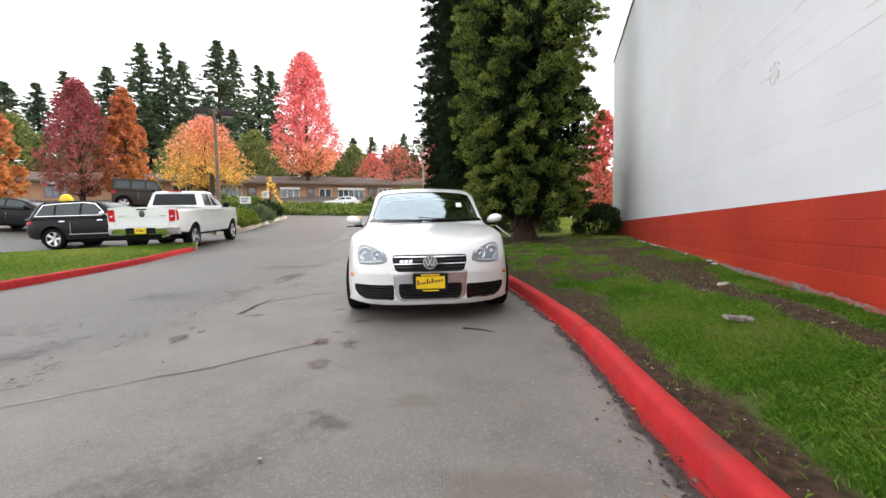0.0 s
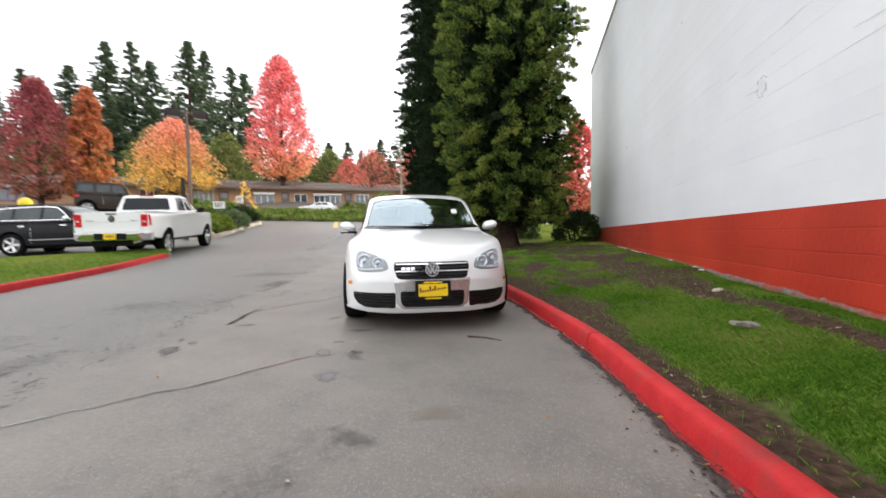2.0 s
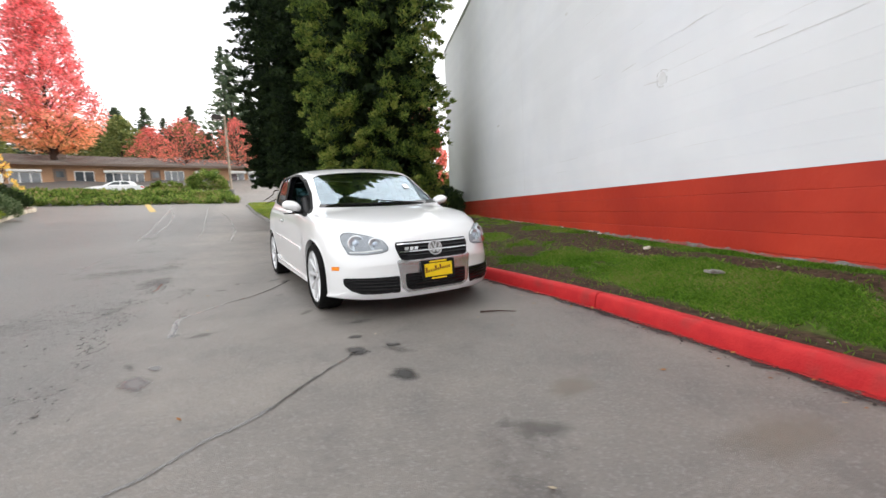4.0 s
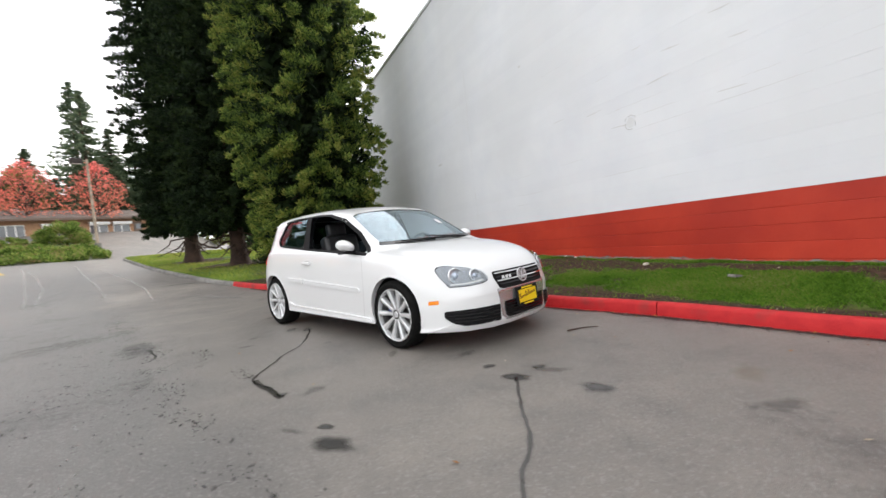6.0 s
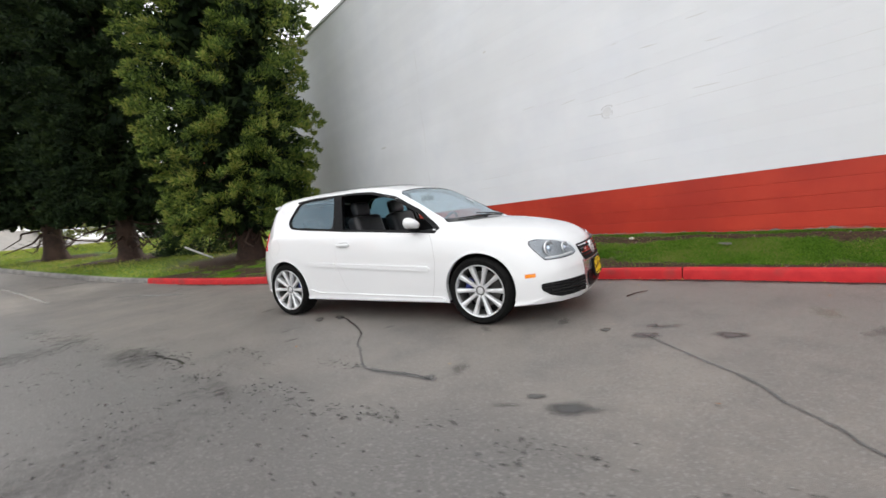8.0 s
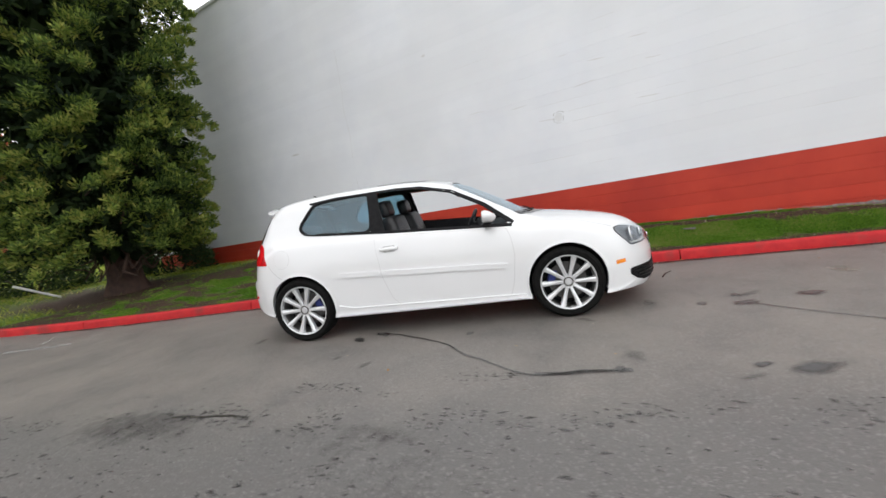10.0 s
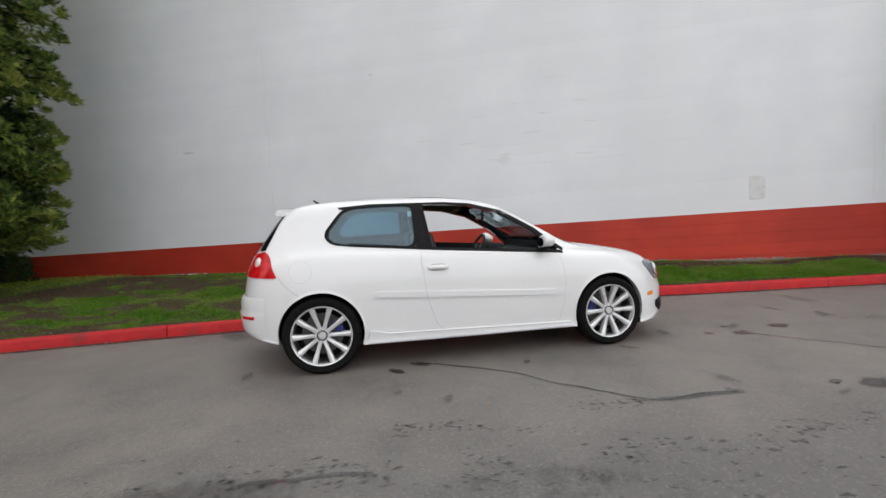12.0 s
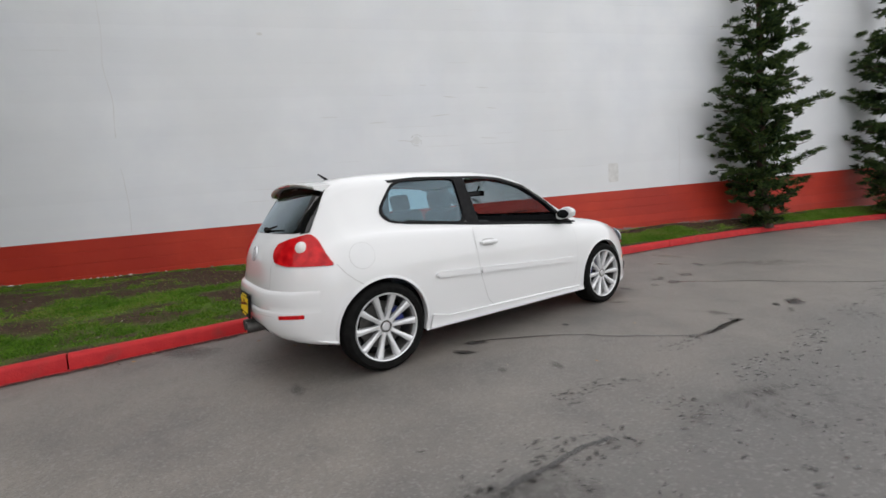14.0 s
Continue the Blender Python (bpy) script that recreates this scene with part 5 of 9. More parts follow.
        for i in range(11):
            wd, ht = 0.015, 0.020 if i not in (0, 4, 6) else 0.045
            zz = -0.020 + 0.0028 * i
            bmesh.ops.create_cube(bm, size=1.0, matrix=pose(x0 + 0.0225 * i, zz + ht / 2, 0.0072, 0, 0, 8) @ Matrix.Diagonal((wd, ht, 0.0012, 1)) @ Matrix(((1, 0.35, 0, 0), (0, 1, 0, 0), (0, 0, 1, 0), (0, 0, 0, 1))))
        part("plate_bar", bm, PLATE_INK, p)
        return p
    hit, nor, _, _ = tree.ray_cast(Vector((4, 0, 0.39)), Vector((-1, 0, 0)))
    plate(hit.x + 0.028, 0.395, (1, 0, 0.08), "yellow and black dealer plate")
    hit, nor, _, _ = bump_tree.ray_cast(Vector((-4, 0, 0.50)), Vector((1, 0, 0)))
    plate(hit.x - 0.016, 0.50, (-1, 0, 0.1), "yellow and black dealer plate")
    # windscreen, rear window
    part("windscreen", patch(tree, [(y * 1.04, (z - 1.18) * 1.05 + 1.18) for y, z in ws], (-1, 0, 0), -0.004, 0.004, 0.06), GLASS, car, "clear windscreen reflecting the sky", smooth=40).visible_shadow = False
    part("rear_window", patch(tree, [(y * 1.05, (z - 1.16) * 1.06 + 1.16) for y, z in rw], (1, 0, 0), 0.002, 0.004, 0.05), GLASS_REAR, car, "tinted rear window", smooth=40).visible_shadow = False
    frame_o = [(y * 1.16, (z - 1.16) * 1.16 + 1.165) for y, z in rw]
    bm = patch(tree, frame_o, (1, 0, 0), 0.0015, 0, 0.03)
    kill = []
    for f in bm.faces:
        c = f.calc_center_median()
        yy, zz = abs(c.y), c.z
        lim = 0.555 - (0.055 if zz > 1.015 else 0) * (zz - 1.015) / 0.28
        if yy < lim - 0.012 and 1.045 < zz < 1.305:
            kill.append(f)
    bmesh.ops.delete(bm, geom=kill, context="FACES")
    part("window_surround", bm, BLACK_GLOSS, car)
    part("windscreen_sticker", patch(tree, rounded([(0.40, 1.145), (0.47, 1.145), (0.47, 1.20), (0.40, 1.20)], 0.006), (-1, 0, 0), 0.004, 0.001, 0.04), CAR_WHITE, car, "small white paper sticker")
    # dark cowl at the foot of the windscreen
    cowl = [(-0.69, 0.966), (-0.35, 0.955), (0, 0.950), (0.35, 0.955), (0.69, 0.966), (0.66, 0.998), (0.3, 0.992), (0, 0.988), (-0.3, 0.992), (-0.66, 0.998)]
    part("cowl", patch(tree, cowl, (-1, 0, 0), 0.0045, 0.003, 0.04), BLACK_GLOSS, car, smooth=40)
    # tailgate gap lines
    for s in (1, -1):
        ln = [(s * 0.535, 1.0), (s * 0.44, 0.80), (s * 0.45, 0.66), (s * 0.456, 0.66), (s * 0.447, 0.80), (s * 0.542, 1.0)]
        part("tailgate_gap", patch(tree, ln, (1, 0, 0), 0.0012, 0, 0.05), SEAM, car)
        ln = [(s * 0.50, 0.655), (s * 0.75, 0.61), (s * 0.75, 0.604), (s * 0.50, 0.649)]
    part("tailgate_gap", patch(tree, [(-0.45, 0.652), (0.45, 0.652), (0.45, 0.660), (-0.45, 0.660)], (1, 0, 0), 0.0012, 0, 0.05), SEAM, car)
    part("bumper_gap", patch(bump_tree, [(-0.55, 0.478), (0.55, 0.478), (0.55, 0.482), (-0.55, 0.482)], (1, 0, 0), 0.0012, 0, 0.05), SEAM, car)
    # rear diffuser and twin pipes
    df = rounded([(-0.42, 0.355), (-0.36, 0.395), (0.36, 0.395), (0.42, 0.355), (0.42, 0.30), (-0.42, 0.30)], 0.01)
    part("diffuser", patch(bump_tree, df, (1, 0, 0), 0.004, 0.003, 0.05), BLACK_TRIM, car)
    for y in (0.055, -0.055):
        bm = bmesh.new()
        lathe(bm, [(0.034, 0.0), (0.041, 0.002), (0.043, 0.02), (0.040, 0.16), (0.036, 0.16), (0.036, 0.01)], Matrix.Translation((-2.075, y, 0.325)) @ Vector((1, 0, 0)).to_track_quat("Z", "Y").to_matrix().to_4x4(), 24)
        part("tailpipe", bm, DISC, car, smooth=40)
    # roof spoiler
    bm = bmesh.new()
    rows = []
    for k in range(17):
        y = -0.60 + 1.20 * k / 16
        e = 1 - (abs(y) / 0.60) ** 4 * 0.30
        zc = -0.055 * (abs(y) / 0.60) ** 2.2
        rows.append([bm.verts.new((x, y, z + zc)) for x, z in ((-1.38, 1.408), (-1.50, 1.408), (-1.54 - 0.13 * e, 1.400), (-1.545 - 0.135 * e, 1.390), (-1.54 - 0.13 * e, 1.374), (-1.53, 1.352), (-1.45, 1.36))])
    for r0, r1 in zip(rows, rows[1:]):
        for i in range(7):
            bm.faces.new((r0[i], r0[(i + 1) % 7], r1[(i + 1) % 7], r1[i]))
    bm.faces.new(rows[0][::-1])
    bm.faces.new(rows[-1])
    bmesh.ops.recalc_face_normals(bm, faces=bm.faces)
    sp = part("roof_spoiler", bm, CAR_WHITE, car, smooth=40)
    # black panel added below the spoiler to stand for its shade
    bm = bmesh.new()
    rows = []
    for k in range(17):
        y = -0.575 + 1.15 * k / 16
        e = 1 - (abs(y) / 0.60) ** 4 * 0.30
        zc = -0.055 * (abs(y) / 0.60) ** 2.2
        rows.append([bm.verts.new((x, y, z + zc)) for x, z in ((-1.46, 1.352), (-1.53, 1.347), (-1.535 - 0.115 * e, 1.368), (-1.535 - 0.115 * e, 1.364), (-1.53, 1.343), (-1.46, 1.348))])
    for r0, r1 in zip(rows, rows[1:]):
        for i in range(6):
            bm.faces.new((r0[i], r0[(i + 1) % 6], r1[(i + 1) % 6], r1[i]))
    bm.faces.new(rows[0][::-1])
    bm.faces.new(rows[-1])
    bmesh.ops.recalc_face_normals(bm, faces=bm.faces)
    part("spoiler_underside", bm, BLACK_GLOSS, sp, "added black panel for the shade under the spoiler")
    bm = bmesh.new()
    box(bm, -1.678, -1.660, -0.16, 0.16, 1.374, 1.384, 0.002)
    part("brake_lamp", bm, RED_LENS, sp)
    # roof aerial and sunroof outline
    bm = bmesh.new()
    for p, q, r in (((-1.30, 0, 1.418), (-1.39, 0, 1.478), 0.010),):
        cyl(bm, p, q, 0.014, 0.006, 10)
    box(bm, -1.33, -1.25, -0.018, 0.018, 1.412, 1.428, 0.006)
    part("aerial", bm, BLACK_TRIM, car, "short black roof aerial")
    sr = rounded([(-0.48, -0.40), (0.02, -0.40), (0.02, 0.40), (-0.48, 0.40)], 0.05)
    part("sunroof", patch(tree, sr, (0, 0, -1), 0.003, 0.003, 0.08), BLACK_GLOSS, car, "dark glass sunroof", smooth=40)
    # wipers
    for a, b in (((1.07, 0.45, 0.0), (0.98, -0.10, 0)), ((1.09, -0.05, 0), (0.98, -0.52, 0))):
        bm = bmesh.new()
        p = []
        for t in (0, 0.5, 1):
            x, y = a[0] + (b[0] - a[0]) * t, a[1] + (b[1] - a[1]) * t
            hit, _, _, _ = tree.ray_cast(Vector((x, y, 4)), Vector((0, 0, -1)))
            p.append(hit + Vector((0, 0, 0.016)))
        cyl(bm, p[0], p[1], 0.008, 0.007, 8)
        cyl(bm, p[1], p[2], 0.007, 0.004, 8)
        part("wiper", bm, BLACK_TRIM, car)
    bm = bmesh.new()
    hit, _, _, _ = tree.ray_cast(Vector((-4, 0, 1.05)), Vector((1, 0, 0)))
    cyl(bm, hit + Vector((-0.015, 0.02, 0)), hit + Vector((-0.012, -0.34, 0.03)), 0.010, 0.006, 8)
    ball(bm, hit + Vector((-0.01, 0, 0)), (0.02, 0.03, 0.025), 12)
    part("rear_wiper", bm, BLACK_TRIM, car)
    # wheels
    for x in (1.289, -1.289):
        for s in (1, -1):
            wheel(car, x, s * 0.765, R, 0.243, 0.225, 10, s, 0.035)
    # cabin
    for y in (0.36, -0.36):
        bm = bmesh.new()
        box(bm, -0.25, 0.28, y - 0.25, y + 0.25, 0.36, 0.56, 0.06, 3)
        seat = part("front_seat", bm, LEATHER, car, "black leather front seat", smooth=50)
        bm = bmesh.new()
        box(bm, -0.09, 0.09, -0.24, 0.24, 0, 0.62, 0.07, 3)
        b = part("seat_back", bm, LEATHER, seat, smooth=50)
        b.matrix_basis = pose(-0.22, y, 0.52, 0, -16, 0)
        bm = bmesh.new()
        box(bm, -0.055, 0.055, -0.13, 0.13, 0, 0.17, 0.045, 3)
        b = part("headrest", bm, LEATHER, seat, smooth=50)
        b.matrix_basis = pose(-0.41, y, 1.115, 0, -12, 0)
    bm = bmesh.new()
    box(bm, -1.15, -0.75, -0.62, 0.62, 0.36, 0.58, 0.06, 3)
    bench = part("rear_bench", bm, LEATHER, car, smooth=50)
    bm = bmesh.new()
    box(bm, -0.08, 0.08, -0.62, 0.62, 0, 0.52, 0.06, 3)
    b = part("bench_back", bm, LEATHER, bench, smooth=50)
    b.matrix_basis = pose(-1.13, 0, 0.50, 0, -18, 0)
    for y in (0.36, -0.36):
        bm = bmesh.new()
        box(bm, -0.04, 0.04, -0.12, 0.12, 0, 0.13, 0.035, 3)
        b = part("headrest", bm, LEATHER, bench, smooth=50)
        b.matrix_basis = pose(-1.27, y, 1.0, 0, -14, 0)
    bm = bmesh.new()
    box(bm, 0.50, 0.98, -0.66, 0.66, 0.55, 0.90, 0.07, 3)
    box(bm, 0.44, 0.66, 0.18, 0.54, 0.80, 0.945, 0.05, 3)
    box(bm, 0.10, 0.45, -0.11, 0.11, 0.34, 0.72, 0.04)
    part("dashboard", bm, CABIN, car, smooth=50)
    bm = bmesh.new()
    q = Vector((-0.90, 0, 0.44)).normalized()
    torus(bm, (0.36, 0.36, 0.875), q, 0.185, 0.016)
    for a in (0, 120, 240):
        mm = Matrix.Translation((0.36, 0.36, 0.875)) @ q.to_track_quat("Z", "Y").to_matrix().to_4x4() @ pose(0, 0, 0, 0, 0, a + 30)
        bmesh.ops.create_cube(bm, size=1.0, matrix=mm @ Matrix.Translation((0.09, 0, -0.01)) @ Matrix.Diagonal((0.18, 0.045, 0.02, 1)))
    cyl(bm, (0.34, 0.36, 0.88), (0.52, 0.36, 0.80), 0.055, 0.045, 16)
    part("steering_wheel", bm, LEATHER, car, smooth=50)
    bm = bmesh.new()
    box(bm, 0.30, 0.33, -0.12, 0.12, 1.215, 1.275, 0.012)
    cyl(bm, (0.325, 0, 1.265), (0.365, 0, 1.325), 0.010, 0.014, 8)
    part("rear_view_mirror", bm, BLACK_GLOSS, car)
    # under-body
    bm = bmesh.new()
    box(bm, -1.62, 1.70, -0.56, 0.56, 0.17, 0.26, 0.03)
    part("underbody", bm, BLACK_TRIM, car)
    return car


hatchback(pose(-2.531, 7.62, 0.0, 0, 0, -67.5))


# ---- marks on the asphalt ----
def stain_mat(name, colour, strength):
    m = bpy.data.materials.new(name)
    t, b = nodes_of(m)
    b.inputs["Base Color"].default_value = rgb(colour)
    b.inputs["Roughness"].default_value = 0.6
    tc = t.nodes.new("ShaderNodeTexCoord")
    n = t.nodes.new("ShaderNodeTexNoise")
    n.inputs["Scale"].default_value, n.inputs["Detail"].default_value, n.inputs["Roughness"].default_value = 9.0, 6, 0.7
    t.links.new(tc.outputs["Object"], n.inputs["Vector"])
    a = t.nodes.new("ShaderNodeAttribute")
    a.attribute_name = "cover"
    su = t.nodes.new("ShaderNodeMath")
    su.operation = "ADD"
    t.links.new(n.outputs["Fac"], su.inputs[0])
    t.links.new(a.outputs["Fac"], su.inputs[1])
    r = t.nodes.new("ShaderNodeMapRange")
    r.inputs["From Min"].default_value, r.inputs["From Max"].default_value = 0.62, 1.30
    r.inputs["To Max"].default_value = strength
    t.links.new(su.outputs["Value"], r.inputs["Value"])
    tr = t.nodes.new("ShaderNodeBsdfTransparent")
    ms = t.nodes.new("ShaderNodeMixShader")
    t.links.new(r.outputs["Result"], ms.inputs["Fac"])
    t.links.new(tr.outputs["BSDF"], ms.inputs[1])
    t.links.new(b.outputs["BSDF"], ms.inputs[2])
    t.links.new(ms.outputs["Shader"], t.nodes["Material Output"].inputs["Surface"])
    return m


OIL = stain_mat("oil_stain", (0.032, 0.030, 0.029), 0.82)
CRACK = stain_mat("crack_tar", (0.036, 0.034, 0.033), 0.62)
for glossy, gloss in ((OIL, 0.30), (CRACK, 0.12)):
    glossy.node_tree.nodes["Principled BSDF"].inputs["Roughness"].default_value = gloss
    glossy.node_tree.nodes["Principled BSDF"].inputs["Specular IOR Level"].default_value = 1.0
DAMP = stain_mat("damp_stain", (0.075, 0.070, 0.066), 0.34)
DUST = stain_mat("pale_dust", (0.36, 0.35, 0.34), 0.55)
RUST = stain_mat("tan_stain", (0.24, 0.19, 0.14), 0.3)


def add_cover(ob, values):
    a = ob.data.attributes.new("cover", "FLOAT", "POINT")
    a.data.foreach_set("value", values)
    return ob


def stain(x, y, rx, ry, turn, material, seed=0, lift=0.004):
    """A flat, uneven blot on the ground."""
    verts, cover, faces = [(x, y, land(x, y) + lift)], [0.9], []
    n, rings = 28, 4
    ca, sa = math.cos(radians(turn)), math.sin(radians(turn))
    for q in range(1, rings + 1):
        f = q / rings
        for k in range(n):
            a = 2 * math.pi * k / n
            w = 1 + 0.35 * noise.noise(Vector((math.cos(a) * 1.4 + seed, math.sin(a) * 1.4, seed * 1.7)))
            px, py = rx * f * w * math.cos(a), ry * f * w * math.sin(a)
            gx, gy = x + px * ca - py * sa, y + px * sa + py * ca
            verts.append((gx, gy, land(gx, gy) + lift))
            cover.append(0.9 - 0.95 * max(0.0, (f - 0.25) / 0.75))
    for k in range(n):
        faces.append((0, 1 + k, 1 + (k + 1) % n))
        for q in range(rings - 1):
            a, b = 1 + q * n, 1 + (q + 1) * n
            faces.append((a + k, b + k, b + (k + 1) % n, a + (k + 1) % n))
    return add_cover(mesh_from("stain", verts, faces, material, ground), cover)


def crack(pts, width, material, name="crack", wander=0.03, lift=0.005, seed=0.0):
    line = smooth_line([(x, y, 0) for x, y in pts], 0.04)
    verts, cover, faces = [], [], []
    for i, p in enumerate(line):
        d = (line[min(i + 1, len(line) - 1)] - line[max(i - 1, 0)]).normalized()
        s = Vector((-d.y, d.x, 0))
        off = wander * noise.noise(Vector((p.x * 4 + seed, p.y * 4, 0))) + 0.4 * wander * noise.noise(Vector((p.x * 15, p.y * 15 + seed, 0)))
        w = width * (0.55 + 0.9 * abs(noise.noise(Vector((p.x * 6, p.y * 6, seed + 3)))))
        for o, c in ((-w, 0.05), (-w * 0.45, 0.9), (w * 0.45, 0.9), (w, 0.05)):
            q = p + s * (off + o)
            verts.append((q.x, q.y, land(q.x, q.y) + lift))
            cover.append(c)
    for i in range(len(line) - 1):
        for k in range(3):
            a = i * 4 + k
            faces.append((a, a + 1, a + 5, a + 4))
    return add_cover(mesh_from(name, verts, faces, material, ground), cover)


crack([(-2.36, 4.81), (-2.46, 4.62), (-2.58, 4.40), (-2.74, 4.10), (-2.87, 3.91), (-3.02, 3.72), (-3.18, 3.50), (-3.4, 3.15), (-3.5, 2.7)], 0.021, CRACK)
crack([(-3.50, 7.76), (-3.53, 7.47), (-3.60, 7.15), (-3.68, 6.92), (-3.86, 6.60), (-3.99, 6.29), (-4.06, 6.04), (-3.97, 5.80), (-3.88, 5.50)], 0.020, CRACK, seed=5)
crack([(-4.05, 6.02), (-3.98, 5.80), (-3.92, 5.62), (-3.86, 5.46)], 0.050, CRACK, seed=8)
for spot in ((-3.70, 7.90, 0.13, 0.06, 60, OIL, 1), (-3.51, 7.76, 0.15, 0.06, 80, OIL, 2), (-2.06, 4.36, 0.13, 0.105, -57, OIL, 3), (-3.63, 5.48, 0.13, 0.08, 30, DAMP, 4),
             (-3.62, 4.57, 0.18, 0.095, -57, OIL, 5), (-3.64, 4.81, 0.07, 0.04, -50, OIL, 55), (-3.82, 4.87, 0.11, 0.035, -50, DAMP, 56), (-3.38, 6.86, 0.06, 0.04, 0, OIL, 7), (-2.91, 5.98, 0.13, 0.06, 70, DAMP, 8),
             (-2.40, 5.12, 0.075, 0.05, 10, OIL, 9), (-2.09, 4.78, 0.17, 0.07, -40, DAMP, 10), (-2.12, 4.88, 0.07, 0.05, 10, OIL, 57), (-2.36, 4.81, 0.14, 0.09, -40, OIL, 11), (-2.40, 5.53, 0.14, 0.08, 20, DAMP, 58),
             (-4.19, 7.37, 0.10, 0.05, 0, DAMP, 12), (-4.13, 7.75, 0.07, 0.04, 0, DAMP, 59), (-1.51, 3.66, 0.20, 0.09, -20, DAMP, 60), (-3.86, 5.53, 0.06, 0.04, 10, OIL, 61),
             (-3.94, 9.11, 0.13, 0.06, 20, DAMP, 13), (-6.6, 18.0, 0.55, 0.16, 20, OIL, 14), (-0.6, 3.4, 0.35, 0.18, 10, RUST, 18), (-1.2, 4.0, 0.22, 0.12, 30, RUST, 19),
             (-2.7, 10.2, 0.4, 0.2, 60, DAMP, 25)):
    stain(*spot)


def ravelled(name, pts, count, spread, size, material, seed):
    """A ragged trail where the surface has broken up: many small pits and scuffs strung along a line."""
    rng = random.Random(seed)
    line = smooth_line([(x, y, 0) for x, y in pts], 0.05)
    verts, cover, faces = [], [], []
    for _ in range(count):
        i = rng.randrange(len(line) - 1)
        d = (line[i + 1] - line[i]).normalized()
        p = line[i] + Vector((-d.y, d.x, 0)) * rng.gauss(0, spread)
        if noise.noise(Vector((p.x * 2.4, p.y * 2.4, seed))) < -0.12:
            continue
        r = size * rng.uniform(0.3, 1.5) ** 1.5
        turn = math.atan2(d.y, d.x) + rng.gauss(0, 0.35)
        u, v = Vector((math.cos(turn), math.sin(turn), 0)) * r * rng.uniform(1.2, 3.2), Vector((-math.sin(turn), math.cos(turn), 0)) * r
        k, n = len(verts), 9
        verts.append((p.x, p.y, land(p.x, p.y) + 0.0045))
        cover.append(rng.uniform(0.45, 0.95))
        for q in range(n):
            w = rng.uniform(0.6, 1.25)
            g = p + u * (w * math.cos(6.2832 * q / n)) + v * (w * math.sin(6.2832 * q / n))
            verts.append((g.x, g.y, land(g.x, g.y) + 0.0045))
            cover.append(0.0)
            faces.append((k, k + 1 + q, k + 1 + (q + 1) % n))
    return add_cover(mesh_from(name, verts, faces, material, ground), cover)


SEAM_LINE = [(-6.5, 11.4), (-5.9, 9.7), (-5.40, 8.37), (-5.22, 8.05), (-5.08, 7.60), (-4.94, 7.10), (-4.82, 6.68), (-4.55, 5.86), (-4.35, 5.22), (-4.20, 4.77), (-4.06, 4.40), (-3.88, 3.92), (-3.66, 3.2), (-3.5, 2.2)]
RAVEL = stain_mat("ravelled_asphalt", (0.050, 0.047, 0.045), 0.62)
ravelled("ravelled_trail", SEAM_LINE, 1500, 0.085, 0.012, RAVEL, 3)
ravelled("ravelled_trail", [(-4.62, 7.6), (-4.49, 6.86), (-4.22, 6.42), (-4.06, 6.10)], 260, 0.05, 0.011, RAVEL, 4)
ravelled("ravelled_trail", [(-6.6, 10.2), (-5.9, 8.2), (-5.5, 6.6), (-5.1, 4.9), (-4.7, 3.2)], 1500, 0.38, 0.010, RAVEL, 5)
crack([(-5.27, 8.16), (-5.20, 8.02), (-5.12, 7.78), (-5.06, 7.56)], 0.030, CRACK, seed=12)
# dried run-off lines, pale
crack([(-7.45, 9.4), (-7.8, 11.2), (-8.8, 14.6), (-11.0, 20.5), (-13.0, 26.0)], 0.06, DUST, "chalky_streak", 0.5, seed=4)
crack([(-9.0, 14.8), (-9.9, 19.0), (-12.2, 26.8)], 0.05, DUST, "chalky_streak", 0.4, seed=6)
crack([(-4.6, 12.6), (-5.2, 13.6), (-5.6, 14.0)], 0.10, DUST, "chalky_streak", seed=7)
# pale tyre and trailer scuffs that swing round the bend
SCUFF = stain_mat("pale_scuff", (0.50, 0.49, 0.47), 0.36)
for k, (pts, width) in enumerate((([(-18.3, 36.2), (-14.2, 26.8), (-11.8, 21.1), (-10.2, 17.3), (-9.3, 15.0)], 0.060),
                                  ([(-15.6, 30.3), (-13.6, 26.3), (-12.1, 22.8), (-10.8, 19.8), (-10.1, 17.8), (-9.7, 16.7)], 0.055),
                                  ([(-14.5, 33.0), (-11.7, 25.7), (-10.25, 21.9), (-9.1, 19.0), (-8.0, 15.9)], 0.060),
                                  ([(-11.7, 27.8), (-9.1, 21.8), (-8.2, 19.4), (-7.5, 17.5), (-6.7, 14.8)], 0.050),
                                  ([(-8.2, 11.8), (-7.9, 10.9), (-7.66, 10.25)], 0.030),
                                  ([(-4.73, 13.28), (-4.46, 13.66)], 0.035))):
    crack(pts, width, SCUFF, "scuff_mark", wander=0.06, seed=40.0 + k)

# black grime along the kerb foot, and worn strips where the road was patched
GRIME = stain_mat("gutter_grime", (0.030, 0.027, 0.025), 0.60)
foot = [(p.x - 0.92 * 0.055, p.y - 0.39 * 0.055) for p in KL if -3 < p.y < 15.5][::6]
crack(foot, 0.075, GRIME, "gutter_grime", 0.05, seed=11)
SPLASH = stain_mat("red_paint_splash", (0.34, 0.016, 0.018), 0.85)
splash = [(p.x - 0.92 * 0.012, p.y - 0.39 * 0.012) for p in KL if -3 < p.y < 15.5][::6]
crack(splash, 0.050, SPLASH, "paint_splash", 0.02, lift=0.007, seed=17)
WORN = stain_mat("worn_asphalt", (0.050, 0.047, 0.045), 0.75)


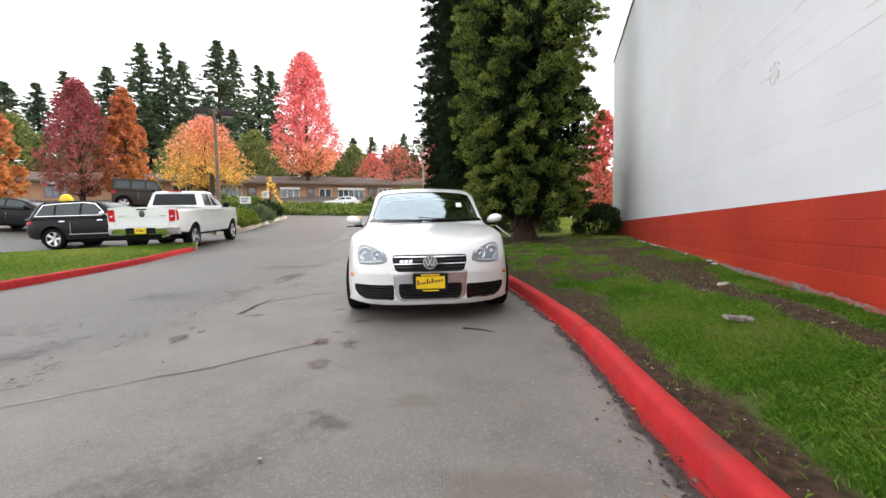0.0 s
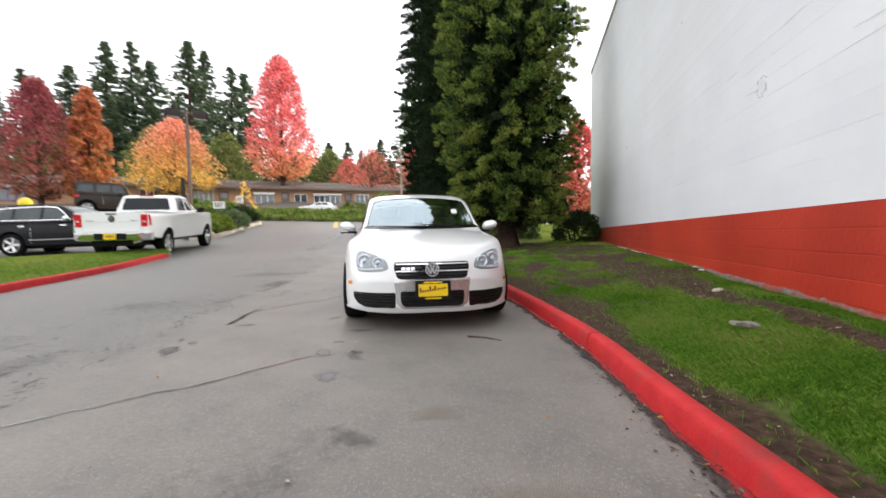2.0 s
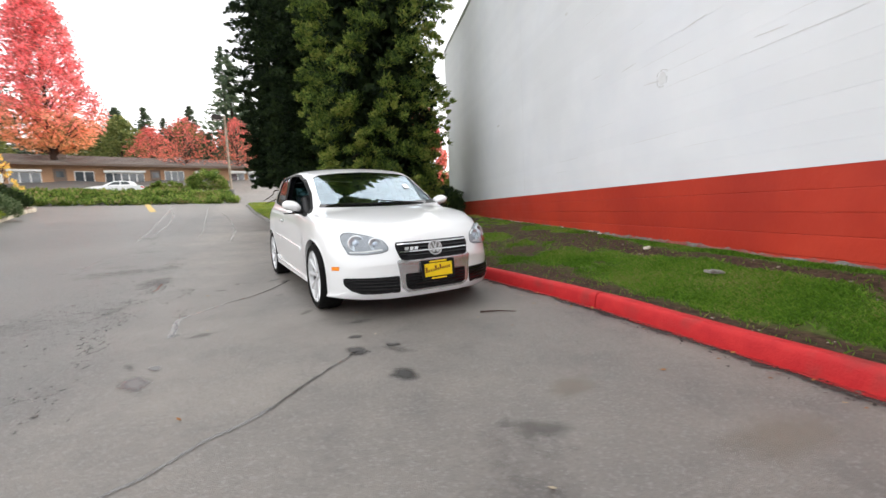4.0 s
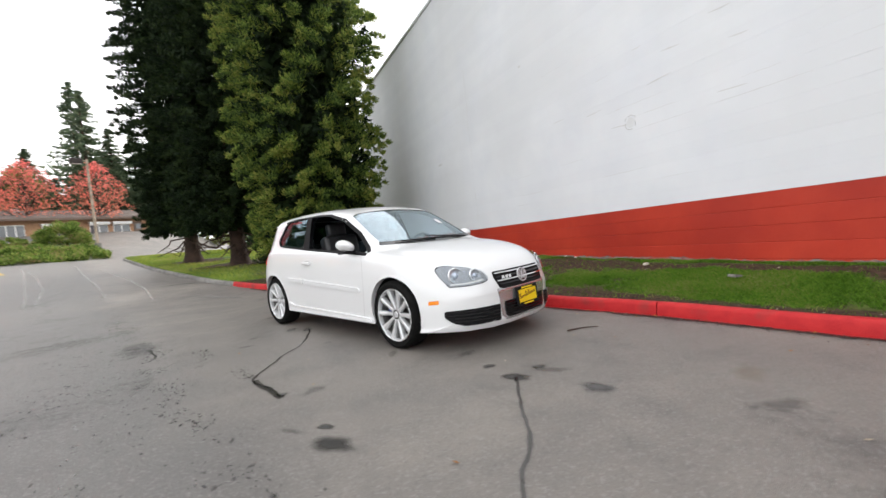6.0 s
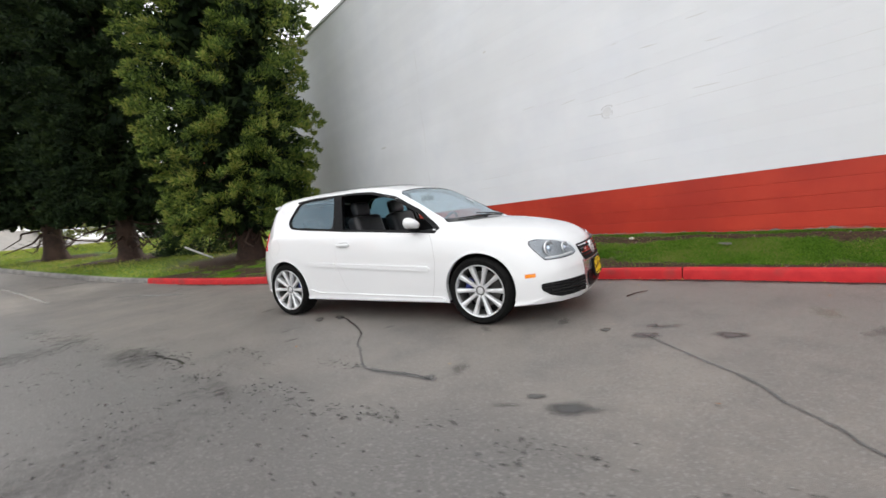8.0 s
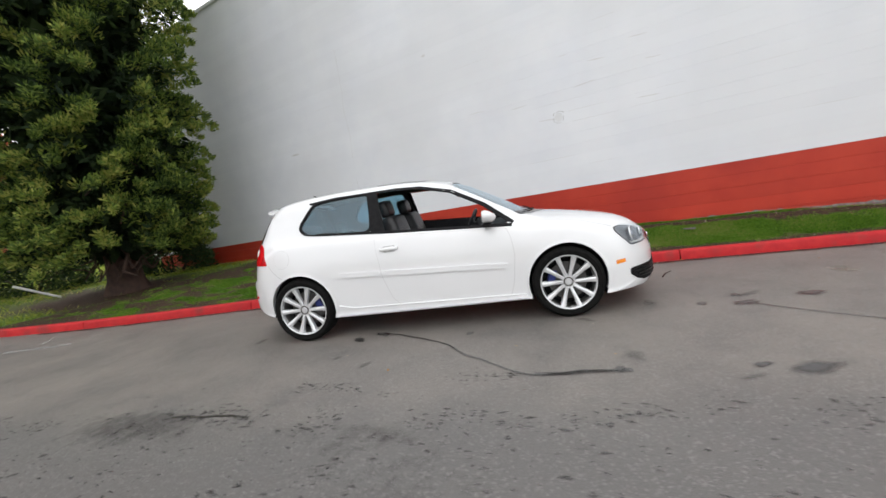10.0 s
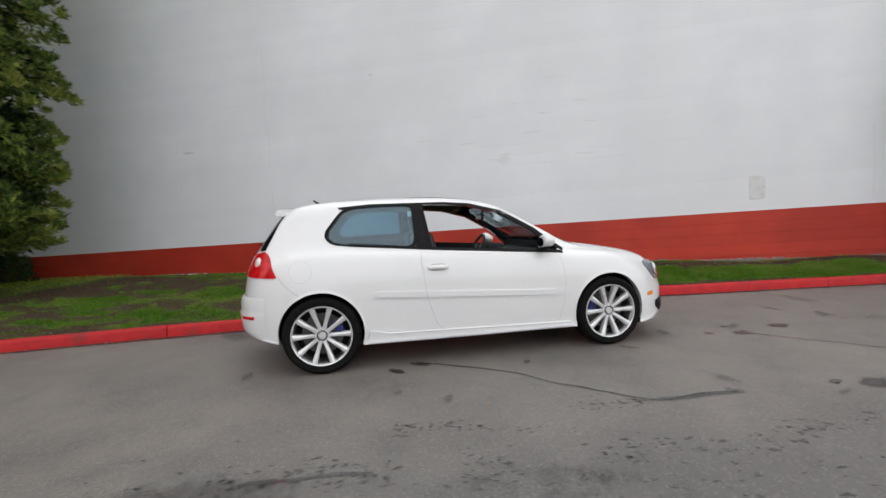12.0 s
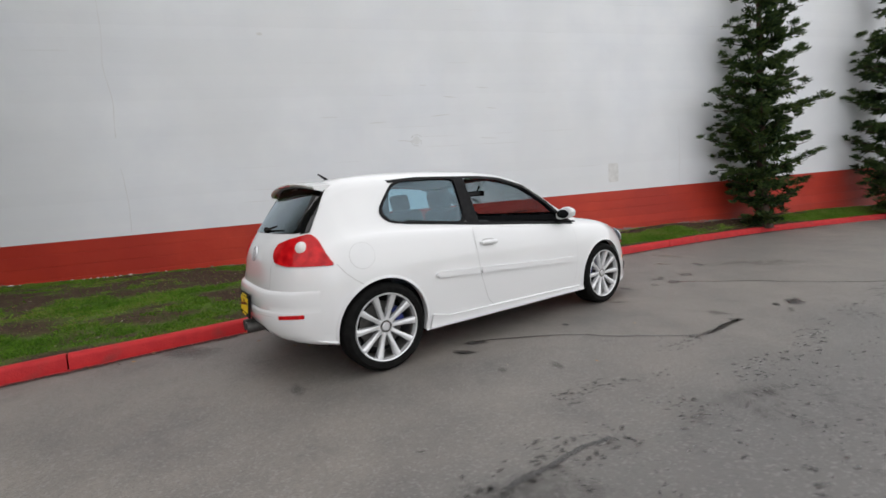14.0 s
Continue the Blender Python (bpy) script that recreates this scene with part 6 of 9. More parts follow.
def worn_band(pts, width, seed, top=0.30):
    """A broad strip of rubbed, darker asphalt, broken up and without clear edges."""
    line = smooth_line([(x, y, 0) for x, y in pts], 0.12)
    verts, cover, faces = [], [], []
    n = 8
    for i, p in enumerate(line):
        d = (line[min(i + 1, len(line) - 1)] - line[max(i - 1, 0)]).normalized()
        s = Vector((-d.y, d.x, 0))
        g = 0.5 + 0.9 * noise.noise(Vector((p.x * 0.9, p.y * 0.9, seed)))
        for k in range(n + 1):
            o = (k / n - 0.5) * 2
            q = p + s * o * width
            verts.append((q.x, q.y, land(q.x, q.y) + 0.0035))
            cover.append((top + 0.25) * g * (1 - o * o) - 0.25 + 0.10 * noise.noise(Vector((q.x * 2.3, q.y * 2.3, seed))))
    for i in range(len(line) - 1):
        for k in range(n):
            a = i * (n + 1) + k
            faces.append((a, a + 1, a + n + 2, a + n + 1))
    return add_cover(mesh_from("worn_band", verts, faces, WORN, ground), cover)


worn_band([(-7.2, 13.5), (-6.2, 10.6), (-5.45, 8.4), (-4.95, 6.4), (-4.55, 4.8), (-4.3, 3.0)], 0.34, 1.0, 0.44)
# wide band: dark worn patches, plus lens corner fall-off put into its colour
worn_band([(-7.4, 11.6), (-6.3, 8.6), (-5.7, 6.4), (-5.3, 4.2)], 1.15, 5.0, 0.36)
worn_band([(-2.2, 2.2), (-1.6, 3.6), (-1.0, 5.0)], 0.5, 9.0, 0.22)
worn_band([(-9.6, 16.0), (-7.6, 12.4), (-6.9, 9.6)], 0.6, 13.0, 0.28)
# yellow paint line and stall marks far off
YELLOW_PAINT = mat("yellow_road_paint", (0.62, 0.40, 0.05), (0.50, 0.36, 0.10), 14, c3=(0.25, 0.22, 0.17), scale3=6, amount3=0.8, rough=0.7)


def paint_line(a, b, w, material):
    bm = bmesh.new()
    a, b = Vector((*a, 0)), Vector((*b, 0))
    d = (b - a).normalized()
    s = Vector((-d.y, d.x, 0)) * w / 2
    rows = []
    n = 12
    for i in range(n + 1):
        p = a.lerp(b, i / n)
        rows.append([bm.verts.new((q.x, q.y, land(q.x, q.y) + 0.012)) for q in (p - s, p + s)])
    for r0, r1 in zip(rows, rows[1:]):
        bm.faces.new((r0[0], r0[1], r1[1], r1[0]))
    bmesh.ops.recalc_face_normals(bm, faces=bm.faces)
    return part("painted_line", bm, material, ground)


paint_line((-15.7, 28.4), (-22.0, 39.8), 0.34, YELLOW_PAINT)

# grit, twigs and fallen leaves along the kerb foot
LITTER = leaf_mat("fallen_leaf", [(0.0, (0.10, 0.05, 0.02)), (0.4, (0.30, 0.13, 0.04)), (0.7, (0.42, 0.26, 0.08)), (1.0, (0.45, 0.40, 0.32))], trans=0.1)


def litter(name, spots, size, material, label, category, kind="stuff", up=0.006):
    rng = random.Random(7)
    verts, faces = [], []
    for x, y, z in spots:
        a = rng.uniform(0, 6.28)
        s = size * rng.uniform(0.5, 1.4)
        u = Vector((math.cos(a), math.sin(a), rng.uniform(-0.2, 0.3)))
        v = Vector((-math.sin(a), math.cos(a), rng.uniform(-0.2, 0.3))) * rng.uniform(0.4, 0.8)
        c = Vector((x, y, z + up + abs(u.z) * s))
        k = len(verts)
        verts += [c - u * s, c + v * s * 0.8, c + u * s, c - v * s * 0.8]
        faces.append((k, k + 1, k + 2, k + 3))
    ob = mesh_from(name, verts, faces, material)
    return tagged(ob, label, category, kind=kind)


def litter_spots():
    rng = random.Random(3)
    out = []
    for i in range(520):
        p = KL[rng.randrange(len(KL))]
        if -3 < p.y < 16:
            o = abs(rng.gauss(0, 0.10)) + 0.01
            out.append((p.x - 0.92 * o, p.y - 0.39 * o, land(p.x, p.y)))
    for i in range(45):
        x, y = rng.uniform(-4.5, 0.2), rng.uniform(2.5, 10)
        out.append((x, y, land(x, y)))
    rows = strip_rows()
    for i in range(330):
        a, b = rows[rng.randrange(len(rows))]
        f = rng.random()
        p = a.lerp(b, f)
        if -3 < p.y < 16:
            out.append((p.x, p.y, strip_height(f, p.x, p.y)))
    return out


litter("fallen_leaves", litter_spots(), 0.015, LITTER, "scattered small brown and tan fallen leaves", "leaves")

GRIT = leaf_mat("grit", [(0.0, (0.018, 0.016, 0.015)), (0.7, (0.045, 0.040, 0.036)), (1.0, (0.16, 0.14, 0.12))], trans=0.0)


def gutter_grit():
    rng = random.Random(9)
    out = []
    for i in range(7500):
        p = KL[rng.randrange(len(KL))]
        if -2 < p.y < 14:
            o = abs(rng.gauss(0, 0.07)) + 0.005
            if noise.noise(Vector((p.x * 2.2, p.y * 2.2, 5))) > -0.15:
                out.append((p.x - 0.92 * o + rng.uniform(-0.03, 0.03), p.y - 0.39 * o + rng.uniform(-0.08, 0.08), land(p.x, p.y)))
    return out


litter("gutter_grit", gutter_grit(), 0.012, GRIT, "dark grit and soil along the kerb foot", "grit")


# ---- marks on the wall ----
PATCH_GREY = mat("patched_plaster", (0.66, 0.66, 0.655), (0.72, 0.72, 0.715), 12, c3=(0.55, 0.55, 0.54), scale3=9, amount3=0.5, rough=0.8, bump=0.6, bscale=35)
PATCH_PALE = mat("pale_filler", (0.68, 0.69, 0.70), (0.74, 0.75, 0.76), 12, rough=0.7, bump=0.5, bscale=35)
PEEL_EDGE = mat("torn_paint_edge", (0.46, 0.46, 0.45), (0.64, 0.64, 0.63), 30, rough=0.85)
SCRATCH = mat("scratched_paint", (0.60, 0.60, 0.595), (0.68, 0.68, 0.675), 30, rough=0.85)
PEEL = mat("peeled_paint", (0.62, 0.58, 0.55), (0.72, 0.70, 0.68), 25, rough=0.8, bump=0.5, bscale=60)


def wall_plate(name, y, z, w, h, material, shape="box", seed=0):
    bm = bmesh.new()
    n = 26
    pts = []
    for k in range(n):
        a = 2 * math.pi * k / n
        ca, sa = math.cos(a), math.sin(a)
        if shape == "box":
            q = max(abs(ca), abs(sa))
            ca, sa = ca / q, sa / q
        j = 1 + (0.10 if shape != "box" else 0.03) * noise.noise(Vector((ca * 2 + seed, sa * 2, seed)))
        pts.append((y + w / 2 * ca * j, z + h / 2 * sa * j))
    a = [bm.verts.new((-0.0135, p[0], p[1])) for p in pts]
    c = [bm.verts.new((-0.0165, y + (p[0] - y) * 0.95, z + (p[1] - z) * 0.95)) for p in pts]
    for k in range(n):
        bm.faces.new((a[k], a[(k + 1) % n], c[(k + 1) % n], c[k]))
    bm.faces.new(c)
    bmesh.ops.recalc_face_normals(bm, faces=bm.faces)
    return part(name, bm, material, wall)


def peel_outline(y, z, w, h, seed):
    """The ragged, broken rim of an old filled hole: torn paint edges of changing width."""
    bm = bmesh.new()
    n, prev = 72, None
    for k in range(n + 1):
        a = 2 * math.pi * k / n
        ca, sa = math.cos(a), math.sin(a)
        q = (abs(ca) ** 3.2 + abs(sa) ** 3.2) ** (-1 / 3.2)
        j = 1 + 0.16 * noise.noise(Vector((ca * 2.2 + seed, sa * 2.2, 0)))
        t = 0.010 * (0.25 + 1.5 * abs(noise.noise(Vector((ca * 3 + seed, sa * 3, 4)))))
        if noise.noise(Vector((ca * 2.6, sa * 2.6 + seed, 8))) < -0.18:
            prev = None
            continue
        row = [bm.verts.new((-0.0142 - e, y + (w / 2 + o) * q * ca * j, z + (h / 2 + o) * q * sa * j)) for o, e in ((-t, 0.0), (0, 0.004), (t, 0.0))]
        if prev:
            for i in range(2):
                bm.faces.new((prev[i], prev[i + 1], row[i + 1], row[i]))
        prev = row
    bmesh.ops.recalc_face_normals(bm, faces=bm.faces)
    return part("peeled_rim", bm, PEEL_EDGE, wall, "torn paint rim of a filled hole")


def wall_scratch(y, z, length, thick, tilt=0.0):
    bm = bmesh.new()
    n = max(3, int(length / 0.06))
    rows = []
    for i in range(n + 1):
        f = i / n
        t = thick * (0.3 + 0.7 * math.sin(math.pi * f)) * (0.6 + 0.8 * abs(noise.noise(Vector((f * 6 + y, z * 3, 1)))))
        zz = z + tilt * length * (f - 0.5) - 0.0208 * length * (f - 0.5) + 0.006 * noise.noise(Vector((f * 9 + y, z, 2)))
        rows.append([bm.verts.new((-0.0142, y + length * (f - 0.5), zz + o * t)) for o in (-1, 1)])
    for r0, r1 in zip(rows, rows[1:]):
        bm.faces.new((r0[0], r1[0], r1[1], r0[1]))
    bmesh.ops.recalc_face_normals(bm, faces=bm.faces)
    return part("scratch", bm, SCRATCH, wall)


peel_outline(7.27, 2.43, 0.19, 0.20, 2.0)
wall_plate("filled_patch", 7.27, 2.43, 0.15, 0.16, PATCH_PALE, "round", 2)
wall_plate("filled_patch", 2.80, 1.60, 0.26, 0.42, PATCH_GREY, "box", 4)
wall_plate("filled_patch", 9.94, 4.33, 0.10, 0.05, SCRATCH, "round", 6)
wall_plate("filled_patch", 14.3, 3.05, 0.30, 0.045, SCRATCH, "round", 7)
rngw = random.Random(21)
for k in range(26):
    yy = rngw.choice((rngw.uniform(3.0, 10.5), rngw.uniform(4.5, 8.5), rngw.uniform(-1, 15)))
    zz = 1.245 + 0.2 * rngw.randrange(2, 22) - 0.0208 * yy
    wall_scratch(yy, zz, rngw.uniform(0.25, 1.1), rngw.uniform(0.002, 0.005), 0)
for k in range(9):
    wall_scratch(rngw.uniform(5.5, 9.0), rngw.uniform(2.3, 4.2), rngw.uniform(0.15, 0.4), 0.010, rngw.uniform(-0.1, 0.1))


def wall_crack(pts, w):
    bm = bmesh.new()
    rows = []
    line = smooth_line([(0, y, z) for y, z in pts], 0.06)
    for i, p in enumerate(line):
        t = w * (0.4 + abs(noise.noise(p * 5)))
        o = 0.012 * noise.noise(p * 3)
        rows.append([bm.verts.new((-0.0142, p.y + o + k * t, p.z)) for k in (-1, 1)])
    for r0, r1 in zip(rows, rows[1:]):
        bm.faces.new((r0[0], r1[0], r1[1], r0[1]))
    bmesh.ops.recalc_face_normals(bm, faces=bm.faces)
    return part("crack", bm, SCRATCH, wall)


wall_crack([(12.35, 5.2), (12.32, 4.4), (12.36, 3.7), (12.30, 3.2), (12.33, 2.6)], 0.006)
wall_crack([(12.32, 2.1), (12.28, 1.5), (12.30, 1.05)], 0.006)
wall_crack([(1.0, 2.6), (0.98, 1.9), (1.0, 1.3)], 0.006)
# flaked paint lying at the foot of the wall
rngp = random.Random(31)
for k in range(60):
    yy = rngp.choice((rngp.uniform(2, 6), rngp.uniform(12.3, 14.5), rngp.uniform(-2, 15)))
    s = rngp.uniform(0.012, 0.035)
    bm = bmesh.new()
    bmesh.ops.create_icosphere(bm, subdivisions=1, radius=1.0)
    for v in bm.verts:
        v.co *= rngp.uniform(0.7, 1.2)
    flake = link("paint_flake", bm, PEEL)
    flake.matrix_basis = pose(wall_x(yy) - rngp.uniform(0.03, 0.12), yy, strip_height(0.97, wall_x(yy) - 0.05, yy) + s * 0.25, 0, 0, rngp.uniform(0, 360)) @ Matrix.Diagonal((s * 0.6, s * 1.3, s * 0.45, 1))
    tagged(flake, "pale flake of paint and mortar by the wall foot", "flake", "flakes along the wall foot")

# loose things on the verge
STONE = mat("pale_stone", (0.46, 0.40, 0.34), (0.56, 0.50, 0.44), 20, rough=0.9, bump=0.5, bscale=40)
bm = bmesh.new()
bmesh.ops.create_icosphere(bm, subdivisions=2, radius=1.0)
for v in bm.verts:
    v.co *= 1 + 0.25 * noise.noise(v.co * 1.6)
st = link("stone", bm, STONE, smooth=50)
st.matrix_basis = pose(0.96, 6.66, 0.30, 5, 0, 30) @ Matrix.Diagonal((0.07, 0.045, 0.03, 1))
tagged(st, "pale tan stone lying on the grass verge", "stone")

GRAVEL = mat("soil_gravel", (0.20, 0.165, 0.135), (0.36, 0.31, 0.26), 30, rough=0.9)


def soil_pebbles():
    """Small pale stones scattered over the bare soil of the verge."""
    rng = random.Random(15)
    rows = strip_rows()
    verts, faces = [], []
    while len(verts) < 6 * 520:
        a, b = rows[rng.randrange(len(rows))]
        f = rng.random()
        p = a.lerp(b, f)
        if not -1 < p.y < 15 or strip_turf(p.x, p.y, f) > 0.45:
            continue
        r = 0.004 + 0.009 * rng.random() ** 3
        z = strip_height(f, p.x, p.y) + r * 0.3
        turn, k = rng.uniform(0, 6.28), len(verts)
        for dx, dy, dz in ((1, 0, 0), (0, 1, 0), (-1, 0, 0), (0, -1, 0), (0, 0, 0.7), (0, 0, -0.7)):
            w = r * rng.uniform(0.7, 1.3)
            verts.append((p.x + w * (dx * math.cos(turn) - dy * math.sin(turn)), p.y + w * (dx * math.sin(turn) + dy * math.cos(turn)), z + w * dz))
        faces += [(k, k + 1, k + 4), (k + 1, k + 2, k + 4), (k + 2, k + 3, k + 4), (k + 3, k, k + 4), (k + 1, k, k + 5), (k + 2, k + 1, k + 5), (k + 3, k + 2, k + 5), (k, k + 3, k + 5)]
    return tagged(mesh_from("soil_pebbles", verts, faces, GRAVEL, smooth=60), "small pale stones on the bare soil of the verge", "pebbles", kind="stuff")


soil_pebbles()
WEATHERED = mat("weathered_wood", (0.17, 0.155, 0.14), (0.27, 0.25, 0.23), 18, rough=0.9, bump=0.6, bscale=50)
bm = bmesh.new()
for a, l, o in ((10, 0.26, 0), (38, 0.20, 0.03), (-14, 0.16, -0.04)):
    bmesh.ops.create_cube(bm, size=1.0, matrix=pose(o, o * 0.6, 0.012, 4, 3, a) @ Matrix.Diagonal((l, 0.06, 0.02, 1)))
scrap = link("wood_scrap", bm, WEATHERED)
scrap.matrix_basis = pose(0.70, 5.30, 0.255, 0, 4, 15)
tagged(scrap, "weathered grey splintered wood scrap on the grass", "wood")
bm = bmesh.new()
cyl(bm, (-0.14, 0, 0.012), (0.02, 0.02, 0.012), 0.008, 0.006, 6)
cyl(bm, (0.02, 0.02, 0.012), (0.17, -0.01, 0.010), 0.006, 0.003, 6)
tw = link("twig", bm, BARK)
tw.matrix_basis = pose(-1.22, 5.48, 0, 0, 0, -10)
tagged(tw, "thin dark twig lying on the asphalt", "twig")
bm = bmesh.new()
cyl(bm, (0, 0, 0), (0.95, 0, 0.02), 0.028, 0.028, 12)
pipe = link("metal_pipe", bm, mat("dull_metal", (0.42, 0.42, 0.41), (0.56, 0.55, 0.53), 8, rough=0.45, metal=0.3))
pipe.matrix_basis = pose(-3.10, 18.45, land(-3.1, 18.45) + 0.27, 0, -26, 142)
tagged(pipe, "length of dull grey metal pipe leaning by the trunk", "pipe")


# ---- plants ----
def leaf_cloud(rng, clumps, leaf_n, length, width, up=0.35, spread=1.0, shell=0.55, flat=0.8):
    """Small leaf blades in clumps. clumps: (centre, radius, outward direction)."""
    cs = np.array([c[0] for c in clumps], dtype=float)
    rs = np.array([c[1] for c in clumps], dtype=float)
    ds = np.array([c[2] for c in clumps], dtype=float)
    k = len(clumps)
    idx = np.repeat(np.arange(k), leaf_n)
    n = len(idx)
    v = rng.normal(size=(n, 3))
    v /= np.linalg.norm(v, axis=1)[:, None]
    rad = rs[idx] * (shell + (1 - shell) * rng.random(n)) * np.where(rng.random(n) < 0.25, rng.random(n), 1.0)
    pos = cs[idx] + v * rad[:, None] * np.array([1, 1, flat])
    d = v * 0.8 + ds[idx] * 0.7 + rng.normal(size=(n, 3)) * 0.45 * spread
    d[:, 2] += up
    d /= np.linalg.norm(d, axis=1)[:, None]
    s = np.cross(d, rng.normal(size=(n, 3)))
    s /= np.linalg.norm(s, axis=1)[:, None]
    ln = length * (0.6 + 0.8 * rng.random(n))[:, None]
    wd = width * (0.6 + 0.8 * rng.random(n))[:, None]
    verts = np.empty((n * 4, 3))
    verts[0::4] = pos - d * ln * 0.5
    verts[1::4] = pos + s * wd * 0.5 + d * ln * 0.08
    verts[2::4] = pos + d * ln * 0.5
    verts[3::4] = pos - s * wd * 0.5 + d * ln * 0.08
    return verts


def quad_mesh(name, verts, material):
    me = bpy.data.meshes.new(name)
    n = len(verts) // 4
    me.vertices.add(len(verts))
    me.vertices.foreach_set("co", np.asarray(verts, dtype=np.float32).ravel())
    me.loops.add(n * 4)
    me.loops.foreach_set("vertex_index", np.arange(n * 4, dtype=np.int32))
    me.polygons.add(n)
    me.polygons.foreach_set("loop_start", np.arange(0, n * 4, 4, dtype=np.int32))
    me.update(calc_edges=True)
    me.materials.append(material)
    return me


def limb(bm, p, q, r0, r1, rng, bend=0.12, steps=4, n=7):
    p, q = Vector(p), Vector(q)
    last, lr = p, r0
    L = (q - p).length
    for k in range(1, steps + 1):
        t = k / steps
        a = p.lerp(q, t)
        if k < steps:
            a += Vector((rng.uniform(-1, 1), rng.uniform(-1, 1), rng.uniform(-0.5, 1))) * L * bend * 0.5
        r = r0 + (r1 - r0) * t
        cyl(bm, last, a, lr, r, n, caps=False)
        last, lr = a, r
    return last


def flared_trunk(bm, h, r, rng, n=14, flare=1.7, lean=(0, 0)):
    rings = []
    steps = 12
    for k in range(steps + 1):
        t = k / steps
        z = h * t ** 1.4
        rr = r * (1 - 0.8 * t) * (1 + (flare - 1) * math.exp(-z / 0.35))
        ring = []
        for i in range(n):
            a = 2 * math.pi * i / n
            w = 1 + 0.10 * math.sin(a * 5 + 1) * math.exp(-z / 1.2) + 0.06 * noise.noise(Vector((math.cos(a) * 2, math.sin(a) * 2, z)))
            ring.append(bm.verts.new((rr * w * math.cos(a) + lean[0] * t, rr * w * math.sin(a) + lean[1] * t, z - 0.15)))
        rings.append(ring)
    for r0, r1 in zip(rings, rings[1:]):
        for i in range(n):
            bm.faces.new((r0[i], r0[(i + 1) % n], r1[(i + 1) % n], r1[i]))
    bm.faces.new(rings[-1])
    return bm


# near tree: tones raised, with the sun on it put into the colour
CONIFER_LEAF = leaf_mat("conifer_spray", [(0.0, (0.026, 0.050, 0.013)), (0.40, (0.105, 0.165, 0.036)), (0.80, (0.225, 0.295, 0.052)), (1.0, (0.31, 0.32, 0.075))], rough=0.65, trans=0.3)
# near-black greens: shade of the farther trees and crown depths put into colour
CONIFER_SHADE = leaf_mat("dark_conifer_spray", [(0.0, (0.007, 0.016, 0.006)), (0.6, (0.016, 0.032, 0.010)), (1.0, (0.036, 0.058, 0.016))], rough=0.75, trans=0.08)
YEW_LEAF = leaf_mat("juniper_spray", [(0.0, (0.009, 0.022, 0.008)), (0.5, (0.032, 0.064, 0.017)), (1.0, (0.090, 0.130, 0.036))], rough=0.65, trans=0.15, tone=2.2)


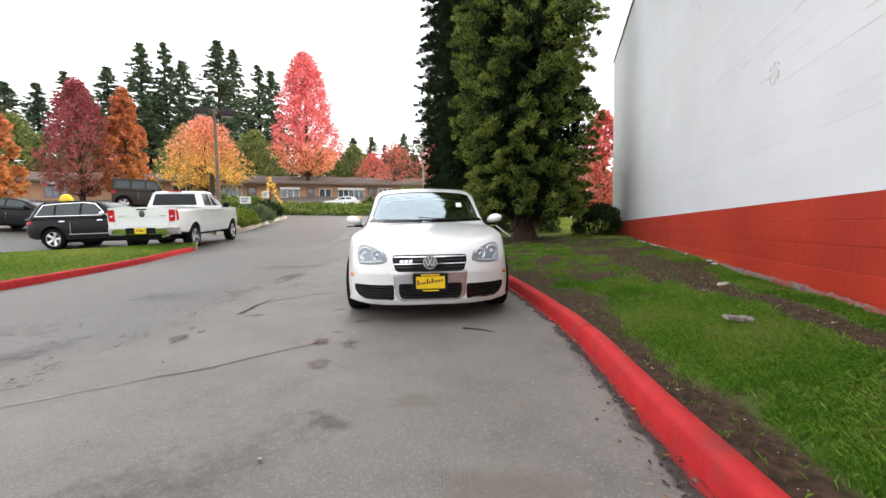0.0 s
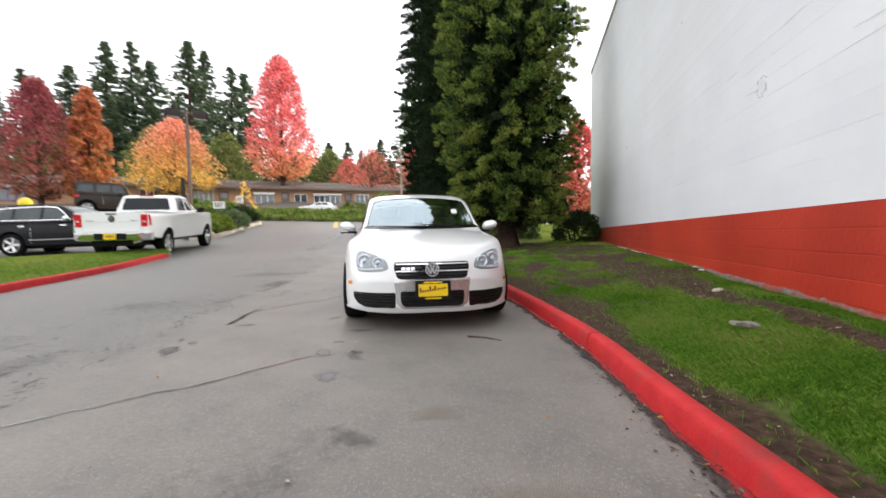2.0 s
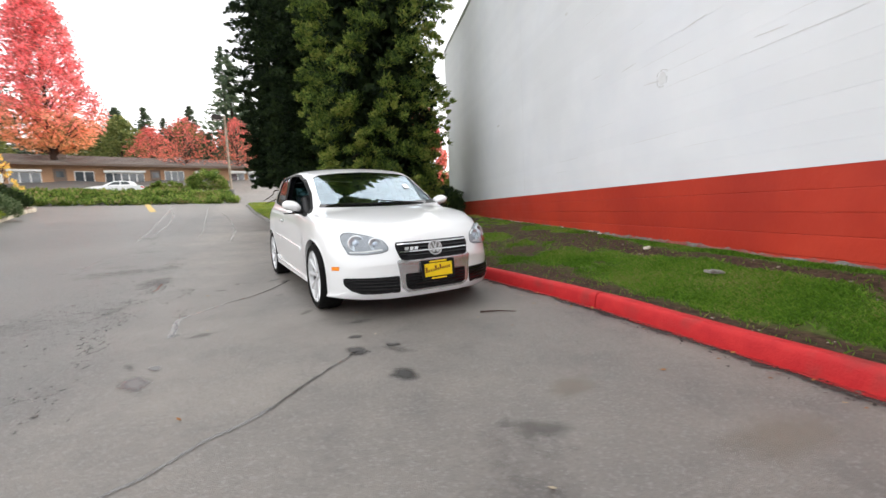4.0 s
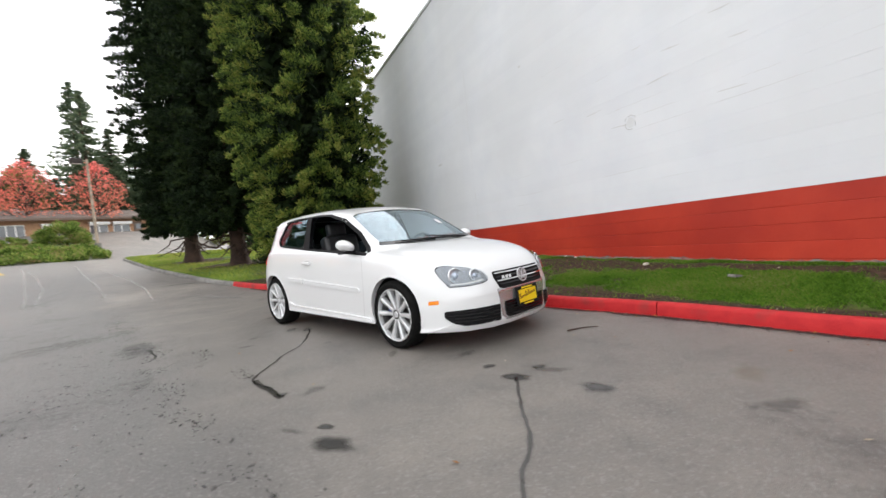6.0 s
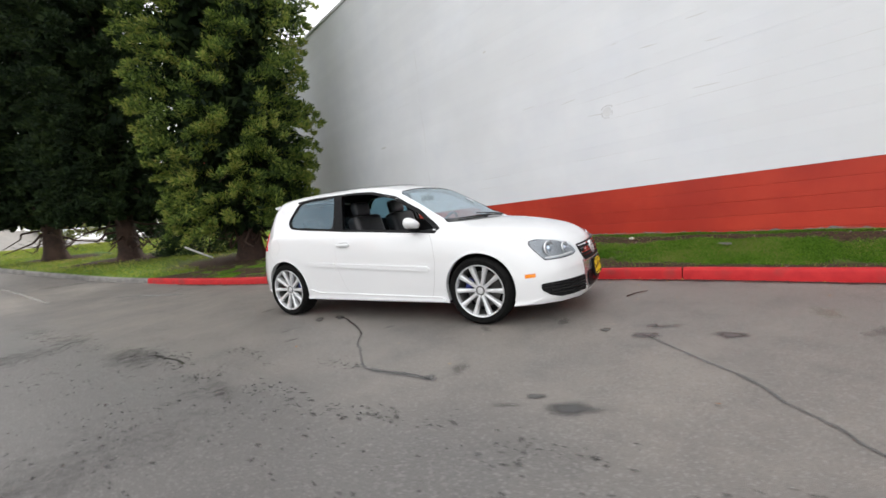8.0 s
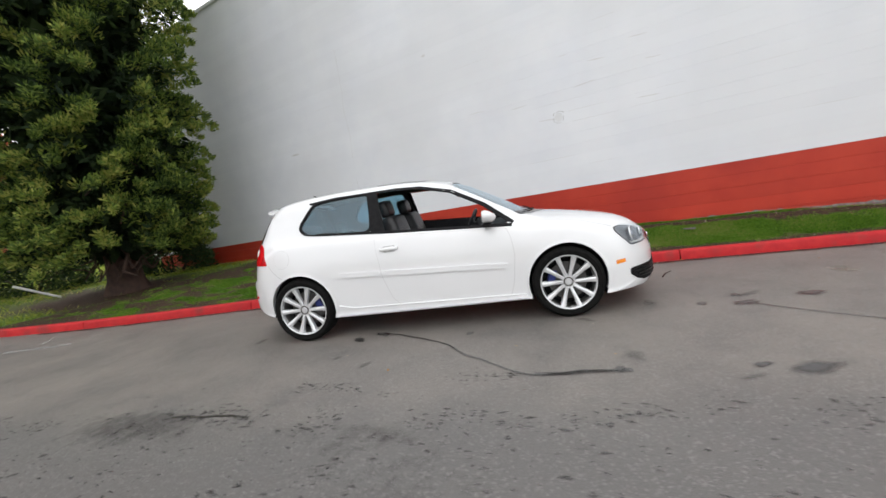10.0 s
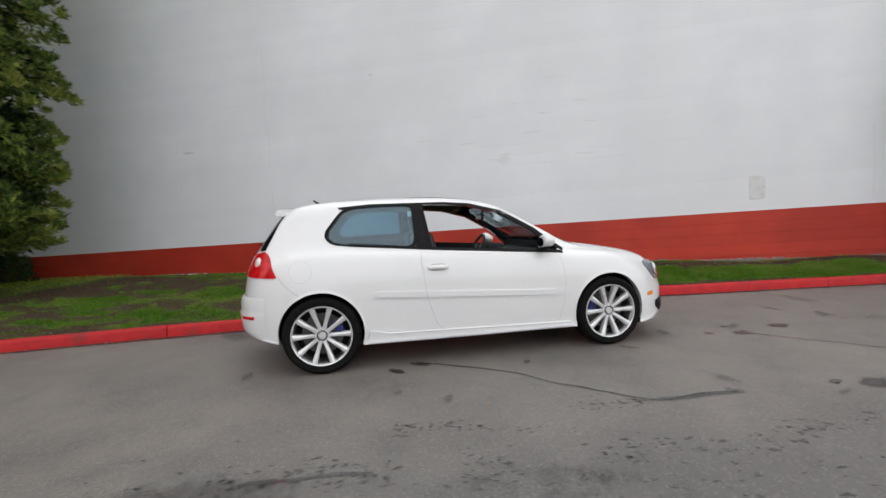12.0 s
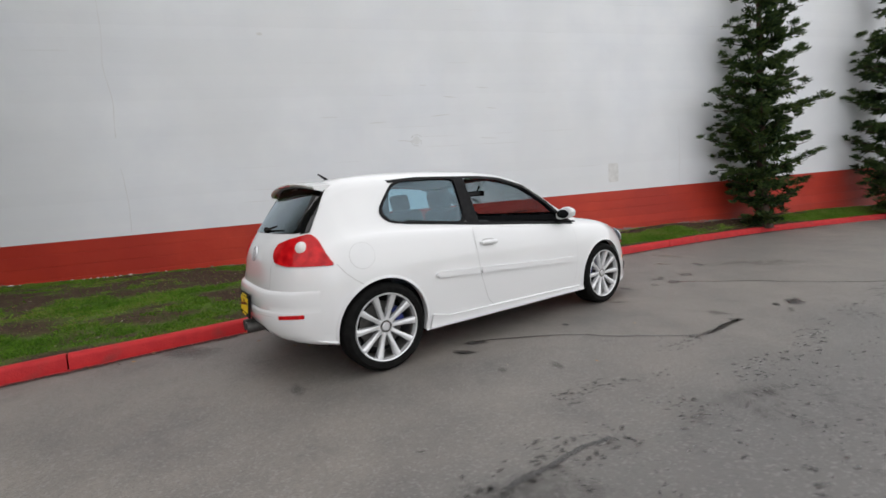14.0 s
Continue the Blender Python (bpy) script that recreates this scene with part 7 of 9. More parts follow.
def tall_conifer(seed, height, radius, skirt, material, clump_n, leaf_n, leaf=(0.24, 0.10)):
    """A broad columnar conifer with a lumpy crown that hangs low round a flared trunk. Returns trunk and crown meshes."""
    rng = np.random.default_rng(seed)
    pr = random.Random(seed)
    bm = bmesh.new()
    flared_trunk(bm, height * 0.8, radius * 0.15, pr, flare=1.45)
    for k in range(16):
        a = pr.uniform(0, 6.28)
        z = pr.uniform(0.9, 3.4)
        r = radius * pr.uniform(0.5, 0.85)
        limb(bm, (0, 0, z), (r * math.cos(a), r * math.sin(a), max(0.35, z - pr.uniform(0.3, 1.2))), 0.05, 0.015, pr, 0.2)
    for k in range(12):
        a, z, r = pr.uniform(0, 6.28), pr.uniform(0.7, 1.6), radius * pr.uniform(0.35, 0.65)
        knee = (0.6 * r * math.cos(a), 0.6 * r * math.sin(a), pr.uniform(0.25, 0.55))
        limb(bm, (0, 0, z), knee, 0.030, 0.018, pr, 0.12)
        limb(bm, knee, (r * math.cos(a + 0.3), r * math.sin(a + 0.3), knee[2] + pr.uniform(0.2, 0.6)), 0.018, 0.006, pr, 0.2)
    tm = bpy.data.meshes.new("trunk")
    bm.to_mesh(tm)
    bm.free()
    tm.materials.append(BARK)
    tm.shade_smooth()
    clumps, inner, core = [], [], []
    for k in range(clump_n):
        t = (k + pr.random()) / clump_n
        z = skirt + (height - skirt) * t ** 1.3
        f = (z - skirt) / (height - skirt)
        env = radius * (0.92 + 0.20 * math.sin(min(1.0, f * 2.6) * math.pi / 2)) * (1 - max(0.0, (f - 0.5) / 0.5) ** 1.6) ** 0.75
        a = k * 2.39996 + pr.uniform(-0.25, 0.25)
        env *= 0.97 + 0.12 * noise.noise(Vector((math.cos(a) * 1.7 + seed, math.sin(a) * 1.7, z * 0.62))) + pr.uniform(-0.06, 0.03)
        out = Vector((math.cos(a), math.sin(a), 0))
        side = Vector((-out.y, out.x, 0))
        lift = pr.uniform(0.0, 0.5)
        for q in range(6):
            u = q / 5
            c = out * env * (0.70 + 0.32 * u) + side * pr.gauss(0, 0.13 * (1.1 - 0.5 * u)) * radius / 2.4
            c.z = z + lift * u - 0.55 * u * u * 0.6 + pr.gauss(0, 0.07)
            size = radius * (0.105 - 0.055 * u) * pr.uniform(0.8, 1.15)
            clumps.append((tuple(c), size, (out.x * 0.65, out.y * 0.65, 0.55 - 0.3 * u)))
        # leaves behind the outer sprays, coloured near-black as the shade between boughs
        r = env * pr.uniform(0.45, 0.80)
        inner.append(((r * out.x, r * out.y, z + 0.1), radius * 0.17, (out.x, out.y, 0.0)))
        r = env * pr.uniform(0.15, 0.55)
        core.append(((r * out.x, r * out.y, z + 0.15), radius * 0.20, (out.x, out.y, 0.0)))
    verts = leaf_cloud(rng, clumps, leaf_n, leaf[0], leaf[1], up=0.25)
    return tm, quad_mesh("crown", verts, material), quad_mesh("inner_foliage", np.concatenate([leaf_cloud(rng, inner, 46, 0.24, 0.085, up=-0.2), leaf_cloud(rng, core, 26, 0.46, 0.26, up=-0.3)]), CONIFER_SHADE)


def put_tree(name, meshes, m, label, category="tree", group=""):
    ob = empty(name, m, label, category, group)
    shared("trunk", meshes[0], ob)
    shared("crown", meshes[1], ob)
    if len(meshes) > 2:
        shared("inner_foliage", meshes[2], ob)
    return ob


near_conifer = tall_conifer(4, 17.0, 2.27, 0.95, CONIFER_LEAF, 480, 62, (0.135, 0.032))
dark_conifer = tall_conifer(9, 19.0, 2.3, 1.5, CONIFER_SHADE, 330, 50, (0.17, 0.040))
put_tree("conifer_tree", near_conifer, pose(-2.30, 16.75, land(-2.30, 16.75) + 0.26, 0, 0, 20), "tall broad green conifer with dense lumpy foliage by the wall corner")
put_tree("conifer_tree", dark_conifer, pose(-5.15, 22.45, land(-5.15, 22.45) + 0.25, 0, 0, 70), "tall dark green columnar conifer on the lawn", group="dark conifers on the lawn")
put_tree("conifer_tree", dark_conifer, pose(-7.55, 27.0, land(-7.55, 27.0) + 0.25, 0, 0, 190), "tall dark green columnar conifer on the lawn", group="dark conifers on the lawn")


def wall_juniper(seed, height, radius):
    """A shaggy upright juniper: level, layered boughs in dense pads with gaps between, drawn in at the foot, ragged tips turned up."""
    rng = np.random.default_rng(seed)
    pr = random.Random(seed)
    bm = bmesh.new()
    flared_trunk(bm, height * 0.95, 0.13, pr, 10, 1.5, (0.1, 0.15))
    profile = [(0.0, 0.34), (0.10, 0.90), (0.22, 1.0), (0.36, 0.90), (0.50, 0.76), (0.64, 0.62), (0.82, 0.40), (1.0, 0.08)]
    clumps, inner = [], []
    z, tier = 0.12, 0
    while z < height - 0.1:
        env = radius * curve_at(profile, z / height)[0]
        for q in range(6 if z < height * 0.6 else 4):
            a = radians(60 * q + 37 * tier) + pr.uniform(-0.4, 0.4)
            L = env * pr.uniform(0.62, 1.06) * (1.28 if pr.random() < 0.10 and z > 1.5 else 1.0)
            out = Vector((math.cos(a) * 0.55, math.sin(a), 0))
            rise = pr.uniform(-0.05, 0.30)
            tip = out * L + Vector((0.1 * z / height, 0.15 * z / height, z + rise * L))
            root = Vector((0.1 * z / height, 0.15 * z / height, z - 0.08))
            limb(bm, root, tip, 0.030 * (1.2 - z / height), 0.006, pr, 0.06, 3, 5)
            m = max(4, int(L / 0.11))
            for k in range(m):
                t = 0.22 + 0.78 * k / (m - 1)
                c = root.lerp(tip, t) + Vector((pr.gauss(0, 0.07), pr.gauss(0, 0.09), pr.gauss(0, 0.035) + 0.10 * t * t))
                clumps.append((tuple(c), 0.185 - 0.085 * t, (out.x, out.y, 0.12 + 0.45 * t)))
                if t < 0.7:
                    inner.append((tuple(c - Vector((0, 0, 0.05))), 0.16, (out.x, out.y, 0.1)))
        z += pr.uniform(0.28, 0.42)
        tier += 1
    tm = bpy.data.meshes.new("trunk")
    bm.to_mesh(tm)
    bm.free()
    tm.materials.append(BARK)
    tm.shade_smooth()
    verts = np.concatenate([leaf_cloud(rng, clumps, 96, 0.080, 0.016, up=0.15, spread=0.7, shell=0.2, flat=0.5), leaf_cloud(rng, inner, 12, 0.16, 0.05, up=0.1, flat=0.5)])
    return tm, quad_mesh("crown", verts, YEW_LEAF)


jun_a, jun_b = wall_juniper(3, 7.2, 1.42), wall_juniper(8, 7.6, 1.42)
for meshes, (x, y, a) in ((jun_a, (1.22, -0.80, 0)), (jun_b, (1.34, -5.2, 0))):
    put_tree("juniper_tree", meshes, pose(x, y, 0.24, 0, 0, a), "shaggy dark green upright juniper against the white wall", group="junipers along the wall")


def shrub(name, x, y, z, rx, ry, h, material, label, seed, leaf_n=40, leaf=(0.10, 0.05), clump_n=90, group="", bare=True):
    rng = np.random.default_rng(seed)
    pr = random.Random(seed)
    clumps = []
    for k in range(clump_n):
        a, u = pr.uniform(0, 6.28), pr.random()
        el = math.asin(u) * 0.98
        f = pr.uniform(0.75, 1.0)
        w = 1 + 0.2 * noise.noise(Vector((math.cos(a) * 2 + seed, math.sin(a) * 2, el * 2)))
        c = (rx * f * w * math.cos(el) * math.cos(a), ry * f * w * math.cos(el) * math.sin(a), h * f * w * math.sin(el) + 0.08)
        clumps.append((c, 0.20 * min(rx, ry, h) + 0.05, (math.cos(a) * math.cos(el), math.sin(a) * math.cos(el), math.sin(el))))
    ob = empty(name, pose(x, y, z), label, "shrub", group)
    bm = bmesh.new()
    for k in range(7):
        a = pr.uniform(0, 6.28)
        limb(bm, (0, 0, -0.1), (rx * 0.6 * math.cos(a), ry * 0.6 * math.sin(a), h * 0.7), 0.03, 0.008, pr, 0.2, 3, 5)
    part("stems", bm, BARK, ob)
    me = quad_mesh("foliage", leaf_cloud(rng, clumps, leaf_n, leaf[0], leaf[1]), material)
    shared("foliage", me, ob)
    return ob


SHRUB_DARK = leaf_mat("dark_shrub_leaf", [(0.0, (0.012, 0.026, 0.010)), (0.7, (0.030, 0.055, 0.018)), (1.0, (0.07, 0.10, 0.03))], trans=0.15)
SHRUB_LIME = leaf_mat("lime_shrub_leaf", [(0.0, (0.10, 0.16, 0.02)), (0.6, (0.22, 0.30, 0.04)), (1.0, (0.36, 0.38, 0.08))], trans=0.25)
SHRUB_GREY = leaf_mat("grey_green_shrub_leaf", [(0.0, (0.06, 0.10, 0.04)), (0.6, (0.13, 0.18, 0.08)), (1.0, (0.22, 0.25, 0.14))], trans=0.2)
HEDGE_LEAF = leaf_mat("hedge_leaf", [(0.0, (0.06, 0.10, 0.02)), (0.5, (0.15, 0.235, 0.045)), (0.85, (0.30, 0.38, 0.085)), (1.0, (0.34, 0.26, 0.13))], trans=0.4)
shrub("shrub", 0.15, 19.6, land(0.1, 19.6) + 0.2, 0.95, 1.5, 1.25, SHRUB_DARK, "low dark evergreen shrub at the wall corner", 5, 70, (0.09, 0.045), 120)
shrub("shrub", -2.9, 21.4, land(-2.9, 21.4) + 0.2, 1.65, 1.1, 1.2, SHRUB_DARK, "low dark evergreen shrub behind the trunk", 6, 70, (0.09, 0.045), 130)


# far bank hedge: one leafy mass on the slope
def hedge_bank():
    rng = np.random.default_rng(12)
    pr = random.Random(12)
    clumps = []
    for k in range(1500):
        t = pr.random()
        base = Vector((-15.2, 41.1, 0)).lerp(Vector((-62.0, 9.5, 0)), t ** 1.15)
        n = Vector((-0.558, 0.83, 0))
        o = pr.uniform(-0.3, 4.2)
        p = base + n * o
        bump = 0.35 + 0.30 * noise.noise(Vector((p.x * 0.35, p.y * 0.35, 2)))
        clumps.append(((p.x, p.y, land(p.x, p.y) + bump * pr.uniform(0.2, 1.0)), pr.uniform(0.35, 0.6), (0.3, -0.5, 0.7)))
    me = quad_mesh("hedge_bank", leaf_cloud(rng, clumps, 62, 0.26, 0.085, up=0.5, flat=0.55), HEDGE_LEAF)
    ob = new("hedge_bank", me)
    return tagged(ob, "low sprawling green hedge on the bank behind the car park", "hedge", kind="stuff")


hedge_bank()
shrub("shrub", -19.6, 46.0, land(-19.6, 46.0) + 0.3, 1.75, 1.8, 1.85, HEDGE_LEAF, "rounded light green juniper mound on the bank", 15, 80, (0.22, 0.07), 120)
shrub("shrub", -23.4, 46.0, land(-23.4, 46.0) + 0.2, 1.8, 1.5, 0.9, HEDGE_LEAF, "rounded light green juniper mound on the bank", 16, 80, (0.22, 0.07), 90)


def autumn_mat(name, low, high, z0, z1):
    """Leaves that turn from one autumn tone to another up the crown; each leaf varies."""
    m = bpy.data.materials.new(name)
    t, b = nodes_of(m)
    g = t.nodes.new("ShaderNodeNewGeometry")
    tc = t.nodes.new("ShaderNodeTexCoord")
    sx = t.nodes.new("ShaderNodeSeparateXYZ")
    t.links.new(tc.outputs["Object"], sx.inputs["Vector"])
    r = t.nodes.new("ShaderNodeMapRange")
    r.inputs["From Min"].default_value, r.inputs["From Max"].default_value = z0, z1
    t.links.new(sx.outputs["Z"], r.inputs["Value"])
    j = t.nodes.new("ShaderNodeMath")
    j.operation = "MULTIPLY_ADD"
    j.inputs[1].default_value, j.inputs[2].default_value = 0.7, -0.35
    t.links.new(g.outputs["Random Per Island"], j.inputs[0])
    ad = t.nodes.new("ShaderNodeMath")
    ad.operation, ad.use_clamp = "ADD", True
    t.links.new(r.outputs["Result"], ad.inputs[0])
    t.links.new(j.outputs["Value"], ad.inputs[1])
    mx = t.nodes.new("ShaderNodeMix")
    mx.data_type = "RGBA"
    mx.inputs["A"].default_value, mx.inputs["B"].default_value = rgb(low), rgb(high)
    t.links.new(ad.outputs["Value"], mx.inputs["Factor"])
    hs = t.nodes.new("ShaderNodeHueSaturation")
    vr = t.nodes.new("ShaderNodeMapRange")
    vr.inputs["To Min"].default_value, vr.inputs["To Max"].default_value = 0.45, 1.5
    t.links.new(g.outputs["Random Per Island"], vr.inputs["Value"])
    t.links.new(vr.outputs["Result"], hs.inputs["Value"])
    t.links.new(mx.outputs["Result"], hs.inputs["Color"])
    t.links.new(hs.outputs["Color"], b.inputs["Base Color"])
    b.inputs["Roughness"].default_value = 0.6
    tr = t.nodes.new("ShaderNodeBsdfTranslucent")
    ms = t.nodes.new("ShaderNodeMixShader")
    ms.inputs["Fac"].default_value = 0.5
    t.links.new(hs.outputs["Color"], tr.inputs["Color"])
    t.links.new(b.outputs["BSDF"], ms.inputs[1])
    t.links.new(tr.outputs["BSDF"], ms.inputs[2])
    t.links.new(ms.outputs["Shader"], t.nodes["Material Output"].inputs["Surface"])
    return m


def broadleaf(seed, height, radius, clear, material, shape=1.0, clump_n=150, leaf_n=44, leaf=(0.34, 0.24)):
    """A broadleaf tree: trunk, limbs, and a crown of leaf clumps with gaps. shape: above 1 draws the crown to a point."""
    rng = np.random.default_rng(seed)
    pr = random.Random(seed)
    bm = bmesh.new()
    flared_trunk(bm, height * 0.86, 0.035 * height * 0.5 + 0.05, pr, 9, 1.4)
    clumps = []
    for k in range(clump_n):
        f = (k + pr.random()) / clump_n
        z = clear + (height - clear) * f
        env = radius * min(1.0, (f / 0.22) ** 0.6 + 0.25) * (1 - f ** (1.3 + shape * 0.6)) ** (0.55 + 0.25 * shape)
        a = k * 2.39996 + pr.uniform(-0.3, 0.3)
        env *= 0.92 + 0.28 * noise.noise(Vector((math.cos(a) * 1.5 + seed, math.sin(a) * 1.5, z * 0.4)))
        r = env * (pr.uniform(0.2, 0.7) if pr.random() < 0.35 else pr.uniform(0.75, 1.05))
        c = Vector((r * math.cos(a), r * math.sin(a), z))
        if k % 4 == 0:
            limb(bm, (0, 0, max(clear * 0.8, z - 0.9 * r - 0.3)), c, 0.06 * (1.1 - f) + 0.015, 0.012, pr, 0.1, 3, 5)
        clumps.append((tuple(c), radius * pr.uniform(0.13, 0.22), (math.cos(a) * 0.6, math.sin(a) * 0.6, 0.3)))
    tm = bpy.data.meshes.new("trunk")
    bm.to_mesh(tm)
    bm.free()
    tm.materials.append(BARK)
    return tm, quad_mesh("crown", leaf_cloud(rng, clumps, leaf_n, leaf[0], leaf[1], up=0.0), material)


PINK = autumn_mat("pink_orange_leaf", (0.86, 0.50, 0.22), (0.86, 0.26, 0.27), 3.0, 9.0)
GOLD = autumn_mat("golden_leaf", (0.86, 0.62, 0.13), (0.85, 0.38, 0.27), 2.5, 9.0)
PURPLE = autumn_mat("purple_red_leaf", (0.34, 0.14, 0.08), (0.36, 0.085, 0.10), 1.0, 8.0)
ORANGE = autumn_mat("rust_orange_leaf", (0.70, 0.35, 0.12), (0.56, 0.20, 0.095), 1.0, 9.0)
CORAL = autumn_mat("coral_red_leaf", (0.70, 0.24, 0.15), (0.68, 0.17, 0.15), 2.0, 8.0)


def far_tree(meshes, x, y, turn, label, name="maple_tree", group=""):
    return put_tree(name, meshes, pose(x, y, land(x, y) - 0.05, 0, 0, turn), label, "tree", group)


far_tree(broadleaf(21, 18.6, 4.7, 3.2, PINK, 0.15, 380, 52, (0.32, 0.20)), -35.8, 50.4, 0, "tall pink and orange autumn maple behind the hedge")
far_tree(broadleaf(22, 9.6, 5.0, 1.8, GOLD, 0.6, 240, 50, (0.28, 0.17)), -43.3, 40.9, 40, "broad golden and pink autumn maple")
far_tree(broadleaf(23, 10.8, 3.3, 1.4, PURPLE, 0.55, 190, 46, (0.24, 0.15)), -41.5, 26.6, 80, "rounded dark purple-red autumn tree")
far_tree(broadleaf(24, 10.6, 2.05, 0.9, ORANGE, 1.2, 170, 40), -39.8, 29.3, 10, "narrow rust-orange columnar autumn tree", group="columnar orange trees")
far_tree(broadleaf(25, 8.2, 1.9, 0.8, ORANGE, 1.2, 160, 40), -37.3, 18.6, 130, "narrow rust-orange columnar autumn tree", group="columnar orange trees")
far_tree(broadleaf(26, 7.6, 4.2, 2.0, CORAL, 0.6, 120, 20, (0.20, 0.12)), -26.6, 58.2, 200, "open-crowned coral red autumn tree", group="coral trees by the low building")
far_tree(broadleaf(27, 7.8, 3.6, 1.8, CORAL, 0.6, 120, 20, (0.20, 0.12)), -21.4, 61.0, 250, "open-crowned coral red autumn tree", group="coral trees by the low building")
far_tree(broadleaf(28, 7.2, 3.6, 1.8, CORAL, 0.6, 140, 24, (0.22, 0.14)), -32.5, 62.5, 300, "open-crowned coral red autumn tree", group="coral trees by the low building")
far_tree(broadleaf(29, 10.0, 3.2, 1.5, CORAL, 0.8, 150, 34), 1.4, 44.0, 20, "orange-red autumn tree behind the wall corner")
# dark undergrowth that closes the view behind the corner lawn
for k, (x, y, rx, h) in enumerate(((-2.5, 46.0, 3.6, 3.4), (3.5, 47.0, 3.8, 3.0), (9.5, 46.0, 4.0, 3.6))):
    shrub("shrub", x, y, land(x, y), rx, rx * 0.8, h, (SHRUB_DARK, HEDGE_LEAF)[k % 2], "large loose evergreen shrub behind the lawn", 80 + k, 60, (0.34, 0.18), 130, group="shrubs behind the lawn")
far_tree(broadleaf(30, 3.2, 0.9, 0.5, GOLD, 0.8, 30, 16, (0.16, 0.10)), -23.9, 29.2, 0, "small golden sapling in the planting bed", "sapling")

# needle tones lifted towards grey-green: distance haze put into the colour
FIR_LEAF = leaf_mat("fir_needle_spray", [(0.0, (0.055, 0.088, 0.054)), (0.6, (0.130, 0.185, 0.108)), (1.0, (0.24, 0.29, 0.165))], trans=0.28)


def fir(seed, height, radius, clear, sparse=1.0):
    """A tall fir: a straight stem with tiers of drooping boughs that turn up at their tips, ragged and gappy at the edge."""
    rng = np.random.default_rng(seed)
    pr = random.Random(seed)
    bm = bmesh.new()
    cyl(bm, (0, 0, -0.4), (0, 0, height * 0.97), 0.014 * height, 0.03, 8)
    clumps = []
    z = clear
    while z < height * 0.99:
        f = (z - clear) / (height - clear)
        L = radius * (1 - f) ** 0.86 * min(1.0, 0.55 + 2.2 * f) + 0.04
        for q in range(max(3, round(7 * sparse * (1 - 0.45 * f)))):
            a = pr.uniform(0, 6.28)
            l = L * pr.uniform(0.55, 1.08) * (0.88 + 0.45 * noise.noise(Vector((math.cos(a) * 1.3 + seed, math.sin(a) * 1.3, z * 0.28))))
            drop = pr.uniform(0.20, 0.42)
            for t in (0.30, 0.55, 0.78, 0.97):
                c = (l * t * math.cos(a) + pr.gauss(0, 0.10), l * t * math.sin(a) + pr.gauss(0, 0.10), z - drop * l * t + 0.22 * l * t * t)
                clumps.append((c, (0.66 - 0.32 * t) * (0.16 + 0.84 * (1 - f)), (math.cos(a), math.sin(a), -0.35)))
        z += pr.uniform(0.42, 0.66) * (0.60 + 0.40 * (1 - f))
    tm = bpy.data.meshes.new("trunk")
    bm.to_mesh(tm)
    bm.free()
    tm.materials.append(BARK)
    return tm, quad_mesh("crown", leaf_cloud(rng, clumps, 12, 0.44, 0.15, up=-0.2, spread=0.9, shell=0.3), FIR_LEAF)


fir_kinds = [fir(41, 26, 5.2, 6), fir(42, 28, 4.4, 8), fir(43, 24, 3.6, 7, 0.7), fir(44, 22, 5.4, 4)]
fir_places = [(-76.9, 39.0, 17), (-84.2, 46.6, 20), (-86.8, 52.1, 24), (-76.9, 49.3, 19), (-83.7, 57.2, 26), (-72.7, 55.5, 28), (-75.3, 62.0, 31), (-70.4, 61.7, 27),
              (-63.6, 63.1, 30), (-66.1, 69.1, 31), (-63.5, 73.0, 29), (-64.9, 78.4, 30), (-55.9, 96.9, 18), (-47.8, 101.2, 15), (-60.6, 99.7, 14), (-52.0, 95.0, 12),
              (-48.5, 85.8, 13), (-48.2, 91.6, 14), (-45.2, 93.1, 15), (-40.2, 89.8, 13), (-39.2, 95.6, 13), (-26.9, 89.1, 15), (-29.8, 83.0, 25),
              (-33.5, 92.0, 13), (-71.0, 46.0, 16), (-68.0, 52.5, 17), (-58.0, 80.0, 17), (-60.0, 88.0, 15), (-54.0, 88.0, 13), (-21.0, 95.0, 15),
              (-78.0, 55.5, 19), (-74.0, 59.0, 21), (-70.0, 66.0, 21), (-67.0, 74.0, 20), (-72.0, 50.0, 15), (-66.0, 58.0, 18),
              (-86.0, 34.0, 15), (-60.0, 74.0, 19), (-31.0, 97.0, 12),
              (-46.0, 88.0, 16), (-38.0, 88.0, 16), (-31.0, 90.0, 16), (-27.0, 92.0, 14),
              (-28.0, 80.5, 23), (-26.2, 82.5, 14), (-24.8, 80.0, 17), (-22.0, 80.5, 17), (-20.4, 82.0, 15),
              (-37.0, 77.0, 10), (-33.5, 76.0, 9), (-30.0, 75.0, 9), (-26.5, 74.5, 9), (-23.0, 74.5, 10), (-19.5, 75.0, 10), (-16.0, 77.0, 11), (-41.0, 79.0, 10)]
for k, (x, y, h) in enumerate(fir_places):
    kind = 2 if (x, y) == (-29.8, 83.0) else k % 4
    base = (26, 28, 24, 22)[kind]
    ob = put_tree("fir_tree", fir_kinds[kind], pose(x, y, land(x, y) - 0.2, 0, 0, (k * 77) % 360), "tall dark green fir in the far wood", group="firs behind the buildings")
    s = h / base
    wide = (0.45 * s + 0.80) * (1.1, 1.0, 1.15, 1.05)[(k * 3) % 4] * (1.3 if x < -50 else 1.0)
    ob.scale = (wide, wide, s)
OLIVE = leaf_mat("olive_leaf", [(0.0, (0.11, 0.14, 0.045)), (0.6, (0.22, 0.26, 0.08)), (1.0, (0.34, 0.33, 0.12))], trans=0.4)
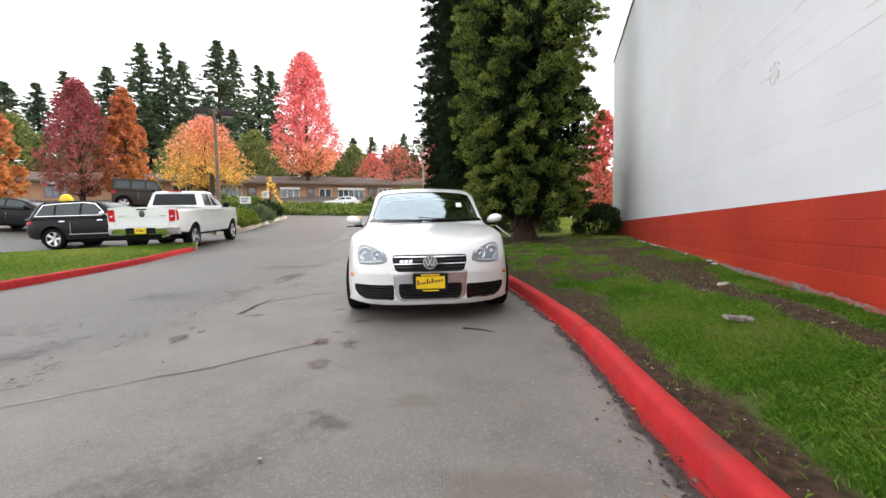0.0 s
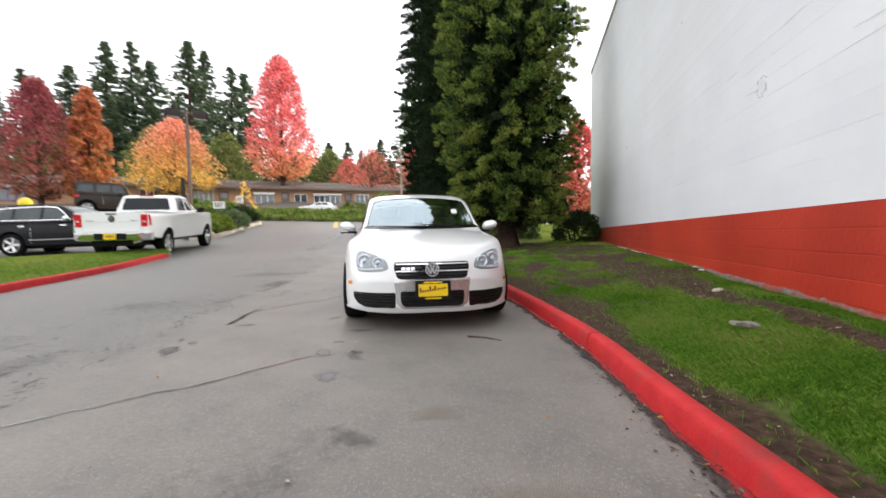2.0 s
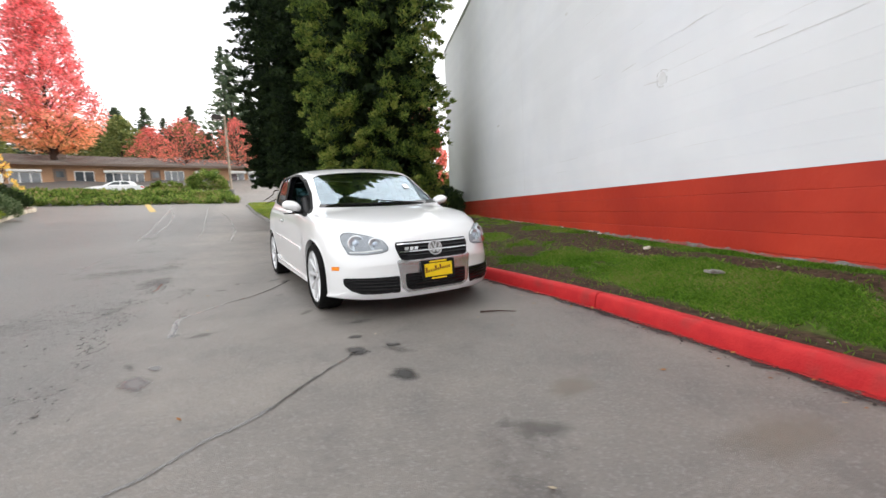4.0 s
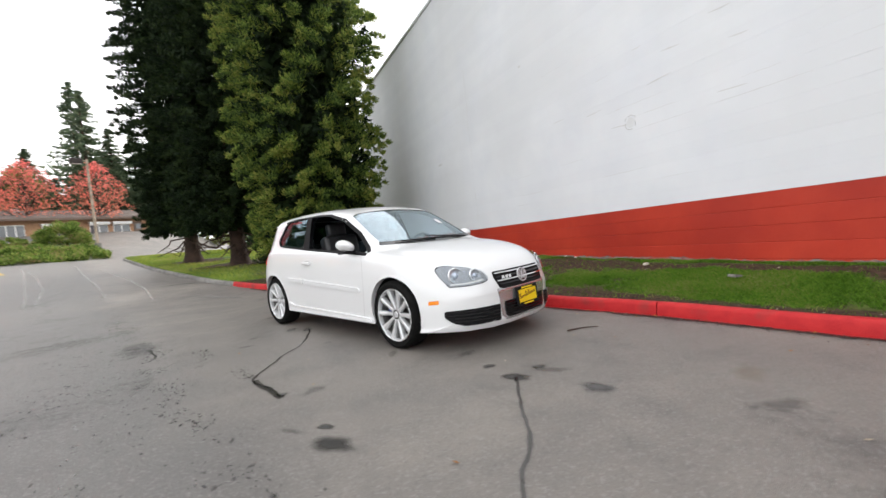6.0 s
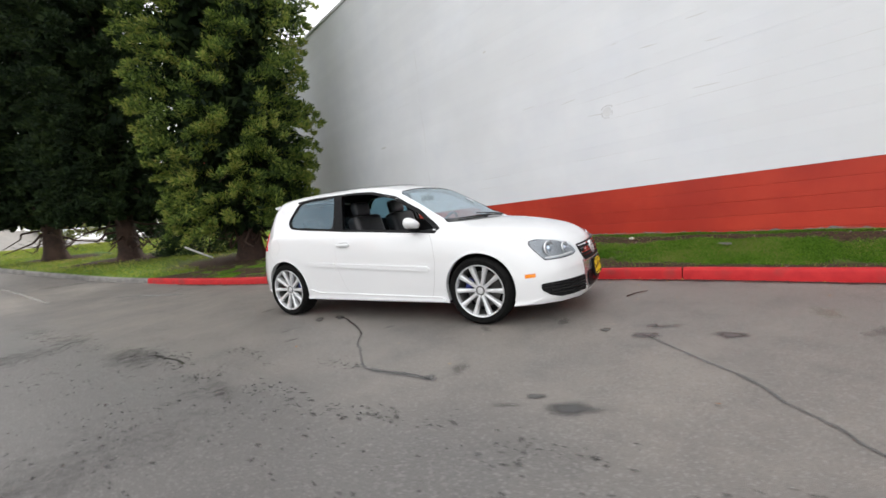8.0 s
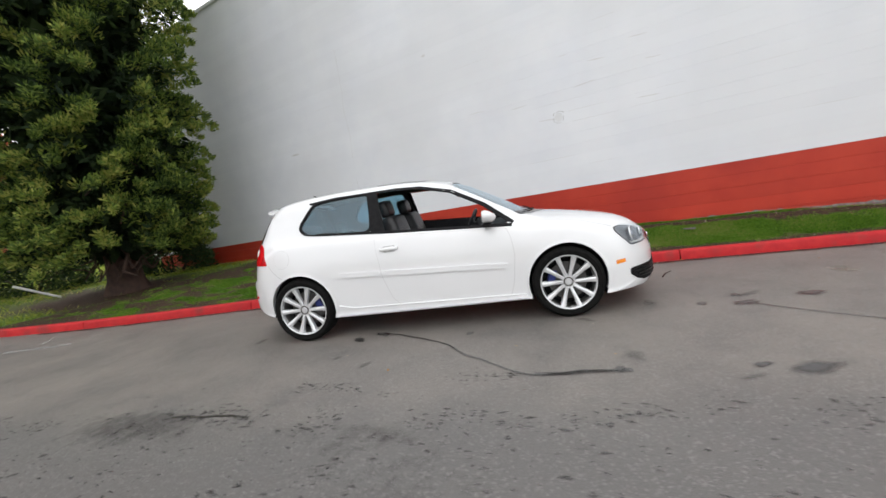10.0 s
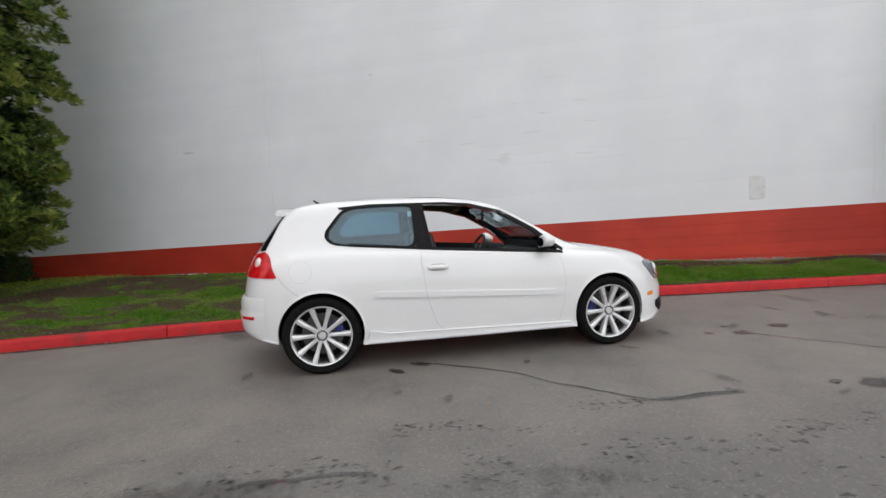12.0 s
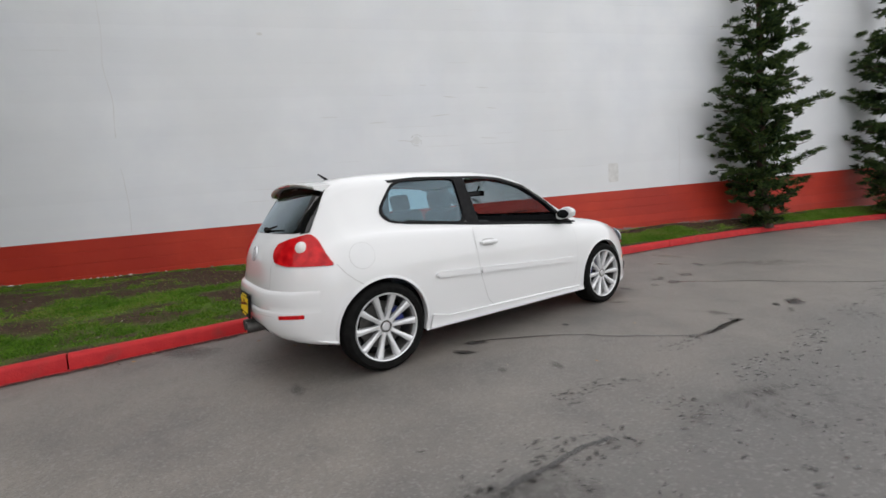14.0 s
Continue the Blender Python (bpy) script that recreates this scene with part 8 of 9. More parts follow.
olive = broadleaf(50, 11.0, 5.5, 1.0, OLIVE, 0.6, 170, 36, (0.45, 0.3))
for k, (x, y, a) in enumerate(((-50.8, 57.4, 0), (-43.3, 75.3, 60), (-57.5, 50.5, 120), (-60, 66, 200), (-50, 76, 260), (-66, 44, 20), (-36, 80, 90), (-72, 37, 140), (-47, 95, 30), (-40, 98, 80), (-33, 100, 150), (-26, 102, 220), (-20, 100, 290), (-13, 99, 10), (-6, 104, 70), (2, 101, 130))):
    far_tree(olive, x, y, a, "broad olive-green tree in the far wood", "broadleaf_tree", "olive trees behind the buildings")


# grass blades on the verge, the corner lawn and the island
def blades(name, spots, h, label, seed, material=BLADE, fine=1.0):
    rng = np.random.default_rng(seed)
    p = np.array(spots, dtype=float)
    n = len(p)
    a = rng.random(n) * 6.283
    hh = h * (0.5 + 0.9 * rng.random(n))
    w = fine * (0.0024 + 0.002 * rng.random(n))
    lean = 0.6 * rng.normal(size=(n, 2)) * hh[:, None]
    v = np.empty((n * 4, 3))
    dx, dy = np.cos(a) * w, np.sin(a) * w
    v[0::4] = p + np.stack([dx, dy, np.zeros(n) - 0.004], 1)
    v[1::4] = p + np.stack([lean[:, 0] * 0.35 + dx * 0.8, lean[:, 1] * 0.35 + dy * 0.8, hh * 0.6], 1)
    v[2::4] = p + np.stack([lean[:, 0], lean[:, 1], hh], 1)
    v[3::4] = p + np.stack([-dx, -dy, np.zeros(n) - 0.004], 1)
    ob = new(name, quad_mesh(name, v, material))
    return tagged(ob, label, "grass", kind="stuff")


def verge_spots(count):
    pr = random.Random(77)
    rows = strip_rows()
    out = []
    while len(out) < count:
        i = pr.randrange(len(rows) - 1)
        f, g = pr.random(), pr.random()
        a = rows[i][0].lerp(rows[i + 1][0], g)
        b = rows[i][1].lerp(rows[i + 1][1], g)
        if not -5 < a.y < 16 or (not 1.5 < a.y < 9.0 and pr.random() < 0.6):
            continue
        p = a.lerp(b, f)
        w = (b - a).length / 4.5
        if pr.random() > min(1.0, w):
            continue
        if f < 0.965 and pr.random() < max(0.012, strip_turf(p.x, p.y, f) ** 1.5):
            out.append((p.x, p.y, strip_height(f, p.x, p.y)))
    return out


blades("verge_grass", verge_spots(230000), 0.024, "short uneven green grass on the verge", 1, fine=0.55)


def area_spots(ob, count, seed, lo, hi):
    pr = random.Random(seed)
    me = ob.data
    polys = [q for q in me.polygons if lo[0] < q.center.x < hi[0] and lo[1] < q.center.y < hi[1]]
    wts = [q.area for q in polys]
    turf = me.attributes["turf"].data
    out = []
    for q in pr.choices(polys, wts, k=count):
        vs = [me.vertices[i].co for i in q.vertices]
        u, v = pr.random(), pr.random()
        p = vs[0].lerp(vs[1], u).lerp(vs[3].lerp(vs[2], u), v)
        if pr.random() < turf[q.vertices[0]].value:
            out.append(tuple(p))
    return out


blades("corner_grass", area_spots(bpy.data.objects["corner_lawn"], 95000, 5, (-14, 15), (4, 41)), 0.06, "rough yellow-green grass under the conifers", 2, BLADE_SUNNY)
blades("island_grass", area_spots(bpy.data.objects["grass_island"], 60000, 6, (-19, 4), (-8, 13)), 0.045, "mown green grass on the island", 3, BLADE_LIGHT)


# ---- vehicles of the car park ----
DARK_PANE = mat("dark_car_pane", (0.012, 0.015, 0.018), (0.020, 0.024, 0.028), 3, rough=0.06, spec=0.22)
TINT_PANE = mat("tinted_car_pane", (0.045, 0.055, 0.060), (0.07, 0.08, 0.085), 2, rough=0.05, spec=0.3)
TRUCK_WHITE = mat("white_truck_paint", (0.76, 0.77, 0.78), (0.80, 0.81, 0.81), 0.8, rough=0.3, coat=0.8)
BLACK_PAINT = mat("black_car_paint", (0.010, 0.010, 0.012), (0.014, 0.014, 0.016), 2, rough=0.22, spec=0.18)
BROWN_PAINT = mat("dark_brown_paint", (0.030, 0.022, 0.018), (0.040, 0.030, 0.024), 2, rough=0.3, spec=0.2)
BED_LINER = mat("bed_liner", (0.022, 0.022, 0.022), (0.035, 0.035, 0.034), 30, rough=0.85)


def sampled(stations_x, deck, plan, low):
    """Long lines of a lower body from its deck height, half width and floor height along x."""
    fr = ((0, 0.0, 0.0), (0.86, 0.0, 0.0), (0.965, 0.12, 0.0), (1.0, 0.45, 0.0), (0.992, 0.80, 0.0), (0.965, 0.93, 0.0), (0.90, 0.99, 0.0), (0.0, 1.0, 0.012))
    out = []
    for w, h, up in fr:
        row = []
        for x in stations_x:
            d, hw, z0 = curve_at(deck, x)[0], curve_at(plan, x)[0], curve_at(low, x)[0]
            row.append((x, hw * w, z0 + (d - z0) * h + up))
        out.append(row)
    return out


def cabin_lines(stations_x, roof, base):
    """Long lines of a cabin: roof = (x, height, half width at the top), base = (x, height, half width at the foot)."""
    out = [[] for _ in range(6)]
    for x in stations_x:
        zt, ht = curve_at(roof, x)
        zb, hb = curve_at(base, x)
        zt = max(zt, zb + 0.01)
        for row, (y, z) in zip(out, ((0, zb - 0.06), (hb, zb - 0.06), (hb, zb), (ht + 0.012, zt - 0.07), (ht - 0.09, zt - 0.008), (0, zt))):
            row.append((x, y, max(z, zb - 0.06)))
    return out


def steps(a, b, n):
    return [a + (b - a) * k / n for k in range(n + 1)]


def vehicle_body(thing, x0, x1, deck, plan, low, arches, radius, paint, cavity=None):
    xs = steps(x0, x1, 70)
    solid = loft(sampled(xs, deck, plan, low), xs, 3)
    tree = tree_of(solid)
    body = part("body", solid, paint, thing)
    cuts = []
    hw = curve_at(plan, (x0 + x1) / 2)[0]
    for x, r in arches:
        for s in (1, -1):
            c = bmesh.new()
            cyl(c, (x, s * hw * 0.66, radius + 0.02), (x, s * hw * 1.4, radius + 0.02), r, n=36)
            cuts.append((c, BLACK_TRIM))
    if cavity:
        c = bmesh.new()
        box(c, *cavity)
        cuts.append((c, BED_LINER))
    carve(body, cuts)
    return tree


def vehicle_cabin(thing, x0, x1, roof, base, paint, rake=0.0):
    xs = steps(x0, x1, 60)
    solid = loft(cabin_lines(xs, roof, base), xs, 3)
    if rake:
        zb = curve_at(base, x0)[1 - 1]
        for v in solid.verts:
            f = max(0.0, 1 - (v.co.x - x0) / 0.5)
            v.co.x += rake * max(0.0, v.co.z - zb) * f
    tree = tree_of(solid)
    part("cabin", solid, paint, thing, smooth=32)
    return tree


def put_on_ground(name, x, y, heading, base, label):
    """A vehicle whose rear axle's middle stands at (x, y), pitched with the ground."""
    f = Vector((math.cos(radians(heading)), math.sin(radians(heading)), 0))
    z0, z1 = land(x, y), land(x + f.x * base, y + f.y * base)
    return empty(name, pose(x, y, z0 + 0.012, 0, -math.degrees(math.atan2(z1 - z0, base)), heading), label, "car", "")


def yellow_plate(thing, x, z, y=0.0):
    bm = bmesh.new()
    box(bm, x - 0.012, x, y - 0.16, y + 0.16, z - 0.08, z + 0.08, 0.005)
    p = part("licence_plate", bm, PLATE_YELLOW, thing, "yellow dealer plate")
    bm = bmesh.new()
    for i in range(7):
        box(bm, x - 0.0145, x - 0.012, y - 0.12 + 0.034 * i, y - 0.10 + 0.034 * i, z - 0.025, z + 0.03)
    part("plate_bar", bm, PLATE_INK, p)


def side_mirror(thing, x, y, z, material, s):
    bm = bmesh.new()
    ball(bm, (x, y, z), (0.07, 0.13, 0.10), 14)
    box(bm, x - 0.03, x + 0.03, min(y, y - s * 0.22), max(y, y - s * 0.22), z - 0.09, z - 0.05, 0.01)
    part("door_mirror", bm, material, thing, smooth=50)


def pickup():
    t = put_on_ground("pickup_truck", -13.09, 11.85, 117.5, 3.57, "white four-door pickup truck with chrome bumper and wheels")
    deck = [(-1.22, 1.36), (0.6, 1.365), (1.0, 1.36), (2.6, 1.34), (3.0, 1.36), (3.6, 1.36), (4.2, 1.33), (4.45, 1.24), (4.58, 1.10)]
    plan = [(-1.22, 0.97), (-1.0, 0.985), (0.0, 1.005), (0.9, 0.975), (2.4, 0.975), (3.2, 0.99), (3.7, 1.0), (4.2, 0.95), (4.5, 0.85), (4.58, 0.78)]
    low = [(-1.22, 0.66), (-0.6, 0.58), (0.6, 0.50), (2.9, 0.48), (4.2, 0.50), (4.58, 0.56)]
    tree = vehicle_body(t, -1.22, 4.58, deck, plan, low, ((0, 0.47), (3.57, 0.47)), 0.40, TRUCK_WHITE, (-1.14, 0.72, -0.82, 0.82, 0.86, 1.6))
    roof = [(0.82, 1.86, 0.73), (1.1, 1.905, 0.74), (1.6, 1.92, 0.745), (2.1, 1.89, 0.735), (2.4, 1.80, 0.72), (3.05, 1.38, 0.84)]
    base = [(0.82, 1.34, 0.915), (2.4, 1.33, 0.92), (3.05, 1.345, 0.90)]
    ct = vehicle_cabin(t, 0.82, 3.05, roof, base, TRUCK_WHITE, 0.22)
    part("rear_window", patch(ct, rounded([(-0.74, 1.42), (0.74, 1.42), (0.65, 1.80), (-0.65, 1.80)], 0.05), (1, 0, 0), 0.004, 0.004, 0.1), DARK_PANE, t, "dark tinted rear window")
    part("windscreen", patch(ct, rounded([(-0.76, 1.40), (0.76, 1.40), (0.64, 1.83), (-0.64, 1.83)], 0.05), (-1, 0, 0), 0.004, 0.004, 0.1), DARK_PANE, t)
    for s in (1, -1):
        way = (0, -s, 0)
        part("side_window", patch(ct, rounded([(1.08, 1.41), (1.70, 1.40), (1.70, 1.82), (1.20, 1.81)], 0.04), way, 0.004, 0.004, 0.1), TINT_PANE, t)
        part("side_window", patch(ct, rounded([(1.82, 1.40), (2.72, 1.40), (2.32, 1.76), (2.1, 1.82), (1.82, 1.83)], 0.04), way, 0.004, 0.004, 0.1), TINT_PANE, t)
        for x in (0.80, 1.76, 2.70):
            part("door_gap", patch(tree, [(x - 0.006, 0.56), (x + 0.006, 0.56), (x + 0.006, 1.30), (x - 0.006, 1.30)], way, 0.002, 0, 0.2), SEAM, t)
        for x in (1.70, 2.62):
            part("handle", patch(tree, rounded([(x - 0.24, 1.16), (x - 0.06, 1.16), (x - 0.06, 1.20), (x - 0.24, 1.20)], 0.01), way, 0.02, 0.018, 0.1), TRUCK_WHITE, t)
        # tail lamp: rear face and the wrap on the flank
        lp = rounded([(s * 0.77, 0.95), (s * 0.93, 0.95), (s * 0.955, 1.29), (s * 0.77, 1.29)], 0.02)
        tl = part("tail_lamp", patch(tree, lp, (1, 0, 0), 0.012, 0.012, 0.06), RED_LENS, t, "red tail lamp", smooth=40)
        part("lamp_wrap", patch(tree, rounded([(-1.21, 0.97), (-1.08, 0.99), (-1.10, 1.28), (-1.21, 1.29)], 0.02), way, 0.010, 0.010, 0.06), RED_LENS, tl)
        part("reverse_lamp", patch(tree, rounded([(s * 0.82, 1.08), (s * 0.89, 1.08), (s * 0.89, 1.12), (s * 0.82, 1.12)], 0.01), (1, 0, 0), 0.026, 0.003, 0.06), CLEAR_LENS, tl)
        side_mirror(t, 2.62, s * 1.10, 1.42, BLACK_TRIM, s)
        hl = rounded([(s * 0.55, 0.98), (s * 0.80, 0.98), (s * 0.84, 1.16), (s * 0.55, 1.12)], 0.02)
        part("headlamp", patch(tree, hl, (-1, 0, 0), 0.006, 0.004, 0.06), CLEAR_LENS, t)
        for x in (0, 3.57):
            wheel(t, x, s * 0.855, 0.40, 0.262, 0.265, 5, s, 0.105, False, CHROME)
            bm = bmesh.new()
            prev = None
            for k in range(31):
                a = radians(-12 + 204 * k / 30)
                px, pz = x + 0.47 * math.cos(a), 0.42 + 0.47 * math.sin(a)
                hit, _, _, _ = tree.ray_cast(Vector((px, s * 3, pz)), Vector((0, -s, 0)))
                if hit is None:
                    prev = None
                    continue
                row = [bm.verts.new((px + q * math.cos(a), hit.y + s * o, pz + q * math.sin(a))) for q, o in ((0, -0.06), (0, 0.012), (0.03, 0.014), (0.06, 0.003))]
                if prev:
                    for i in range(3):
                        bm.faces.new((prev[i], prev[i + 1], row[i + 1], row[i]))
                prev = row
            bmesh.ops.recalc_face_normals(bm, faces=bm.faces)
            part("arch_lip", bm, TRUCK_WHITE, t, smooth=40)
    # tailgate with its seams, handle and emblem
    tg = part("tailgate", patch(tree, rounded([(-0.75, 0.82), (0.75, 0.82), (0.75, 1.34), (-0.75, 1.34)], 0.02), (1, 0, 0), 0.010, 0.010, 0.1), TRUCK_WHITE, t, "white tailgate panel", smooth=40)
    part("tailgate_crease", patch(tree, [(-0.70, 1.075), (0.70, 1.075), (0.70, 1.087), (-0.70, 1.087)], (1, 0, 0), 0.013, 0.002, 0.2), SEAM, tg)
    part("tailgate_gap", patch(tree, [(-0.765, 0.80), (0.765, 0.80), (0.765, 1.345), (-0.765, 1.345)], (1, 0, 0), 0.003, 0, 0.1), SEAM, t)
    part("tailgate_handle", patch(tree, rounded([(-0.13, 1.285), (0.13, 1.285), (0.13, 1.32), (-0.13, 1.32)], 0.01), (1, 0, 0), 0.03, 0.02, 0.1), BLACK_TRIM, tg)
    bm = bmesh.new()
    lathe(bm, [(0, 0.03), (0.05, 0.026), (0.085, 0.010), (0.09, 0)], Matrix.Translation((-1.225, 0, 1.17)) @ Vector((-1, 0, 0)).to_track_quat("Z", "Y").to_matrix().to_4x4() @ Matrix.Diagonal((1, 1.15, 1, 1)), 20)
    part("emblem", bm, DISC, tg, "dark shield emblem", smooth=40)
    for x0, x1, z in ((-0.68, -0.50, 1.12), (0.46, 0.66, 1.12)):
        bm = bmesh.new()
        box(bm, -1.238, -1.23, x0, x1, z - 0.012, z + 0.016, 0.003)
        part("badge_bar", bm, CHROME, tg)
    # bumper
    bm = bmesh.new()
    rows = []
    for k in range(25):
        y = -0.99 + 1.98 * k / 24
        e = (abs(y) / 0.99) ** 6 * 0.16
        rows.append([bm.verts.new((x + e, y, z)) for x, z in ((-1.20, 0.78), (-1.33, 0.785), (-1.36, 0.765), (-1.365, 0.66), (-1.34, 0.58), (-1.28, 0.56), (-1.20, 0.57))])
    for r0, r1 in zip(rows, rows[1:]):
        for i in range(7):
            bm.faces.new((r0[i], r0[(i + 1) % 7], r1[(i + 1) % 7], r1[i]))
    bm.faces.new(rows[0][::-1])
    bm.faces.new(rows[-1])
    bmesh.ops.recalc_face_normals(bm, faces=bm.faces)
    bp = part("rear_bumper", bm, CHROME, t, "bright chrome rear bumper", smooth=40)
    bm = bmesh.new()
    box(bm, -1.375, -1.30, -0.42, 0.42, 0.60, 0.775, 0.02)
    part("bumper_step", bm, BLACK_TRIM, bp)
    yellow_plate(t, -1.376, 0.69)
    bm = bmesh.new()
    cyl(bm, (-1.34, -0.62, 0.52), (-0.8, -0.62, 0.52), 0.045, 0.045, 14)
    part("tailpipe", bm, CHROME, t)
    bm = bmesh.new()
    box(bm, 0.90, 0.97, -0.22, 0.22, 1.87, 1.905, 0.01)
    part("brake_lamp", bm, RED_LENS, t, "red high brake lamp")
    bm = bmesh.new()
    box(bm, -1.15, 4.2, -0.62, 0.62, 0.40, 0.60, 0.04)
    cyl(bm, (0, -0.75, 0.40), (0, 0.75, 0.40), 0.06)
    ball(bm, (0, 0, 0.40), (0.16, 0.18, 0.15), 14)
    cyl(bm, (3.57, -0.75, 0.40), (3.57, 0.75, 0.40), 0.05)
    part("chassis", bm, BLACK_TRIM, t)
    return t


pickup().scale = (1.0, 0.94, 1.0)


def wagon(name, x, y, heading, label, paint, wb, over, hw, deck_z, roof_z, hood_z, R, cabin_x, side_glass, chrome, boxy=False, spokes=5, tail=True):
    """A parked car of plain shape. over: rear and front overhang; cabin_x: tail, roof start, roof end, windscreen foot."""
    t = put_on_ground(name, x, y, heading, wb, label)
    x0, x1 = -over[0], wb + over[1]
    c0, c1, c2, c3 = cabin_x
    e = 0.04 if boxy else 0.14
    deck = [(x0, deck_z - e), (x0 + 0.25, deck_z), (c3 - 0.1, hood_z + 0.02), (c3 + 0.3, hood_z), (x1 - 0.35, hood_z - e * 0.8), (x1 - 0.08, hood_z - 0.10 - e), (x1, hood_z - 0.22 - e)]
    plan = [(x0, hw * 0.86), (x0 + 0.12, hw * 0.94), (x0 + 0.5, hw * 0.995), (wb * 0.5, hw), (x1 - 0.7, hw * 0.98), (x1 - 0.2, hw * (0.95 if boxy else 0.86)), (x1, hw * (0.88 if boxy else 0.70))]
    zl = R * 0.85
    low = [(x0, zl + 0.18), (x0 + 0.3, zl + 0.06), (0.6, zl), (wb - 0.5, zl), (x1 - 0.3, zl + 0.02), (x1, zl + 0.10)]
    tree = vehicle_body(t, x0, x1, deck, plan, low, ((0, R * 1.16), (wb, R * 1.16)), R, paint)
    tw = hw * (0.86 if boxy else 0.74)
    roof = [(c0, deck_z + (0.60 if boxy else 0.10), tw * 1.04), (c0 + (c1 - c0) * 0.5, (deck_z + roof_z) / 2 + (0.25 if boxy else 0.14), tw * 1.02), (c1, roof_z - 0.03, tw), ((c1 + c2) / 2, roof_z, tw), (c2, roof_z - 0.05, tw * 0.98), (c3, hood_z + 0.02, hw * 0.86)]
    base = [(c0, deck_z - 0.02, hw * 0.92), (c2, deck_z - 0.03, hw * 0.93), (c3, hood_z - 0.01, hw * 0.90)]
    ct = vehicle_cabin(t, c0, c3, roof, base, paint)
    for s in (1, -1):
        way = (0, -s, 0)
        if chrome:
            lo = min(p[0] for w in side_glass for p in w) - 0.05
            hi = max(p[0] for w in side_glass for p in w) + 0.05
            zz = min(p[1] for w in side_glass for p in w)
            full = [p for w in side_glass for p in w]
            cx, cz = sum(p[0] for p in full) / len(full), sum(p[1] for p in full) / len(full)
            first, last = side_glass[0], side_glass[-1]
            hull = [first[0], last[1]] + [p for p in last[2:]] + [p for p in first[2:]]
            grow = [(p[0] + (0.045 if p[0] > cx else -0.045), p[1] + (0.035 if p[1] > cz else -0.03)) for p in hull]
            part("window_trim", patch(ct, grow, way, 0.003, 0.003, 0.08), CHROME, t, "bright window trim")
            band = [(p[0] + (0.008 if p[0] > cx else -0.008), p[1] + (0.006 if p[1] > cz else -0.006)) for p in hull]
            part("window_band", patch(ct, band, way, 0.006, 0.002, 0.08), BLACK_TRIM, t)
        for w in side_glass:
            part("side_window", patch(ct, rounded(w, 0.03), way, 0.008, 0.004, 0.08), TINT_PANE, t)
        for gx in (c1 + 0.1, (c1 + c2) / 2 + 0.15, c3 - 0.35):
            if R < gx < wb - R * 0.6:
                part("door_gap", patch(tree, [(gx - 0.005, zl + 0.1), (gx + 0.005, zl + 0.1), (gx + 0.005, deck_z - 0.1), (gx - 0.005, deck_z - 0.1)], way, 0.002, 0, 0.2), SEAM, t)
        for gx in ((c1 + c2) / 2 - 0.02, c3 - 0.55):
            part("handle", patch(tree, rounded([(gx - 0.2, deck_z - 0.17), (gx, deck_z - 0.17), (gx, deck_z - 0.135), (gx - 0.2, deck_z - 0.135)], 0.01), way, 0.02, 0.016, 0.1), CHROME if chrome else paint, t)
        if chrome:
            part("door_strip", patch(tree, rounded([(R * 1.5, zl + 0.19), (wb - R * 1.3, zl + 0.19), (wb - R * 1.3, zl + 0.225), (R * 1.5, zl + 0.225)], 0.008), way, 0.016, 0.012, 0.12), CHROME, t, "bright strip along the doors")
        if tail:
            tz = deck_z - 0.14
            tl = part("tail_lamp", patch(tree, rounded([(s * hw * 0.60, tz - 0.10), (s * hw * 0.90, tz - 0.10), (s * hw * 0.90, tz + 0.08), (s * hw * 0.62, tz + 0.07)], 0.02), (1, 0, 0), 0.008, 0.008, 0.06), RED_LENS, t, "red tail lamp")
            part("lamp_wrap", patch(tree, rounded([(x0 + 0.03, tz - 0.11), (x0 + 0.26, tz - 0.06), (x0 + 0.26, tz + 0.05), (x0 + 0.05, tz + 0.06)], 0.02), way, 0.008, 0.008, 0.06), RED_LENS, tl)
        part("headlamp", patch(tree, rounded([(s * hw * 0.45, hood_z - e - 0.34), (s * hw * 0.72, hood_z - e - 0.34), (s * hw * 0.72, hood_z - e - 0.20), (s * hw * 0.45, hood_z - e - 0.22)], 0.02), (-1, 0, 0), 0.006, 0.004, 0.06), CLEAR_LENS, t)
        side_mirror(t, c3 - 0.5, s * hw * 1.06, deck_z + 0.06, CHROME if chrome else paint, s)
        for wx in (0, wb):
            wheel(t, wx, s * (hw - 0.13), R, R * 0.66, 0.23, spokes, s, 0.085, False)
    yb = tw * 0.86
    part("windscreen", patch(ct, rounded([(-yb, hood_z + 0.07), (yb, hood_z + 0.07), (yb * 0.93, roof_z - 0.09), (-yb * 0.93, roof_z - 0.09)], 0.05), (-1, 0, 0), 0.004, 0.004, 0.09), TINT_PANE, t)
    part("rear_window", patch(ct, rounded([(-yb, deck_z + 0.06), (yb, deck_z + 0.06), (yb * 0.93, roof_z - 0.12), (-yb * 0.93, roof_z - 0.12)], 0.05), (1, 0, 0), 0.004, 0.004, 0.09), DARK_PANE, t)
    bm = bmesh.new()
    box(bm, x0 + 0.25, x1 - 0.3, -hw * 0.62, hw * 0.62, R * 0.6, R * 1.2, 0.04)
    part("underbody", bm, BLACK_TRIM, t)
    return t


